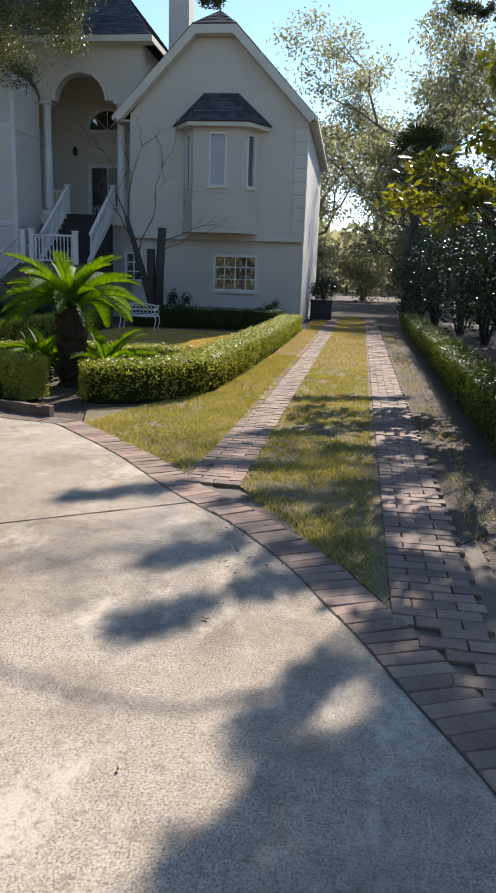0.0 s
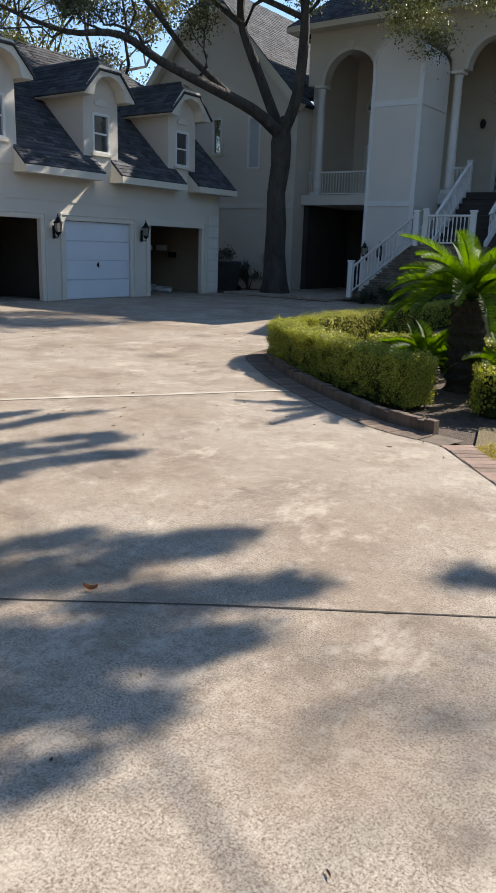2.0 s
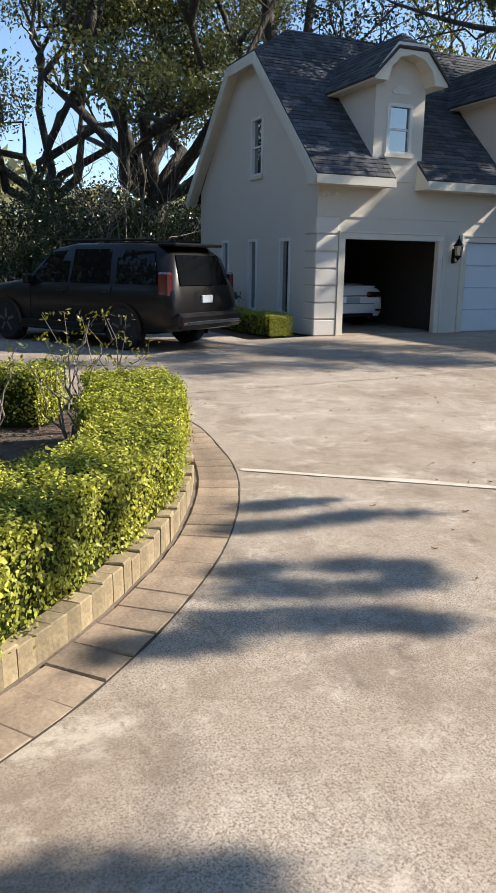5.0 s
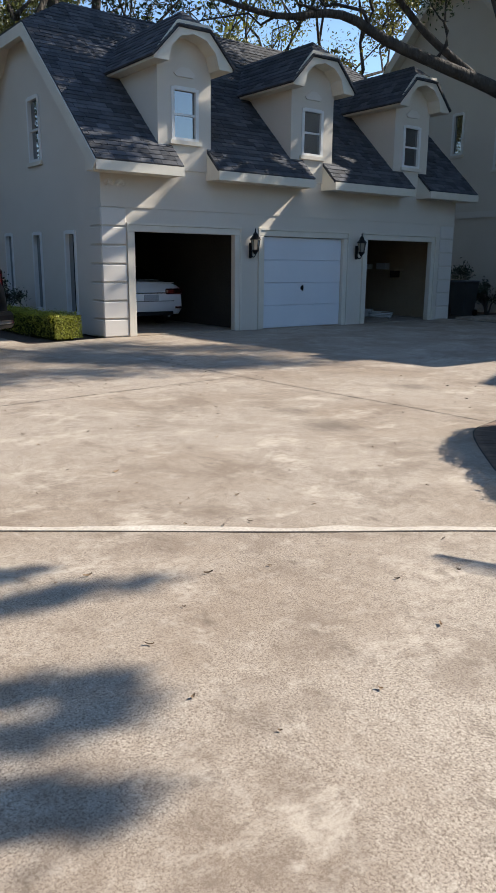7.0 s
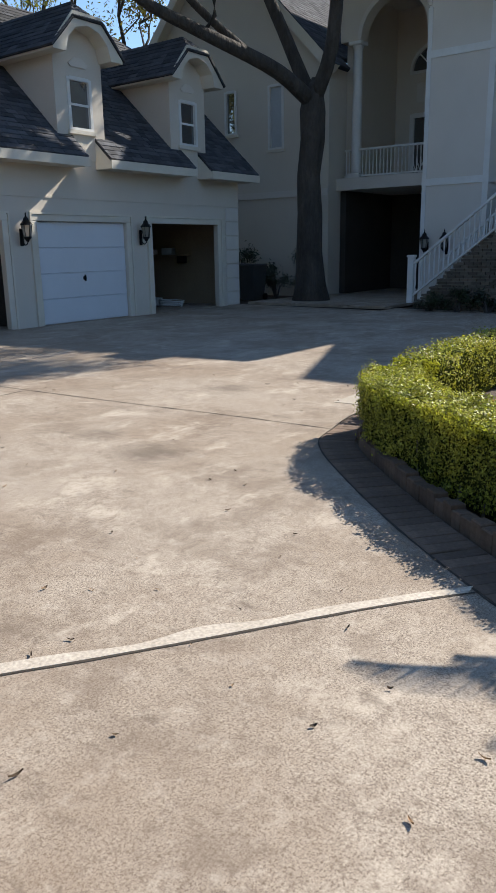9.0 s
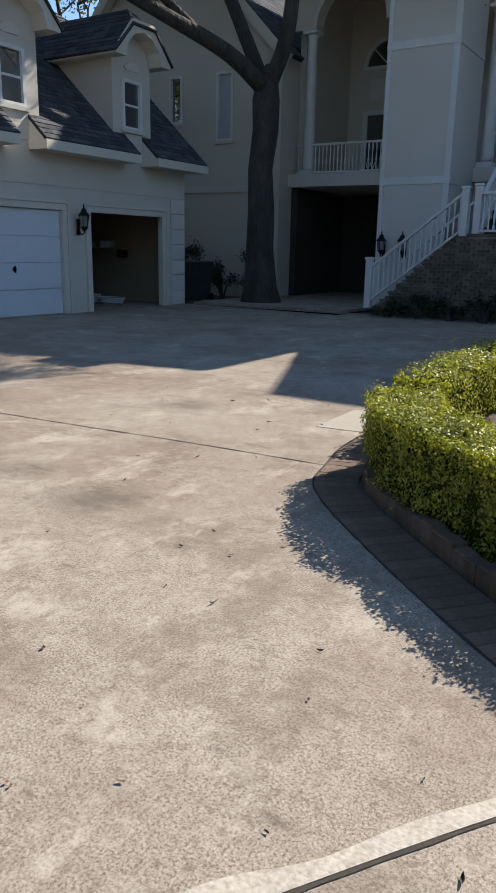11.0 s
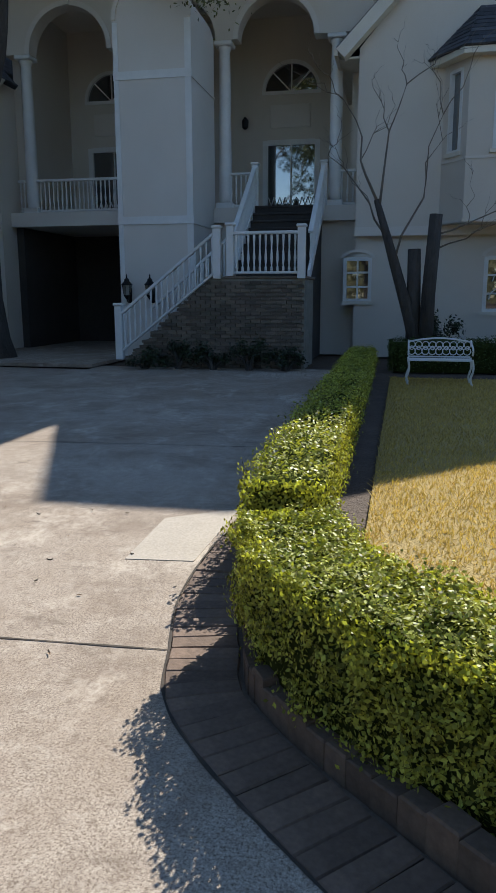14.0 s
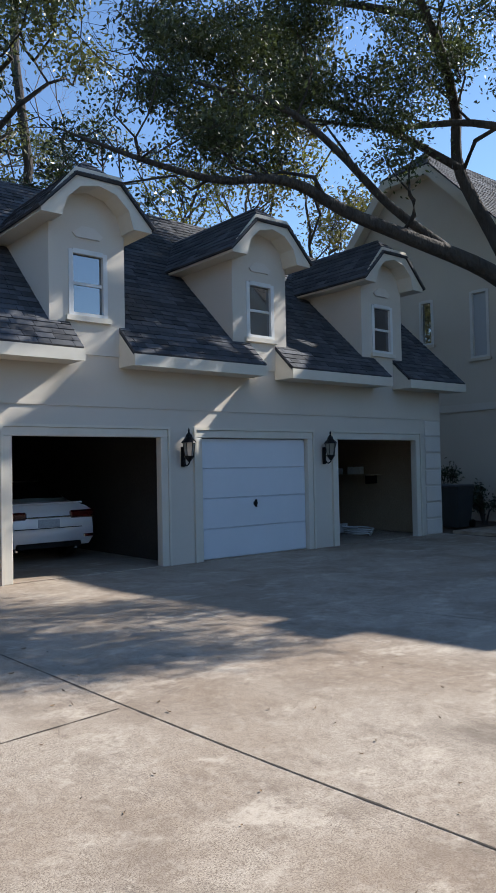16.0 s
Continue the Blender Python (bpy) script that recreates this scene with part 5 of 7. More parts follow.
limb([(-16.6, 23.7, 8.6), (-17.6, 22.6, 9.5), (-18.8, 21.4, 10.4), (-20.4, 20.0, 11.6)], 0.1, 0.03, 8, 2.8)
limb([(-16.6, 23.6, 9.8), (-15.9, 22.0, 10.6), (-15.6, 20.4, 11.6), (-15.6, 18.6, 12.8)], 0.1, 0.03, 8, 2.8)
limb([FK, (-14.6, 24.0, 6.4), (-14.35, 23.9, 8.4), (-14.4, 23.8, 10.2), (-13.9, 23.6, 12.4), (-13.2, 23.2, 15.0)], 0.2, 0.05, 9, 3.0)
limb([(-14.4, 23.9, 8.6), (-15.8, 22.9, 9.2), (-17.4, 21.9, 9.4), (-19.0, 20.8, 9.9)], 0.1, 0.03, 7, 2.4)
limb([(-14.4, 23.8, 10.0), (-13.0, 23.6, 10.6), (-11.4, 23.8, 10.4), (-9.8, 24.0, 9.8), (-8.6, 24.0, 9.4)], 0.11, 0.03, 7, 1.7)
limb([(-13.9, 23.6, 12.0), (-12.6, 21.6, 13.0), (-11.6, 19.6, 13.8)], 0.1, 0.03, 7, 3.0)
# This limb and the next are added, unseen, to shade SUV and court.
limb([(-14.4, 23.9, 9.4), (-13.2, 22.2, 10.0), (-12.2, 20.6, 10.4), (-11.4, 19.2, 10.8)], 0.08, 0.025, 7, 1.8)
limb([(-13.6, 22.8, 9.9), (-11.8, 22.6, 10.2), (-10.2, 22.4, 10.4)], 0.07, 0.025, 6, 1.6)
limb([(-17.2, 23.2, 12.4), (-19.0, 22.0, 13.2), (-21.0, 20.6, 13.8), (-22.5, 19.4, 14.0)], 0.1, 0.03, 8, 3.0)
part("trunk", bm, M["bark"], oak, "dark fissured trunk and limbs", smooth=True)
# the crown thins out towards the south-west
tips = [t for k, t in enumerate(tips) if (t.z > 7.4 or t.x > -12) and t.y - 8.5 > -0.62 * (t.x + 6.4) and k % 5 < 4]
leaf_clusters(oak, tips, 150000, 0.3, 0.11, "oak_leaf")
# The last seven sprays are added to throw shade streaks on the court.
hang = [Vector(p) for p in ((-10.1, 24.3, 7.6), (-10.4, 24.2, 8.2), (-10.9, 24.1, 8.8), (-11.6, 24.0, 9.2), (-12.2, 24.0, 9.3), (-8.7, 24.0, 9.0), (-8.5, 24.1, 8.5), (-11.1, 24.1, 8.2), (-10.6, 22.6, 8.8), (-10.2, 23.2, 8.9), (-9.6, 23.9, 9.0), (-9.2, 24.6, 9.0), (-11.2, 22.9, 9.2), (-11.8, 23.3, 9.4), (-9.9, 22.7, 8.7))]
# Olive leaves, paler than the crown's, carry the sunlight in their colour.
leaf_clusters(oak, hang, 13000, 0.3, 0.1, "oak_leaf_olive", "hanging_sprays", 1.0)

# unseen tall oak, added beyond the lane hedge to shade the drive
shade = thing("unseen_shade_oak", "unseen tall oak added to throw dappled shade on the drive", "tree", (0, 0, 0))
r = random.Random(4)
bm, tips = bmesh.new(), []
tube(bm, wiggly((6.6, 18.5, -0.2), (6.0, 18.0, 6.5), r, 0.03), [0.5, 0.36, 0.34, 0.33, 0.32, 0.3], 12)
boughs = [(6.0, 18.0, 5.6), (4.6, 15.6, 6.2), (3.3, 13.6, 6.4), (2.4, 11.6, 6.4), (0.6, 12.4, 6.6), (-1.0, 13.8, 7.0)]
BS = [p for p, t in smooth_line(boughs, 0.4)]
tube(bm, BS, [0.026 - 0.02 * i / len(BS) for i in range(len(BS))], 8)
BS2 = [p for p, t in smooth_line([(6.0, 18.0, 6.2), (4.4, 18.4, 8.0), (3.4, 20.5, 9.4)], 0.4)]
tube(bm, BS2, [0.1 - 0.07 * i / len(BS2) for i in range(len(BS2))], 8)
sprays = []
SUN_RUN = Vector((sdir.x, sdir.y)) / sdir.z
# long drooping sprays, each placed up-sun from the two ends of its ground shade
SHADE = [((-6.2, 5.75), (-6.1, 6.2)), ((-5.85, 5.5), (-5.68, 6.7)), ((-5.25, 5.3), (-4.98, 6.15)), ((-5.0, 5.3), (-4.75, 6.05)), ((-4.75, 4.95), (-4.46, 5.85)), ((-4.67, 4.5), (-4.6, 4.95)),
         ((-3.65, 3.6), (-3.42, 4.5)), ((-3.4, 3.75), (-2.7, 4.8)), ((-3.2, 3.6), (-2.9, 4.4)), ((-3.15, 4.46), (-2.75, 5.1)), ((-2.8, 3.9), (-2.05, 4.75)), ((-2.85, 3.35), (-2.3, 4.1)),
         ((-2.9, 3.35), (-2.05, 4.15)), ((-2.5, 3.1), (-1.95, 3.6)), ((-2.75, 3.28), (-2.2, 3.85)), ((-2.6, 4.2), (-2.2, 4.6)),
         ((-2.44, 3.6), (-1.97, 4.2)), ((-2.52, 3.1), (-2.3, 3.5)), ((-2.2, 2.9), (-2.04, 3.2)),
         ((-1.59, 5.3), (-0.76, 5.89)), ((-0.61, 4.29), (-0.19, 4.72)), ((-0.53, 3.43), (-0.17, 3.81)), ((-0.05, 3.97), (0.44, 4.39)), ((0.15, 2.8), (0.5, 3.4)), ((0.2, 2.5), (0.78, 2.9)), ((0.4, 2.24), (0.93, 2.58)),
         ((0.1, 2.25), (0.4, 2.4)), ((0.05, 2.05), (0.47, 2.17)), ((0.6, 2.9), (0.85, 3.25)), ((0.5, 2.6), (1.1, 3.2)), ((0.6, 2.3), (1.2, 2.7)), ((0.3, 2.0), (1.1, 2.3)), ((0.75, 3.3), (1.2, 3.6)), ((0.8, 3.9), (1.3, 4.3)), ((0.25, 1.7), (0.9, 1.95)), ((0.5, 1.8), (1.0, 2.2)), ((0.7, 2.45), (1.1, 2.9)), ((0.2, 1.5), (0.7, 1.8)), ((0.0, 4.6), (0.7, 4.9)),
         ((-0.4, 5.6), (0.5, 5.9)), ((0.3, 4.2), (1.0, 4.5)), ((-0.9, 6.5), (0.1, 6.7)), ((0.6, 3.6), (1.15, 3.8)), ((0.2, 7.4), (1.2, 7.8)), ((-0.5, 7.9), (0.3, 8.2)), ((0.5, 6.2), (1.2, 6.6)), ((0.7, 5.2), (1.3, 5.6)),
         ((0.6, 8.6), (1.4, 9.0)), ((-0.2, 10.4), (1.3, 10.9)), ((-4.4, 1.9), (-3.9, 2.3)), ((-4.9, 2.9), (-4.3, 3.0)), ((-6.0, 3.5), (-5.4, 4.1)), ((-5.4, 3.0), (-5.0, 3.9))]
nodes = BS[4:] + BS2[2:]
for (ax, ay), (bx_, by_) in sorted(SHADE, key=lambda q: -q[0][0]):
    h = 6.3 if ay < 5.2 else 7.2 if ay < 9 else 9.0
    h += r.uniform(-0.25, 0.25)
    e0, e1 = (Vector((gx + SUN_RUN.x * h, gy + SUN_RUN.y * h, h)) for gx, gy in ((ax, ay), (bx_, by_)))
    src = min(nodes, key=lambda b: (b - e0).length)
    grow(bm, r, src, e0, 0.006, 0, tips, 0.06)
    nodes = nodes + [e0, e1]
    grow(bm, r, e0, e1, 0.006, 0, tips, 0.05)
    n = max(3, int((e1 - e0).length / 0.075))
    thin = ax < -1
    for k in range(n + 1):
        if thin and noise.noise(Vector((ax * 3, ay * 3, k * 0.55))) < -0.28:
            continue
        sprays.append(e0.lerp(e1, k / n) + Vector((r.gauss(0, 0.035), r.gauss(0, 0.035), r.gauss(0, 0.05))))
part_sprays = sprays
sprays = []
for e in ((6.5, 12.5, 10.0), (8.5, 15.5, 10.5), (9.0, 21.0, 12), (6.0, 22.0, 11.5)):
    grow(bm, r, (6.0, 18.0, 6.4), e, 0.14, 1, sprays, 0.1)
part("trunk", bm, M["bark"], shade, smooth=True)
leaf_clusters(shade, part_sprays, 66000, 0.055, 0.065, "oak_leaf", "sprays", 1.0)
leaf_clusters(shade, sprays, 9000, 0.3, 0.12, "oak_leaf")

# trees round the garden
tree("live_oak", (-29.5, 12.0, 0), 14.5, 7.0, "broad live oak with mossy limbs behind a parked vehicle", 85000, 0.17, "oak_leaf_olive", "bark", 0.5, 9, 0.28, 31, 0.45, low=0.4)
tree("live_oak", (-36.0, 9.0, 0), 13, 6.5, "shaded live oak at the garden's edge", 30000, 0.2, "oak_leaf_olive", "bark", 0.45, 8, 0.3, 33, 0.5)
tree("pine", (-31.5, 17.2, 0), 22, 2.0, "slim dark pine trunk behind the garage", 1800, 0.16, "dark_leaf", "bark", 0.26, 6, 0.85, 34, 0.5, low=0.85)
tree("pine", (-30.8, 18.6, 0), 23, 2.0, "slim dark pine trunk behind the garage", 1800, 0.16, "dark_leaf", "bark", 0.2, 6, 0.85, 35, 0.5, low=0.85)
tree("magnolia", (-30.0, 20.4, 0), 14.6, 3.0, "open magnolia with dark leathery leaves behind the roof", 5200, 0.2, "dark_leaf", "bark", 0.16, 8, 0.5, 36, 0.34, low=0.6, depth=1)
tree("cedar", (-30.0, 25.0, 0), 13.4, 2.4, "sunlit yellow-green evergreen behind the roof", 11000, 0.13, "yellow_leaf", "bark", 0.2, 9, 0.35, 37, 0.4, low=0.45, depth=1)
tree("bare_tree", (-40.0, 21.5, 0), 21, 5.5, "leafless pale winter tree against the sky", 0, 0.1, "oak_leaf", "bark_pale", 0.2, 8, 0.45, 38, depth=3)
tree("live_oak", (-33.0, 32.0, 0), 15.5, 5.5, "warm-leaved live oak behind the garage", 20000, 0.22, "oak_leaf_warm", "bark", 0.35, 8, 0.35, 40, 0.45)
# The next three oaks take the leaf colour paled for haze.
tree("live_oak", (5.5, 64.0, 0), 20.5, 8.5, "oak with thin winter foliage paled for haze and sun", 30000, 0.36, "haze_leaf", "bark_pale", 0.4, 11, 0.35, 41, 0.75, low=0.4)
tree("live_oak", (13.5, 58.0, 0), 19, 7.5, "oak with thin winter foliage paled for haze and sun", 20000, 0.36, "haze_leaf", "bark_pale", 0.4, 9, 0.35, 42, 0.8)
tree("live_oak", (-4.5, 72.0, 0), 13, 7.0, "oak beyond the lane, leaves paled for haze", 18000, 0.36, "haze_leaf", "bark_pale", 0.4, 9, 0.3, 43, 0.8, low=0.25)
tree("live_oak", (5.0, 46.0, 0), 8.5, 3.6, "shaded oak closing the lane", 12000, 0.15, "oak_leaf", "bark", 0.25, 9, 0.3, 44, 0.6, low=0.25)
# Unseen oaks, added so paint and glass reflect dark foliage.
for i, (x, y, h) in enumerate(((-30.0, -6.0, 14.0), (-20.0, -13.0, 15.0), (-9.0, -15.0, 14.0), (3.0, -16.0, 15.0), (14.0, -6.0, 14.0))):
    tree("live_oak", (x, y, 0), h, 6.5, "unseen broad oak added to the south to darken reflections", 9000, 0.42, "oak_leaf", "bark", 0.4, 8, 0.3, 150 + i, 0.7, low=0.25, depth=1)
lq = thing("loquat_tree", "loquat tree with large yellow-green sunlit leaves", "tree", (3.5, 13.2, 0))
r, bm, tips = random.Random(45), bmesh.new(), []
tube(bm, wiggly((0, 0, -0.1), (-0.1, 0, 2.2), r, 0.04), [0.1, 0.08, 0.08, 0.07, 0.07, 0.06], 8)
sprays = []
for x, y, z in ((1.6, 13.0, 3.4), (2.0, 12.8, 3.0), (2.4, 12.6, 3.6), (2.8, 12.5, 2.8), (1.9, 13.2, 2.6), (2.9, 13.0, 3.9), (2.2, 11.5, 4.4), (2.5, 11.2, 5.0), (2.7, 11.0, 4.2), (2.4, 13.4, 3.2), (1.3, 13.4, 3.0), (3.2, 12.0, 5.6), (3.1, 11.4, 3.3), (4.2, 13.5, 4.8), (4.6, 14.5, 4.0)):
    q = Vector((x - 3.5, y - 13.2, z))
    grow(bm, r, (-0.1, 0, 2.1), q, 0.035, 0, tips, 0.1)
    for k in range(4):
        sprays.append(q + Vector((r.uniform(-0.28, 0.28), r.uniform(-0.28, 0.28), r.uniform(-0.15, 0.15))))
part("trunk", bm, M["bark"], lq, smooth=True)
leaf_clusters(lq, sprays, 1900, 0.13, 0.19, "yellow_leaf")
for i, (x, y, s, h) in enumerate(((3.4, 8.6, 0.9, 1.0), (3.9, 11.4, 1.2, 1.6), (3.9, 14.6, 1.25, 1.9), (4.1, 18.0, 1.4, 2.1), (4.2, 21.8, 1.5, 2.2), (4.1, 25.8, 1.5, 2.1), (3.7, 29.8, 1.3, 1.8), (3.5, 33.6, 1.2, 1.5),
                               (6.2, 30.0, 2.2, 3.2), (6.8, 24.0, 2.4, 3.3), (6.4, 15.0, 2.2, 2.8), (4.6, 38.5, 1.8, 2.4), (-1.6, 40.5, 1.2, 1.3), (5.6, 11.0, 1.6, 2.3))):
    bush("camellia_shrub", (x, y, 0), s, s, h, "dense dark glossy evergreen shrub beside the lane", 8000, 0.12, "dark_leaf", 60 + i)
for i, (x, y, s, h) in enumerate(((-25.8, 8.6, 1.5, 1.6), (-27.5, 10.2, 1.7, 2.0), (-28.5, 13.0, 1.9, 2.2), (-26.4, 13.6, 1.4, 1.5), (-31.0, 9.0, 2.2, 2.6), (-33.5, 12.0, 2.5, 2.8), (-33.0, 15.5, 2.4, 2.6), (-27.5, 6.8, 1.6, 1.8))):
    bush("evergreen_shrub", (x, y, 0), s, s, h, "dark evergreen shrub at the edge of the parking court", 6000, 0.15, "dark_leaf", 80 + i)
# Big evergreens added out of view for the SUV's glass to reflect.
for i, (x, y, q, h) in enumerate(((-31.0, 0.5, 3.0, 3.4), (-28.0, -5.0, 3.2, 3.6), (-36.0, 3.5, 3.2, 4.0), (-23.0, -10.0, 3.2, 3.4), (-16.0, -11.0, 3.0, 3.0))):
    bush("evergreen_shrub", (x, y, 0), q, q, h, "unseen tall evergreen added to darken the car's reflections", 6000, 0.34, "dark_leaf", 170 + i)
for i in range(5):
    bush("stair_shrub", (-11.2 + i * 0.72, 22.95, 0), 0.42, 0.3, 0.26 + 0.05 * (i % 2), "low dark shrub at the foot of the brick stairs", 900, 0.07, "dark_leaf", 140 + i)
bush("evergreen_shrub", (-5.25, 25.5, 0), 0.5, 0.45, 0.55, "round dark shrub against the stucco wall", 1500, 0.09, "dark_leaf", 90)
bush("evergreen_shrub", (-2.15, 25.6, 0), 0.42, 0.4, 0.42, "small round shrub against the stucco wall", 1100, 0.07, "hedge_dark", 91)
bush("evergreen_shrub", (-20.6, 11.2, 0), 0.45, 0.45, 0.6, "upright dark shrub against the garage gable", 1500, 0.08, "dark_leaf", 92)
for i, (x, y) in enumerate(((-17.6, 25.8), (-16.6, 25.9), (-18.9, 26.0))):
    bush("foundation_shrub", (x, y, 0), 0.55, 0.4, 0.65 + 0.15 * i, "dark shrub in the shaded corner below the house", 1300, 0.09, "dark_leaf", 95 + i)

# crape myrtle: leafless, several stems
cm = thing("crape_myrtle", "leafless pale multi-stemmed crape myrtle", "tree", (-25.2, 9.8, 0))
r, bm, tips = random.Random(71), bmesh.new(), []
for k in range(9):
    a = k * 0.7
    grow(bm, r, (0.2 * math.cos(a), 0.2 * math.sin(a), -0.1), (1.7 * math.cos(a) * r.uniform(0.5, 1), 1.7 * math.sin(a) * r.uniform(0.5, 1), r.uniform(3.2, 4.6)), 0.05, 2, tips, 0.08)
part("framework", bm, M["bark_pale"], cm, smooth=True)

# small bare tree with two cut trunks before the wing
bt = thing("bare_tree", "small leafless tree with sawn-off trunks in front of the house", "tree", (-5.72, 24.2, 0))
r, bm, tips = random.Random(72), bmesh.new(), []
tube(bm, [Vector(p) for p in ((0, 0, -0.1), (-0.28, 0, 1.0), (-0.62, 0, 2.1), (-1.0, 0, 3.3))], [0.14, 0.12, 0.1, 0.06], 10)
part("leaning_trunk", bm, M["bark"], bt, "dark leaning trunk", smooth=True)
for P in (((-0.18, 0.1, -0.1), (-0.2, 0.1, 1.2), (-0.23, 0.1, 2.35)), ((0.05, 0, -0.1), (0.08, 0, 1.5), (0.16, 0, 3.0))):
    part("sawn_trunk", tube(bmesh.new(), [Vector(p) for p in P], [0.16, 0.14, 0.13], 10), M["bark"], bt, "sawn-off dark trunk", smooth=True)
bm = bmesh.new()
for s_, e, rr in (((-1.0, 0, 3.3), (-1.7, 0.1, 5.2), 0.03), ((-0.95, 0, 3.1), (-0.5, 0, 5.4), 0.03), ((-0.62, 0, 2.1), (0.2, -0.1, 4.8), 0.028), ((-0.8, 0, 2.6), (-2.0, 0.2, 4.2), 0.025), ((0.14, 0, 2.6), (1.9, 0, 3.1), 0.022), ((0.1, 0, 2.3), (1.5, 0.2, 2.9), 0.02)):
    grow(bm, r, s_, e, rr, 2, tips, 0.1)
part("framework", bm, M["bark_pale"], bt, "pale bare twigs", smooth=True)

# rose canes in the left bed
for i, (x, y) in enumerate(((-8.9, 5.2), (-9.3, 5.7), (-8.3, 5.0), (-8.9, 4.4))):
    rc = thing("rose_bush", "nearly bare rose canes with few leaves", "rose bush", (x, y, 0), group="rose bushes")
    r, bm, tips = random.Random(110 + i), bmesh.new(), []
    for k in range(6):
        a = k * 1.1
        grow(bm, r, (0, 0, -0.04), (0.3 * math.cos(a), 0.3 * math.sin(a), r.uniform(0.65, 1.1)), 0.012, 0, tips, 0.14)
    part("framework", bm, M["bark_pale"], rc)
    leaf_clusters(rc, tips, 130, 0.05, 0.05, "yellow_leaf", "leaves")


# sago palm
def sago(name, at, trunk_h, trunk_r, fronds, length, label, seed):
    root = thing(name, label, "palm", at)
    r = random.Random(seed)
    bm = bmesh.new()
    prof = []
    n = 16
    for i in range(n + 1):
        z = -0.1 + (trunk_h + 0.1) * i / n
        prof.append((trunk_r * (1.0 + 0.12 * math.sin(math.pi * i / n)) * (1.06 if i % 2 else 0.9), z))
    lathe(bm, prof, 14)
    for v in bm.verts:
        v.co += Vector((r.uniform(-1, 1), r.uniform(-1, 1), 0)) * 0.02
    part("trunk", bm, M["sago_trunk"], root, "shaggy dark brown trunk")
    for f in range(fronds):
        a = f * 2.39996
        e0 = radians(76 - 56 * (f / fronds) ** 0.8)
        L = length * r.uniform(0.85, 1.1)
        pts, d = [Vector((0, 0, trunk_h))], e0
        for i in range(12):
            pts.append(pts[-1] + Vector((math.cos(a) * math.cos(d), math.sin(a) * math.cos(d), math.sin(d))) * L / 12)
            d -= radians(4.8 + 2.6 * f / fronds)
        bm = tube(bmesh.new(), pts, [0.013 * (1 - 0.8 * i / 12) for i in range(13)], 5)
        sd = Vector((-math.sin(a), math.cos(a), 0))
        V = []
        for i in range(1, 12):
            for q in range(5):
                t = (q + r.random() * 0.3) / 5
                p = pts[i].lerp(pts[i + 1], t) if i < 12 else pts[i]
                g = (pts[i + 1] - pts[i]).normalized()
                up = sd.cross(g)
                if up.z < 0:
                    up = -up
                k = (i + t) / 12
                ll = 0.22 * length / 1.3 * math.sin(math.pi * min(1, 0.12 + 0.85 * k)) ** 0.7
                for s in (-1, 1):
                    tip = p + (sd * s * 0.7 + g * 0.55 + up * 0.5).normalized() * ll
                    w = g * 0.011
                    V.append((p - w, p + w, tip + w * 0.3, tip - w * 0.2))
        for q in V:
            bm.faces.new([bm.verts.new(c) for c in q])
        part("frond", bm, M["sago_leaf"], root)
    return root


sago("sago_palm", (-3.5, 10.75, 0), 1.06, 0.2, 34, 1.12, "sago palm with bright feathery fronds on a shaggy trunk", 5)
sago("sago_pup", (-3.05, 10.9, 0), 0.18, 0.12, 18, 0.85, "small sago palm offset beside the trunk", 6)
sago("sago_pup", (-4.0, 10.95, 0), 0.2, 0.1, 16, 0.75, "small sago palm offset beside the trunk", 8)
sago("sago_pup", (-4.1, 10.9, 0), 0.15, 0.12, 16, 0.75, "small sago palm offset beside the trunk", 7)

# distant woods all round, and a pale house at the lane's end
n = 70000
ang = rng.uniform(0, 2 * math.pi, n)
rad = rng.uniform(78, 105, n)
base = np.array([noise.noise(Vector((4 * math.cos(a), 4 * math.sin(a), 0.5))) + 0.6 * noise.noise(Vector((13 * math.cos(a), 13 * math.sin(a), 2.5))) for a in ang])
zz = rng.uniform(0, 1, n) ** 0.8 * (11.0 + 5.0 * base)
W = np.column_stack([-5 + rad * np.cos(ang), 15 + rad * np.sin(ang), zz])
# Woods and far shrubs also carry the haze in their leaf colour.
tagged(quads("far_woods", leaf_quads(W, 1.5, 0.95), M["haze_leaf"]), "distant mixed woodland closing the view all round", "woods", "", "stuff")
for i, (x, y, s, h) in enumerate(((-3.0, 58.0, 2.2, 2.6), (1.5, 62.0, 2.6, 2.2), (5.5, 54.0, 2.4, 3.2), (-7.0, 60.0, 3.0, 3.6), (9.5, 48.0, 2.6, 3.6))):
    bush("haze_pale_shrub", (x, y, 0), s, s, h, "shrub closing the far lane, leaves paled for haze", 5000, 0.3, "haze_leaf", 130 + i)
# cabbage palm on the lane
cp = thing("cabbage_palm", "tall cabbage palm with a dark hanging crown", "palm", (3.0, 36.0, 0))
r = random.Random(3)
part("trunk", tube(bmesh.new(), wiggly((0, 0, -0.1), (0.1, 0, 6.6), r, 0.02, 8), [0.2] * 9, 10), M["bark"], cp, smooth=True)
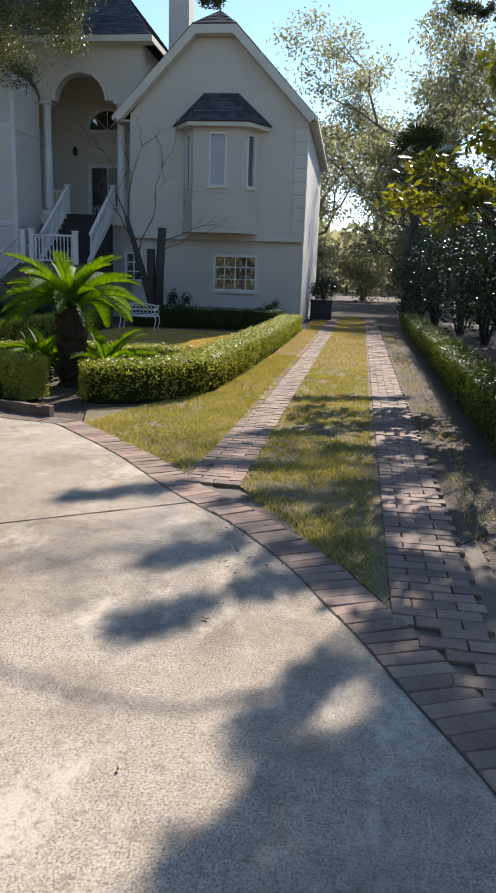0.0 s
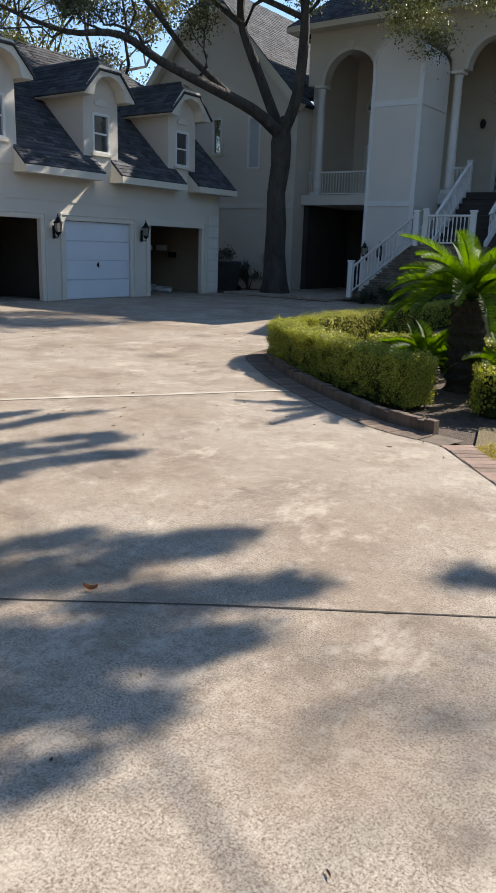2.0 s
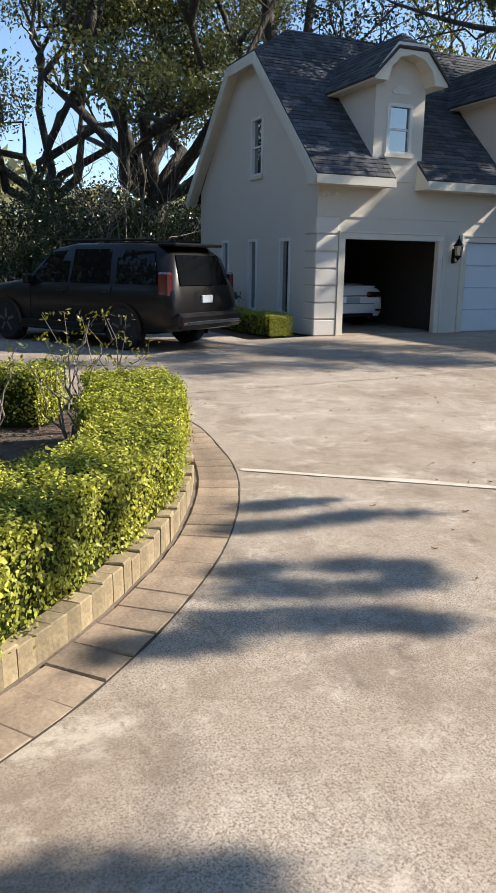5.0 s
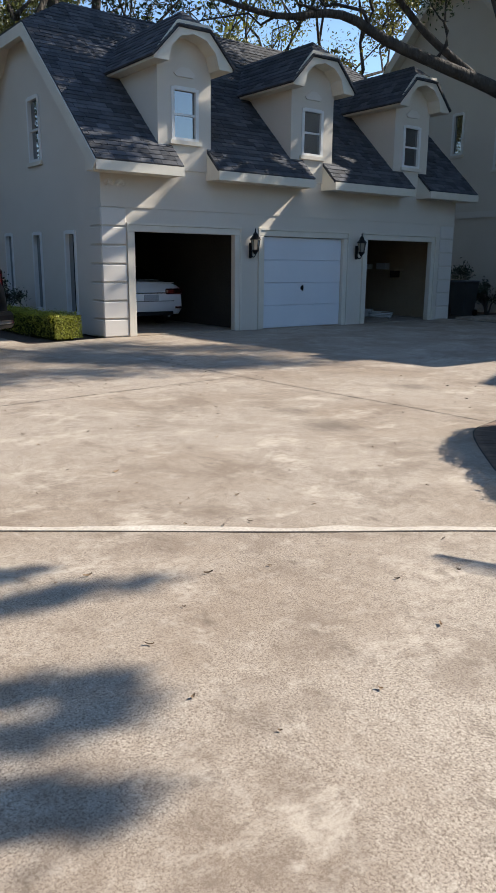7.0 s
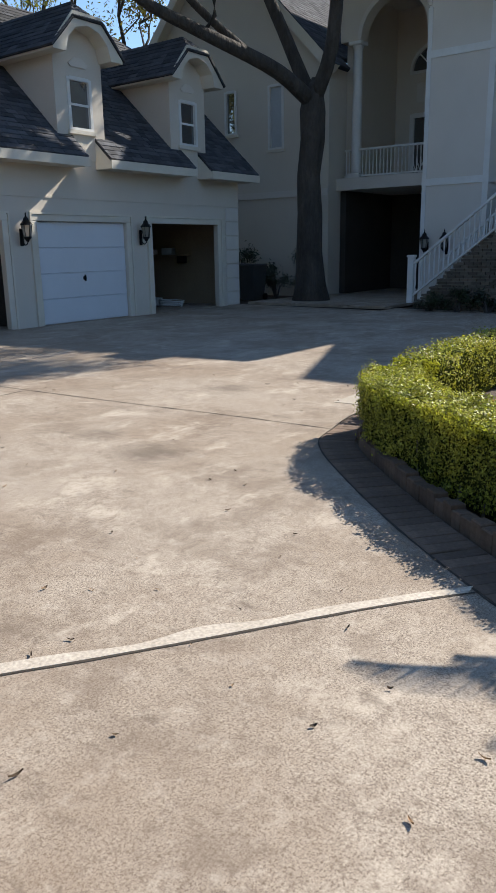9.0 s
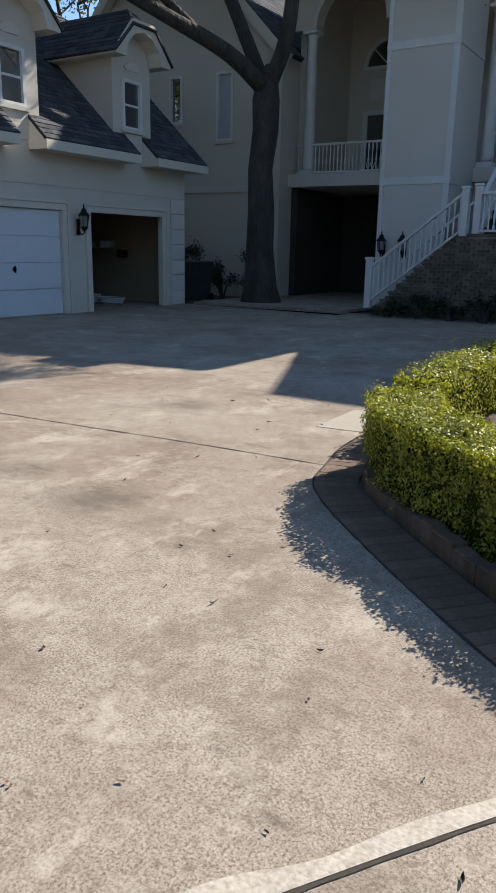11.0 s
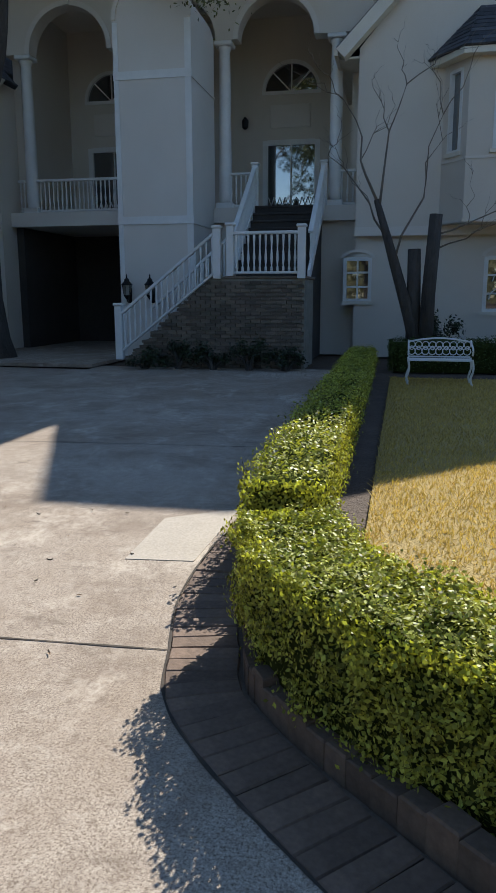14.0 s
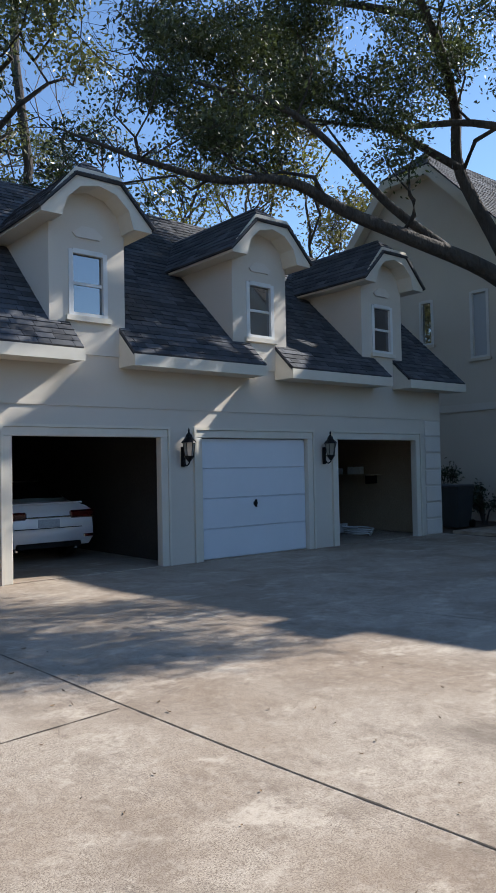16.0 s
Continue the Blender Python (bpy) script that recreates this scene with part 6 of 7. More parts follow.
for f in range(34):
    a, e = f * 2.4, radians(r.uniform(-55, 75))
    d = Vector((math.cos(a) * math.cos(e), math.sin(a) * math.cos(e), math.sin(e)))
    c = Vector((0.1, 0, 6.7)) + d * 1.15
    bm = tube(bmesh.new(), [Vector((0.1, 0, 6.7)), c], [0.025, 0.015], 5)
    sd = d.cross(Vector((0, 0, 1))).normalized()
    up = sd.cross(d)
    for k in range(17):
        b = radians(-115 + 230 * k / 16)
        tip = c + (d * math.cos(b) + sd * math.sin(b)) * 0.95 + Vector((0, 0, -0.28)) + up * 0.05
        w = (sd * math.cos(b) - d * math.sin(b)) * 0.04
        mid = c.lerp(tip, 0.5) + Vector((0, 0, 0.1))
        v = [bm.verts.new(x) for x in (c, mid + w, tip, mid - w)]
        bm.faces.new(v)
    part("frond", bm, M["dark_leaf"], cp)


# ---- things
def carriage_lamp(at, label, face="x"):
    root = thing("carriage_lamp", label, "wall lamp", at, 0 if face == "x" else -90, group="carriage lamps")
    part("back_plate", boxes((0.0, -0.05, -0.22, 0.025, 0.05, 0.12), bevel=0.012), M["black"], root)
    P = [Vector((0.02, 0, -0.1)), Vector((0.1, 0, -0.2)), Vector((0.19, 0, -0.16)), Vector((0.19, 0, -0.08))]
    part("arm", tube(bmesh.new(), [p for p, t in smooth_line(P, 0.03)], [0.012] * len(smooth_line(P, 0.03)), 6), M["black"], root)
    part("base", lathe(bmesh.new(), [(0.02, -0.14), (0.05, -0.1), (0.085, -0.06), (0.09, -0.04)], 8, (0.19, 0, 0)), M["black"], root)
    part("lantern_glass", lathe(bmesh.new(), [(0.07, -0.04), (0.1, 0.18)], 6, (0.19, 0, 0)), M["lampglass"], root, "dusty clear glass")
    for k in range(6):
        a = math.pi * k / 3
        part("rib", tube(bmesh.new(), [Vector((0.19 + 0.073 * math.cos(a), 0.073 * math.sin(a), -0.04)), Vector((0.19 + 0.104 * math.cos(a), 0.104 * math.sin(a), 0.18))], [0.007, 0.007], 5), M["black"], root)
    part("roof", lathe(bmesh.new(), [(0.135, 0.18), (0.125, 0.2), (0.06, 0.27), (0.055, 0.31), (0.03, 0.33), (0.012, 0.36), (0.018, 0.39), (0.004, 0.43)], 10, (0.19, 0, 0)), M["black"], root)
    return root


for y in (15.65, 19.02):
    carriage_lamp((GX + 0.02, y, 1.86), "black iron carriage lamp on the garage wall")
carriage_lamp((-12.3, TY - 0.01, 1.5), "black iron carriage lamp on the tower wall", "y")
carriage_lamp((-11.75, TY - 0.01, 1.5), "black iron carriage lamp on the tower wall", "y")

# porch wall lamp and porch table
pl = thing("porch_lamp", "small black wall lamp by the porch door", "wall lamp", (-10.7, 30.55, 6.2))
part("body", lathe(bmesh.new(), [(0.03, -0.15), (0.09, -0.1), (0.1, 0.08), (0.02, 0.18)], 8), M["black"], pl)


def bench(at):
    root = thing("garden_bench", "white ornate cast-iron garden bench before the hedge", "bench", at)
    w = 1.02
    bm = bmesh.new()
    for i in range(7):
        y = -0.2 + i * 0.065
        box(bm, -w / 2, y, 0.39, w / 2, y + 0.045, 0.41)
    s = part("seat", bm, M["white"], root, "slatted white seat")
    s["kind"] = "stuff"
    bm = bmesh.new()
    for k in range(9):
        c = -w / 2 + w * (k + 0.5) / 9
        for cz, rr in ((0.52, 0.06), (0.63, 0.055), (0.575, 0.03)):
            P = [Vector((c + rr * math.cos(a * 0.6), 0.26, cz + rr * math.sin(a * 0.6))) for a in range(12)]
            tube(bm, P, [0.009] * 12, 5)
    P = [Vector((-w / 2 + w * i / 16, 0.26, 0.68 + 0.06 * math.sin(math.pi * i / 16))) for i in range(17)]
    tube(bm, P, [0.016] * 17, 6)
    tube(bm, [Vector((-w / 2, 0.26, 0.43)), Vector((w / 2, 0.26, 0.43))], [0.014, 0.014], 6)
    part("backrest", bm, M["white"], root, "pierced scrollwork back")
    for x in (-w / 2, w / 2):
        P = [Vector((x, 0.26, 0.7)), Vector((x, 0.1, 0.64)), Vector((x, -0.16, 0.6)), Vector((x, -0.22, 0.54)), Vector((x, -0.16, 0.48))]
        part("armrest", tube(bmesh.new(), [p for p, t in smooth_line(P, 0.04)], [0.016] * len(smooth_line(P, 0.04)), 6), M["white"], root)
        for y in (-0.19, 0.24):
            P = [Vector((x, y, 0.42)), Vector((x + 0.02, y, 0.25)), Vector((x - 0.02, y, 0.1)), Vector((x + 0.02, y, -0.02))]
            part("leg", tube(bmesh.new(), [p for p, t in smooth_line(P, 0.05)], [0.018] * len(smooth_line(P, 0.05)), 6), M["white"], root)
    return root


bench((-5.5, 21.35, 0.0))

# planter by the lane
M["planter"] = material("glazed_planter", (0.03, 0.035, 0.05), (0.02, 0.022, 0.03), 4, 40, 0.5, 0.1)
pt = thing("planter_box", "dark square planter beside the house corner", "planter", (-0.68, 31.2, 0))
bm = bmesh.new()
prism(bm, [(-0.42, -0.42), (0.42, -0.42), (0.42, 0.42), (-0.42, 0.42)], Matrix(), -0.04, 0.7)
part("body", bm, M["planter"], pt)
part("rim", boxes((-0.46, -0.46, 0.7, 0.46, 0.46, 0.78), bevel=0.015), M["planter"], pt)
bush("planter_shrub", (-0.6, 31.2, 0.76), 0.6, 0.6, 0.5, "round dark shrub growing in a planter", 1800, 0.09, "dark_leaf", 99)

# bins and crates in the shaded corner, garage contents
M["bin"] = material("grey_plastic", (0.06, 0.065, 0.065), (0.045, 0.048, 0.05), 3, 60, 0.5, 0.05)
for i, (x, y) in enumerate(((-17.5, 24.4), (-18.3, 24.7))):
    b = thing("wheelie_bin", "dark grey plastic wheelie bin with closed lid", "bin", (x, y, 0.0), 10 * i, group="bins")
    bm = bmesh.new()
    lo, hi = [(-0.22, -0.26), (0.22, -0.26), (0.22, 0.26), (-0.22, 0.26)], [(-0.29, -0.34), (0.29, -0.34), (0.29, 0.34), (-0.29, 0.34)]
    a_, b_ = [bm.verts.new((*p, 0.02)) for p in lo], [bm.verts.new((*p, 1.0)) for p in hi]
    for k in range(4):
        bm.faces.new((a_[k], a_[(k + 1) % 4], b_[(k + 1) % 4], b_[k]))
    bm.faces.new(a_[::-1]), bm.faces.new(b_)
    part("body", bm, M["bin"], b)
    part("lid", boxes((-0.31, -0.37, 1.0, 0.31, 0.38, 1.07), bevel=0.03), M["bin"], b)
    for s in (-1, 1):
        bm = lathe(bmesh.new(), [(0.1, -0.025), (0.1, 0.025)], 14)
        bmesh.ops.transform(bm, matrix=pose(s * 0.26, 0.28, 0.1, 0, 90, 0), verts=bm.verts[:])
        part("wheel", bm, M["black"], b)
sh = thing("shelf", "wooden shelf with boxes on the garage side wall", "shelf", (-19.2, 22.2, 1.35))
part("board", boxes((-0.9, -0.1, 0, 0.9, 0.34, 0.03)), M["interior"], sh)
for x in (-0.7, 0.7):
    part("bracket", boxes((x, -0.05, -0.2, x + 0.03, 0.34, 0.0)), M["black"], sh)
M["box_white"] = material("white_plastic", (0.6, 0.6, 0.58), None, 3, 40, 0.5, 0.05)
for i, (x, y, z, s) in enumerate(((-19.5, 22.2, 1.38, 0.14), (-18.9, 22.25, 1.38, 0.17), (-19.9, 21.6, 0.012, 0.3), (-18.7, 21.4, 0.012, 0.2))):
    bx_ = tagged(link_mesh("storage_box", boxes((-s, -s * 0.7, 0, s, s * 0.7, s * 1.1), bevel=0.015), M["box_white"]), "pale storage box kept inside the garage", "box", "storage boxes")
    bx_.matrix_world = pose(x, y, z, 0, 0, 12 * i)
hose = thing("garden_hose", "coiled pale hose lying on the garage floor", "hose", (-17.9, 21.2, 0.012))
bm = bmesh.new()
P = [Vector(((0.32 + 0.012 * k / 10) * math.cos(k * 0.35), (0.24 + 0.01 * k / 10) * math.sin(k * 0.35), 0.02 + 0.0025 * k)) for k in range(70)]
tube(bm, P, [0.016] * len(P), 6)
part("coil", bm, M["box_white"], hose)


# ---- vehicles
def car_paint(name, colour, metal, coat=0.8):
    m = bpy.data.materials.new(name)
    m.use_nodes = True
    b = m.node_tree.nodes["Principled BSDF"]
    b.inputs["Base Color"].default_value = (*colour, 1)
    b.inputs["Metallic"].default_value, b.inputs["Roughness"].default_value = metal, 0.32
    b.inputs["Coat Weight"].default_value, b.inputs["Coat Roughness"].default_value = coat, 0.04
    return m


# Dark grey lowered to near black to stand in for tree shade.
M["suv_paint"] = car_paint("dark_grey_paint_shaded", (0.009, 0.008, 0.008), 0.0, 0.15)
M["suv_paint"].node_tree.nodes["Principled BSDF"].inputs["Specular IOR Level"].default_value = 0.25
M["white_paint_car"] = car_paint("white_car_paint", (0.78, 0.78, 0.78), 0.0)
M["car_glass"] = glass_material("privacy_glass", (0.006, 0.007, 0.008), 0.02, 1.35)
M["car_glass"].node_tree.nodes["Principled BSDF"].inputs["Coat Weight"].default_value = 0.0
M["car_glass"].node_tree.nodes["Principled BSDF"].inputs["Specular IOR Level"].default_value = 0.35
M["rubber"] = material("tyre_rubber", (0.015, 0.015, 0.016), None, 10, 60, 0.85, 0.2)
M["alloy"] = material("alloy_rim", (0.12, 0.12, 0.125), None, 10, 60, 0.35, 0.05, metal=0.9)
M["chrome"] = material("chrome", (0.6, 0.6, 0.62), None, 10, 60, 0.15, 0.0, metal=1.0)
M["tail_red"] = glass_material("tail_lens", (0.13, 0.004, 0.006), 0.12)
M["plate"] = material("number_plate", (0.45, 0.48, 0.5), (0.35, 0.38, 0.42), 20, 60, 0.4, 0.0)


def loft_body(stations, n=7):
    """A car body from stations (x, half width, sill z, shoulder z, roof z, roof half width)."""
    bm = bmesh.new()
    rings = []
    for x, hw, z0, zs, zr, rw in stations:
        prof = [(-hw * 0.9, z0), (-hw, z0 + 0.12), (-hw * 1.0, zs - 0.12), (-hw * 0.97, zs), (-rw, zr - 0.05), (-rw * 0.8, zr), (0, zr + 0.015),
                (rw * 0.8, zr), (rw, zr - 0.05), (hw * 0.97, zs), (hw * 1.0, zs - 0.12), (hw, z0 + 0.12), (hw * 0.9, z0)]
        rings.append([bm.verts.new((x, y, z)) for y, z in prof])
    for a, b in zip(rings, rings[1:]):
        for k in range(len(a)):
            j = (k + 1) % len(a)
            bm.faces.new((a[k], a[j], b[j], b[k]))
    bm.faces.new(rings[0])
    bm.faces.new(rings[-1][::-1])
    return bm


def wheel(parent, x, y, r, w=0.24):
    bm = lathe(bmesh.new(), [(r * 0.62, -w / 2), (r * 0.9, -w / 2), (r, -w * 0.36), (r, w * 0.36), (r * 0.9, w / 2), (r * 0.62, w / 2)], 28)
    bmesh.ops.transform(bm, matrix=pose(x, y, r, 90, 0, 0), verts=bm.verts[:])
    t = part("wheel", bm, M["rubber"], parent, "black tyre", smooth=False)
    bm = lathe(bmesh.new(), [(r * 0.6, -w * 0.42), (r * 0.6, w * 0.42)], 20)
    for k in range(5):
        b2 = bmesh.new()
        box(b2, -0.03, 0.05, -w / 2 - 0.005, 0.03, r * 0.6, w / 2 + 0.005, 0.008)
        bmesh.ops.transform(b2, matrix=pose(0, 0, 0, 0, 0, 72 * k), verts=b2.verts[:])
        me = bpy.data.meshes.new("spoke")
        b2.to_mesh(me)
        b2.free()
        bm.from_mesh(me)
    bmesh.ops.transform(bm, matrix=pose(x, y, r, 90, 0, 0), verts=bm.verts[:])
    part("rim", bm, M["alloy"], t)


def arch_ring(parent, x, y, r, mat):
    s = 1 if y > 0 else -1
    bm = prism(bmesh.new(), arc(x, r * 0.92, r * 1.22, 0, 180, 16) + arc(x, r * 0.92, r * 1.02, 180, 0, 16), axes((0, y + 0.015 * s, 0), (1, 0, 0), (0, 0, 1)), -0.03, 0.03)
    part("wheel_arch", bm, mat, parent)
    bm = prism(bmesh.new(), arc(x, r * 0.9, r * 1.08, 0, 180, 16) + [(x - r * 1.08, 0.2), (x + r * 1.08, 0.2)], axes((0, y, 0), (1, 0, 0), (0, 0, 1)), -0.006, 0.006)
    part("wheel_well", bm, M["black"], parent)


def side_glass(parent, poly, y_low, z_low, y_top, z_top, sgn):
    """A pane on the leaning side of the cabin."""
    bm = bmesh.new()
    vs = []
    for x, z in poly:
        t = (z - z_low) / (z_top - z_low)
        vs.append((x, sgn * (y_low + (y_top - y_low) * t + 0.012), z))
    a = [bm.verts.new(v) for v in vs]
    b = [bm.verts.new((x, y - sgn * 0.02, z)) for x, y, z in vs]
    bm.faces.new(a), bm.faces.new(b[::-1])
    for k in range(len(a)):
        j = (k + 1) % len(a)
        bm.faces.new((a[k], b[k], b[j], a[j]))
    part("window", bm, M["car_glass"], parent, "dark tinted glass")


# large dark SUV, tail towards the garage; +x is its rear
suv = thing("suv", "dark grey full-size SUV parked beside the garden bed", "car", (-17.1, 7.25, 0), 33)
ST = [(-2.75, 0.78, 0.45, 0.8, 0.86, 0.7), (-2.6, 0.95, 0.35, 0.98, 1.06, 0.82), (-1.55, 1.0, 0.32, 1.12, 1.2, 0.85), (-1.2, 1.01, 0.32, 1.13, 1.3, 0.8), (-0.45, 1.02, 0.3, 1.14, 1.82, 0.76), (0.1, 1.02, 0.3, 1.14, 1.9, 0.78),
      (1.4, 1.02, 0.3, 1.14, 1.9, 0.78), (2.15, 1.0, 0.32, 1.13, 1.86, 0.76), (2.42, 0.98, 0.36, 1.12, 1.7, 0.75), (2.6, 0.96, 0.4, 1.08, 1.16, 0.86), (2.66, 0.92, 0.42, 0.8, 0.84, 0.8)]
part("body", loft_body(ST), M["suv_paint"], suv, "glossy dark grey bodywork", smooth=True)
for sgn in (-1, 1):
    side_glass(suv, [(-0.95, 1.18), (0.1, 1.18), (0.1, 1.78), (-0.45, 1.74)], 0.99, 1.14, 0.76, 1.85, sgn)
    side_glass(suv, [(0.18, 1.18), (1.18, 1.18), (1.12, 1.79), (0.18, 1.79)], 0.99, 1.14, 0.77, 1.85, sgn)
    side_glass(suv, [(1.34, 1.18), (2.3, 1.2), (2.12, 1.76), (1.26, 1.79)], 0.985, 1.14, 0.765, 1.85, sgn)
    for x in (-1.65, 1.5):
        arch_ring(suv, x, sgn * 1.0, 0.4, M["suv_paint"])
        wheel(suv, x, sgn * 0.9, 0.4, 0.28)
    part("tail_light", boxes((2.3, sgn * 0.92 - 0.06, 0.98, 2.58, sgn * 0.92 + 0.06, 1.4), bevel=0.035), M["tail_red"], suv, "tall red tail lamp")
    part("rear_reflector", boxes((2.77, sgn * 0.72 - 0.14, 0.5, 2.815, sgn * 0.72 + 0.14, 0.55), bevel=0.01), M["tail_red"], suv, "red bumper reflector")
    part("sill_cladding", boxes((-1.22, sgn * 1.0 - 0.05, 0.3, 1.07, sgn * 1.0 + 0.03, 0.46), bevel=0.02), M["black"], suv, "black sill cladding")
    for x in (-0.92, 0.14, 1.24):
        part("door_seam", boxes((x - 0.006, sgn * 1.015 - 0.006, 0.5, x + 0.006, sgn * 1.015 + 0.006, 1.12)), M["black"], suv)
    part("running_board", boxes((-1.2, sgn * 1.0 - 0.08, 0.28, 1.05, sgn * 1.0 + 0.06, 0.34), bevel=0.02), M["black"], suv)
    part("roof_rail", boxes((-0.3, sgn * 0.68 - 0.02, 1.93, 2.0, sgn * 0.68 + 0.02, 1.97), bevel=0.012), M["black"], suv)
    for x in (-0.05, 1.1):
        part("door_handle", boxes((x - 0.1, sgn * 1.02 - 0.02, 1.0, x + 0.1, sgn * 1.02 + 0.03, 1.03), bevel=0.008), M["suv_paint"], suv)
    part("wing_mirror", boxes((-1.0, sgn * 1.06 - 0.08, 1.14, -0.85, sgn * 1.06 + 0.1, 1.32), bevel=0.03), M["suv_paint"], suv)
bm = bmesh.new()
prism(bm, [(-0.7, 0), (0.7, 0), (0.62, 0.55), (-0.62, 0.55)], axes((2.6, 0, 1.17), (0, 1, 0), (-0.33, 0, 0.94)), 0.0, 0.02)
part("rear_window", bm, M["car_glass"], suv, "dark rear window")
part("rear_bumper", boxes((2.45, -0.95, 0.42, 2.8, 0.95, 0.7), bevel=0.06), M["suv_paint"], suv)
part("bumper_trim", boxes((2.78, -0.8, 0.5, 2.82, 0.8, 0.56), bevel=0.01), M["chrome"], suv, "bright chrome strip")
part("number_plate", boxes((2.64, -0.16, 0.86, 2.68, 0.16, 1.0), bevel=0.008), M["plate"], suv)
part("roof_spoiler", boxes((2.1, -0.7, 1.84, 2.5, 0.7, 1.9), bevel=0.02), M["suv_paint"], suv)

# white saloon inside the first bay; -x end is its nose
sal = thing("saloon_car", "white saloon car parked nose-in inside the garage", "car", (-21.0, 14.06, 0.012), 0)
ST = [(-2.45, 0.7, 0.35, 0.6, 0.66, 0.6), (-2.2, 0.86, 0.25, 0.78, 0.84, 0.72), (-1.2, 0.9, 0.22, 0.9, 0.98, 0.74), (-0.9, 0.91, 0.22, 0.92, 1.04, 0.7), (-0.1, 0.92, 0.2, 0.93, 1.4, 0.6), (0.9, 0.92, 0.2, 0.94, 1.4, 0.6),
      (1.6, 0.91, 0.22, 0.95, 1.1, 0.68), (2.0, 0.9, 0.25, 0.95, 1.05, 0.74), (2.32, 0.87, 0.28, 0.9, 1.02, 0.74), (2.4, 0.84, 0.3, 0.7, 0.74, 0.76)]
part("body", loft_body(ST), M["white_paint_car"], sal, "glossy white bodywork", smooth=True)
for sgn in (-1, 1):
    side_glass(sal, [(-0.7, 0.97), (0.35, 0.97), (0.35, 1.33), (-0.15, 1.33)], 0.9, 0.93, 0.61, 1.38, sgn)
    side_glass(sal, [(0.42, 0.97), (1.4, 0.99), (0.9, 1.33), (0.42, 1.33)], 0.9, 0.93, 0.61, 1.38, sgn)
    for x in (-1.45, 1.4):
        arch_ring(sal, x, sgn * 0.9, 0.33, M["white_paint_car"])
        wheel(sal, x, sgn * 0.8, 0.33, 0.22)
    part("tail_light", boxes((2.2, sgn * 0.64 - 0.24, 0.76, 2.425, sgn * 0.64 + 0.24, 0.9), bevel=0.03), M["tail_red"], sal, "red tail lamp")
    part("exhaust", lathe(bmesh.new(), [(0.05, 0.22), (0.05, 0.3)], 10, (2.3, sgn * 0.55, 0)), M["chrome"], sal)
bm = bmesh.new()
prism(bm, [(-0.62, 0), (0.62, 0), (0.52, 0.72), (-0.52, 0.72)], axes((1.62, 0, 1.1), (0, 1, 0), (-0.86, 0, 0.36)), 0.0, 0.02)
part("rear_window", bm, M["car_glass"], sal, "dark rear window")
part("number_plate", boxes((2.38, -0.2, 0.62, 2.415, 0.2, 0.76), bevel=0.008), M["plate"], sal)
for sgn in (-1, 1):
    part("reflector", boxes((2.3, sgn * 0.74 - 0.09, 0.42, 2.43, sgn * 0.74 + 0.09, 0.47), bevel=0.01), M["tail_red"], sal, "small red bumper reflector")
part("boot_crease", boxes((2.36, -0.62, 0.6, 2.418, 0.62, 0.612)), M["black"], sal)
part("boot_trim", boxes((2.37, -0.4, 0.785, 2.425, 0.4, 0.81), bevel=0.006), M["chrome"], sal, "chrome boot strip")
part("boot_lip", boxes((2.2, -0.66, 1.02, 2.36, 0.66, 1.05), bevel=0.012), M["white_paint_car"], sal)
part("bumper_insert", boxes((2.34, -0.6, 0.26, 2.43, 0.6, 0.36), bevel=0.02), M["black"], sal)

# ---- grass, litter and masonry pieces
def grass(name, poly, count, mat, height, label, keep=0.25):
    P = np.array(poly)
    lo, hi = P.min(0), P.max(0)
    n = int(count * 1.8)
    pts = rng.uniform(lo, hi, size=(n, 2))
    x, y = pts[:, 0], pts[:, 1]
    inside = np.zeros(n, bool)
    for (x0, y0), (x1, y1) in zip(poly, poly[1:] + poly[:1]):
        c = ((y0 > y) != (y1 > y)) & (x < (x1 - x0) * (y - y0) / (y1 - y0 + 1e-12) + x0)
        inside ^= c
    pts = pts[inside]
    bald = np.array([noise.noise(Vector((a * 1.6, b * 1.6, 3.0))) for a, b in pts])
    pts = pts[bald * 0.6 + np.array([noise.noise(Vector((a * 7, b * 7, 9.0))) for a, b in pts]) * 0.5 + rng.normal(scale=0.2, size=len(pts)) > -keep]
    n = len(pts)
    a = rng.uniform(0, 2 * math.pi, n)
    h = height * rng.uniform(0.5, 1.4, n)
    lean = rng.normal(scale=0.55, size=(n, 2)) * h[:, None]
    base = np.column_stack([pts, np.full(n, -0.008)])
    w = np.column_stack([np.cos(a), np.sin(a), np.zeros(n)]) * (0.0035 + height * 0.04)
    tip = base + np.column_stack([lean, h])
    return tagged(quads(name, np.stack([base - w, base + w, tip], axis=1), mat, 3), label, "grass", "", "stuff")


grass("grass_wedge", [(-2.35, 7.95), (-1.7, 7.2), (-0.85, 6.3), (-0.62, 10.0), (-0.5, 16.0), (-1.15, 16.0), (-1.4, 10.6), (-2.0, 9.3)], 42000, M["grass"], 0.035, "short yellow-green winter grass blades", 0.22)
grass("grass_far_wedge", [(-1.1, 16.0), (-0.48, 16.0), (-0.3, 33.0), (-0.95, 33.0)], 9000, M["grass_tan"], 0.03, "short tan grass blades", 0.4)
grass("grass_strip", [(-0.36, 5.9), (0.62, 4.1), (0.72, 9.0), (0.8, 14.0), (-0.2, 14.0), (-0.33, 8.0)], 30000, M["grass"], 0.035, "patchy yellow-green grass blades", -0.04)
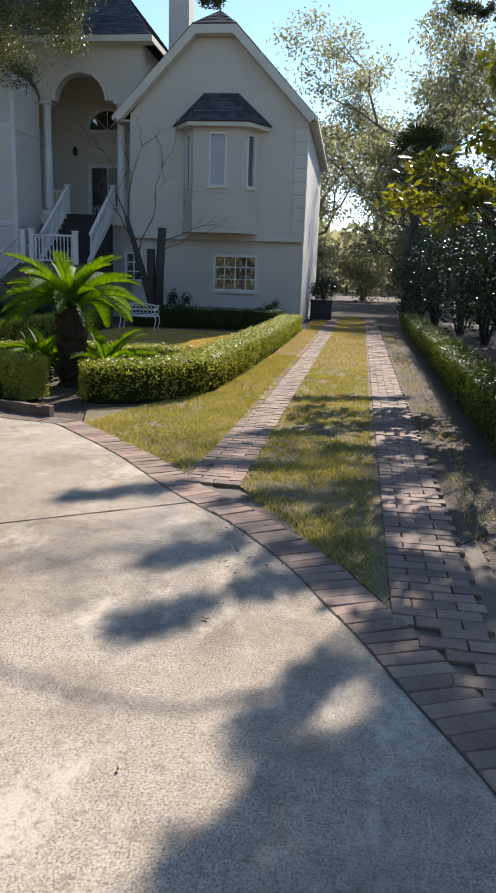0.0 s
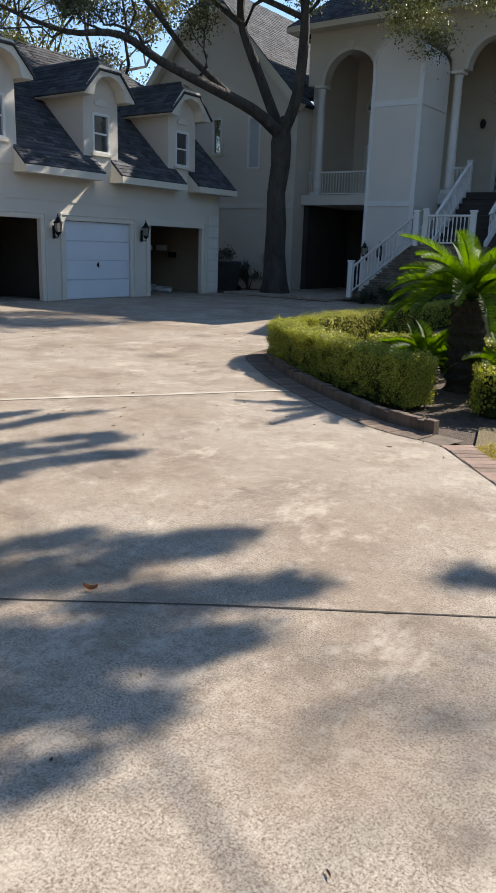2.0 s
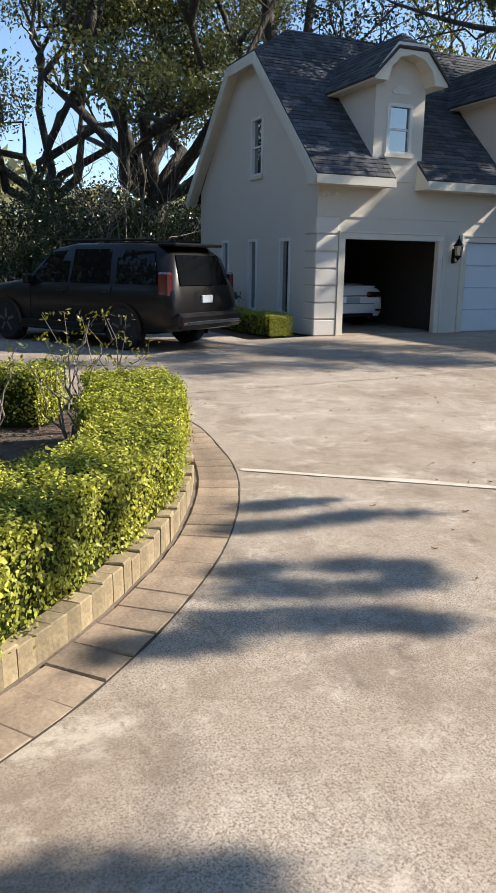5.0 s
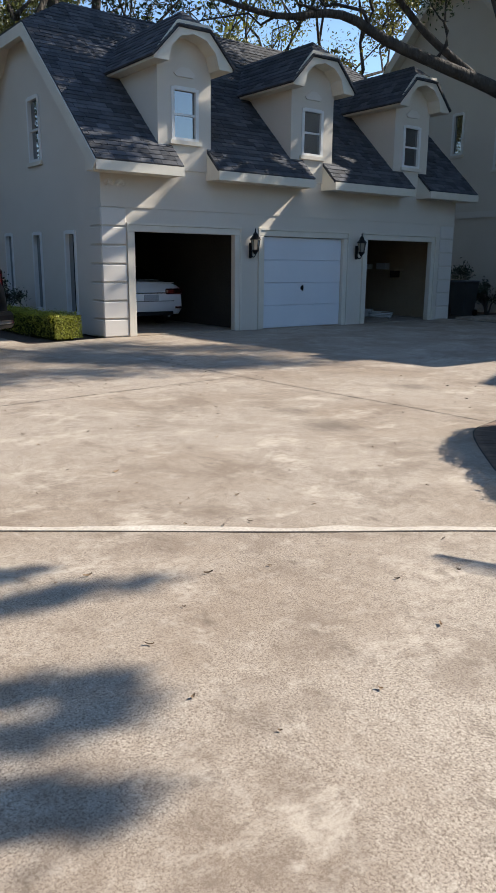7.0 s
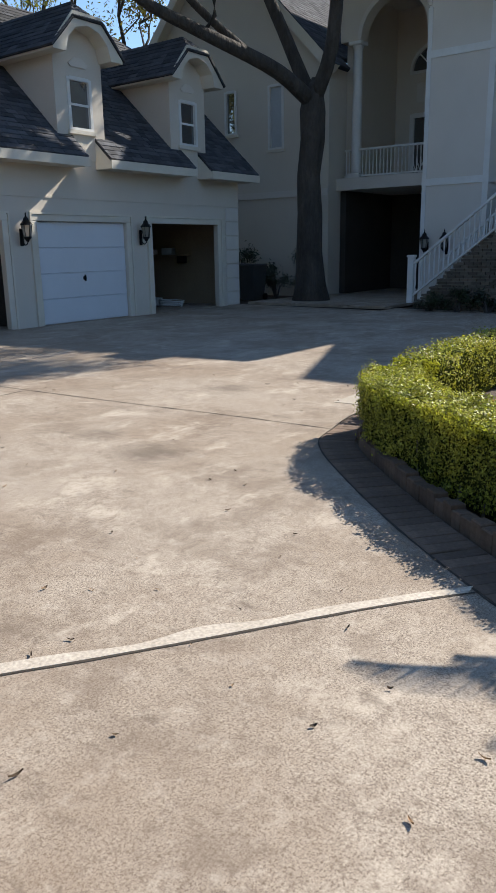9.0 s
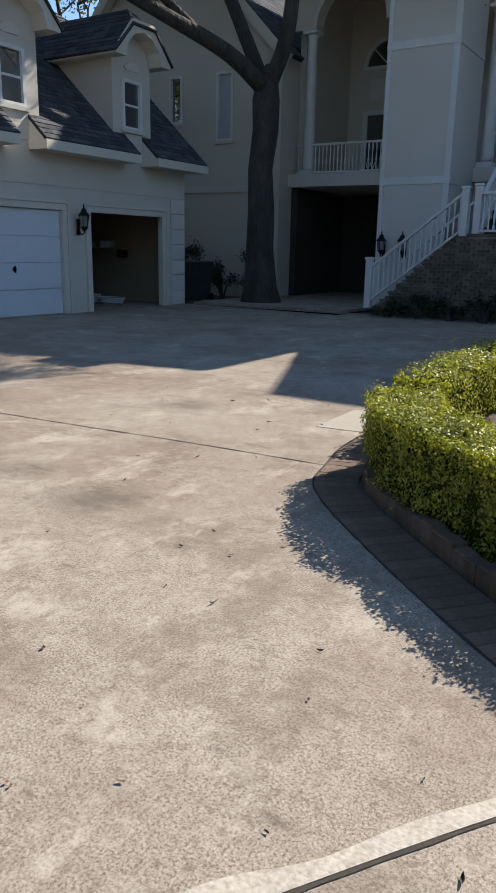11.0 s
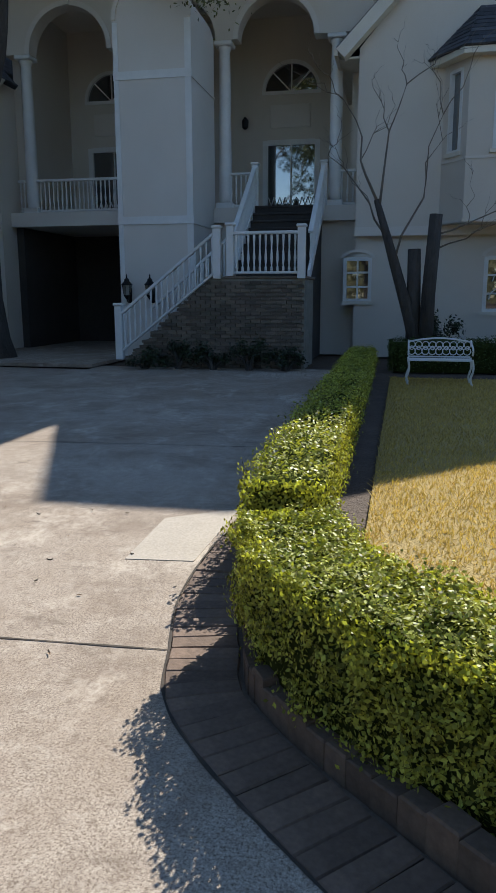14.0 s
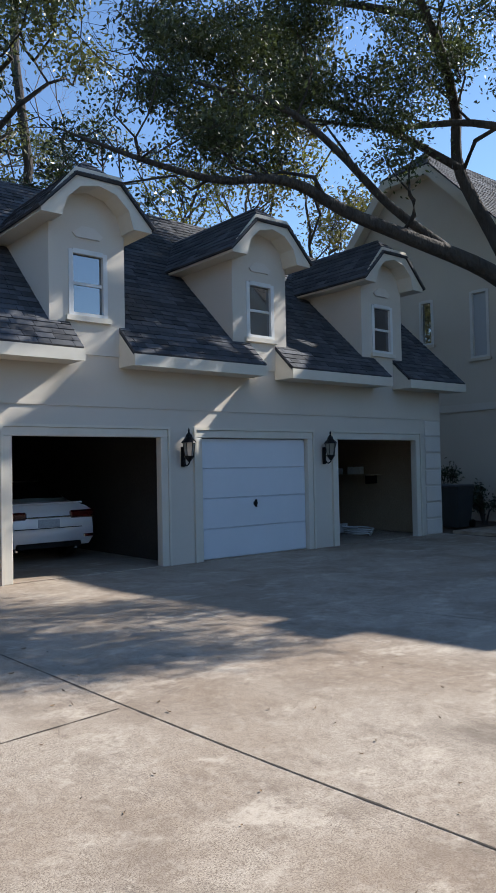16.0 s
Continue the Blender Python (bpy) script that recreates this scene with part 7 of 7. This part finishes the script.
grass("grass_far_strip", [(-0.2, 14.0), (0.8, 14.0), (1.15, 34.0), (0.1, 34.0)], 22000, M["grass_tan"], 0.03, "short tan dormant grass blades", 0.35)
grass("grass_island", [(-6.3, 12.2), (-5.4, 12.0), (-4.6, 12.6), (-3.2, 13.0), (-1.9, 12.7), (-1.6, 22.0), (-6.3, 22.2)], 60000, M["grass_tan"], 0.035, "tan dormant grass blades of the enclosed lawn", 0.5)
grass("grass_right", [(1.22, 5.0), (1.55, 5.2), (1.62, 12.0), (1.85, 28.0), (1.6, 28.0), (1.35, 14.0)], 4500, M["grass"], 0.035, "thin grass blades beside the track", 0.0)


def litter(name, x0, y0, x1, y1, count, label, size=0.045, z=-0.03):
    P = np.column_stack([rng.uniform(x0, x1, count), rng.uniform(y0, y1, count), np.full(count, z)])
    up = np.tile(np.array([[0, 0, 1.0]]), (count, 1))
    return tagged(quads(name, leaf_quads(P, size, size * 0.45, up, 0.75), M["litter"]), label, "fallen leaves", "", "stuff")


litter("leaf_litter", 1.2, 1.5, 3.0, 24.0, 9000, "brown fallen leaves on shaded soil")
litter("leaf_litter", -0.3, 4.2, 0.7, 9.0, 500, "brown fallen leaves on patchy grass", 0.04, 0.0)
litter("leaf_litter", -6.6, 8.9, -2.6, 11.6, 3500, "brown fallen leaves under clipped hedges")
litter("leaf_litter", -10.0, 0.0, -3.2, 5.6, 7000, "brown fallen leaves under clipped hedges", 0.05)

# single dry leaves lying on the drive
rl = random.Random(5)
leaf_meshes = []
for k in range(5):
    bm = bmesh.new()
    n, L, W = 7, 0.011 + 0.0035 * k, 0.005 + 0.0015 * (k % 3)
    spine = [Vector((L * (i / (n - 1) - 0.5) * 2, 0, 0.004 + 0.012 * (i / (n - 1) - 0.5) ** 2 * (k + 1))) for i in range(n)]
    le = [bm.verts.new(p + Vector((0, W * math.sin(math.pi * i / (n - 1)) + 0.001, 0.006 + 0.002 * k))) for i, p in enumerate(spine)]
    ri = [bm.verts.new(p - Vector((0, W * math.sin(math.pi * i / (n - 1)) + 0.001, -0.004))) for i, p in enumerate(spine)]
    mi = [bm.verts.new(p) for p in spine]
    for i in range(n - 1):
        bm.faces.new((le[i], mi[i], mi[i + 1], le[i + 1]))
        bm.faces.new((mi[i], ri[i], ri[i + 1], mi[i + 1]))
    me = bpy.data.meshes.new("dry_leaf")
    bm.to_mesh(me)
    bm.free()
    me.materials.append(M["dry_leaf"])
    leaf_meshes.append(me)
for k in range(210):
    while True:
        x, y = rl.uniform(-13, 1.0), rl.uniform(1.5, 14)
        d = x + 0.62 * y
        if (-2.9 < x - 0 and y < 4 and x < 0.3) or (-12 < x < -0.9 and 6.8 + max(0, -x - 6) * 0.0 < y < 8.2 - x * 0 and y < 7.9) or (x < -7.4 and 6.6 < y < 13.5) or (-7 < x < -3.2 and 6.3 < y < 4.9 - 0.75 * x):
            break
    ob = new("dry_leaf", rl.choice(leaf_meshes))
    ob.matrix_world = pose(x, y, 0.002, 0, 0, rl.uniform(0, 360)) @ Matrix.Diagonal((rl.uniform(0.45, 1.0), rl.uniform(0.5, 1.0), 0.5, 1))
    tagged(ob, "small curled brown dry leaf on concrete", "leaf", "fallen leaves on the drive")


ol = new("dry_leaf", leaf_meshes[4])
ol.matrix_world = pose(-2.82, 4.07, 0.003, 0, 0, 25) @ Matrix.Diagonal((1.5, 1.9, 1.2, 1))
ol.data = ol.data.copy()
ol.data.materials[0] = material("orange_leaf", (0.5, 0.2, 0.04), (0.3, 0.1, 0.03), 9, 30, 0.6, 0)
tagged(ol, "orange fallen leaf on the concrete", "leaf", "fallen leaves on the drive")


def brick_mesh(name, l, w, h, seed, mat):
    r = random.Random(seed)
    bm = bmesh.new()
    c = min(0.006, min(l, w) * 0.07)
    j = lambda: r.uniform(-0.003, 0.003)
    lo = [bm.verts.new((sx * l / 2 + j(), sy * w / 2 + j(), 0)) for sx, sy in ((-1, -1), (1, -1), (1, 1), (-1, 1))]
    mid = [bm.verts.new((v.co.x, v.co.y, h - c)) for v in lo]
    top = [bm.verts.new((v.co.x * (1 - 2 * c / l), v.co.y * (1 - 2 * c / w), h + j())) for v in lo]
    for a, b in ((lo, mid), (mid, top)):
        for i in range(4):
            k = (i + 1) % 4
            bm.faces.new((a[i], a[k], b[k], b[i]))
    bm.faces.new(top)
    me = bpy.data.meshes.new(name)
    bm.to_mesh(me)
    bm.free()
    me.materials.append(mat)
    return me


def place(mesh_list, name, parent, p, ang, r, z=0.0):
    ob = new(name, r.choice(mesh_list))
    ob.parent = parent
    ob.matrix_world = pose(p[0], p[1], z + r.uniform(-0.003, 0.003), r.uniform(-0.7, 0.7), r.uniform(-0.7, 0.7), ang + r.uniform(-0.9, 0.9))


def heading(t):
    return math.degrees(math.atan2(t.y, t.x))


pavers = [brick_mesh("paver", 0.097, 0.29, 0.06, i, M["brick"]) for i in range(5)]
dark_pavers = [brick_mesh("paver", 0.097, 0.29, 0.06, 80 + i, M["kerb_dark"]) for i in range(5)]
edge_pavers = [brick_mesh("paver", 0.196, 0.29, 0.06, 60 + i, M["edge"]) for i in range(5)]
kerb_bricks = [brick_mesh("kerb_brick", 0.105, 0.1, 0.16 + 0.012 * (i % 3), 20 + i, M["kerb"]) for i in range(6)]
dark_kerb = [brick_mesh("kerb_brick", 0.105, 0.09, 0.16 + 0.012 * (i % 3), 20 + i, M["kerb_dark"]) for i in range(6)]
track_bricks = [brick_mesh("paver", 0.217, 0.101, 0.06, 40 + i, M["brick"]) for i in range(6)]
rb = random.Random(11)


def edging(name, line, d, meshes, piece, step, z, label, y0=-9, x0=-99):
    """A row of bricks beside a line, end to end."""
    root = thing(name, label, "edging", kind="structure")
    for p, t in smooth_line(line, step):
        if p.y < y0 or p.x < x0:
            continue
        place(meshes, piece, root, p + side(t) * d, heading(t), rb, z)
    return root


edging("drive_edging", DRIVE_EDGE, -0.145, pavers, "paver", 0.1, -0.055, "band of worn red clay pavers along the concrete", 1.6)
edging("left_bed_edging", LEFT_EDGE, 0.15, edge_pavers, "paver", 0.2, -0.057, "band of tan clay pavers round a planting bed", 2.0, -10.5)
edging("left_bed_kerb", LEFT_EDGE, 0.38, kerb_bricks, "kerb_brick", 0.108, -0.04, "low upright mossy brick kerb of a planting bed", 2.0, -10.5)
# Right bed bricks use the brown with hedge shade put in.
edging("right_bed_edging", RIGHT_EDGE, -0.15, dark_pavers, "paver", 0.1, -0.057, "band of brown clay pavers round a planting bed", 7.9)
edging("right_bed_kerb", RIGHT_EDGE, -0.36, dark_kerb, "kerb_brick", 0.108, -0.07, "low upright brick kerb of a planting bed", 7.9)


def ribbon(name, line, d0, d1, z, label):
    bm = bmesh.new()
    A = [(bm.verts.new(p + side(t) * d0 + Vector((0, 0, z))), bm.verts.new(p + side(t) * d1 + Vector((0, 0, z)))) for p, t in smooth_line(line, 0.15)]
    for (a, b), (c, d) in zip(A, A[1:]):
        bm.faces.new((a, b, d, c))
    return tagged(link_mesh(name, bm, M["bedding"]), label, "joint", "", "structure")


for line, s in ((LEFT_EDGE, 1), (RIGHT_EDGE, -1), (DRIVE_EDGE, -1)):
    ribbon("paver_bedding", line, 0.0, s * 0.36, -0.013, "dirt in the joints between clay pavers")
ribbon("paver_bedding", [(-0.58, 6.0), (-0.07, 34.0)], -0.23, 0.23, -0.0175, "dirt in the joints between clay pavers")
ribbon("paver_bedding", [(0.91, 2.6), (1.38, 34.0)], -0.25, 0.25, -0.0175, "dirt in the joints between clay pavers")


def edge_x(y):
    """Where the drive's edge lies at y."""
    return min((abs(q[1] - y), q[0]) for q in drive_line)[1]


def track(name, x_at, width, y0, y1, y_parts, label):
    root = thing(name, label, "brick track", kind="structure")
    r = random.Random(int(x_at(0) * 100) + 3)
    far_v, far_f = [], []
    row, y = 0, y0
    while y < y1:
        x = x_at(y) + (-0.11 if row % 2 else 0.0)
        while x < x_at(y) + width - 0.05:
            a, b = max(x, x_at(y)), min(x + 0.22, x_at(y) + width)
            if b - a > 0.06 and a > edge_x(y) + 0.24:
                if y < y_parts and b - a > 0.2:
                    place(track_bricks, "paver", root, (a + 0.11, y), 0, r, -0.052)
                else:
                    z = 0.006 + r.uniform(-0.004, 0.005)
                    k = len(far_v)
                    e = 0.006
                    far_v += [(a + 0.003, y - 0.048, -0.05), (b - 0.003, y - 0.048, -0.05), (b - 0.003, y + 0.048, -0.05), (a + 0.003, y + 0.048, -0.05),
                              (a + e, y - 0.045, z), (b - e, y - 0.045, z), (b - e, y + 0.045, z), (a + e, y + 0.045, z)]
                    far_f += [(k + 4, k + 5, k + 6, k + 7), (k, k + 1, k + 5, k + 4), (k + 1, k + 2, k + 6, k + 5), (k + 2, k + 3, k + 7, k + 6), (k + 3, k, k + 4, k + 7)]
            x += 0.22
        y += 0.104
        row += 1
    me = bpy.data.meshes.new("paver_field")
    me.from_pydata(far_v, [], far_f)
    me.materials.append(M["brick_far"])
    ob = new("paver_field", me)
    ob.parent = root
    ob["kind"] = "stuff"
    return root


track("left_track", lambda y: -0.8 + 0.018 * (y - 6), 0.44, 6.0, 34.0, 17.0, "straight wheel track of red clay pavers in grass")
track("right_track", lambda y: 0.69 + 0.015 * (y - 4), 0.48, 1.2, 34.0, 15.0, "straight wheel track of worn red clay pavers in grass")
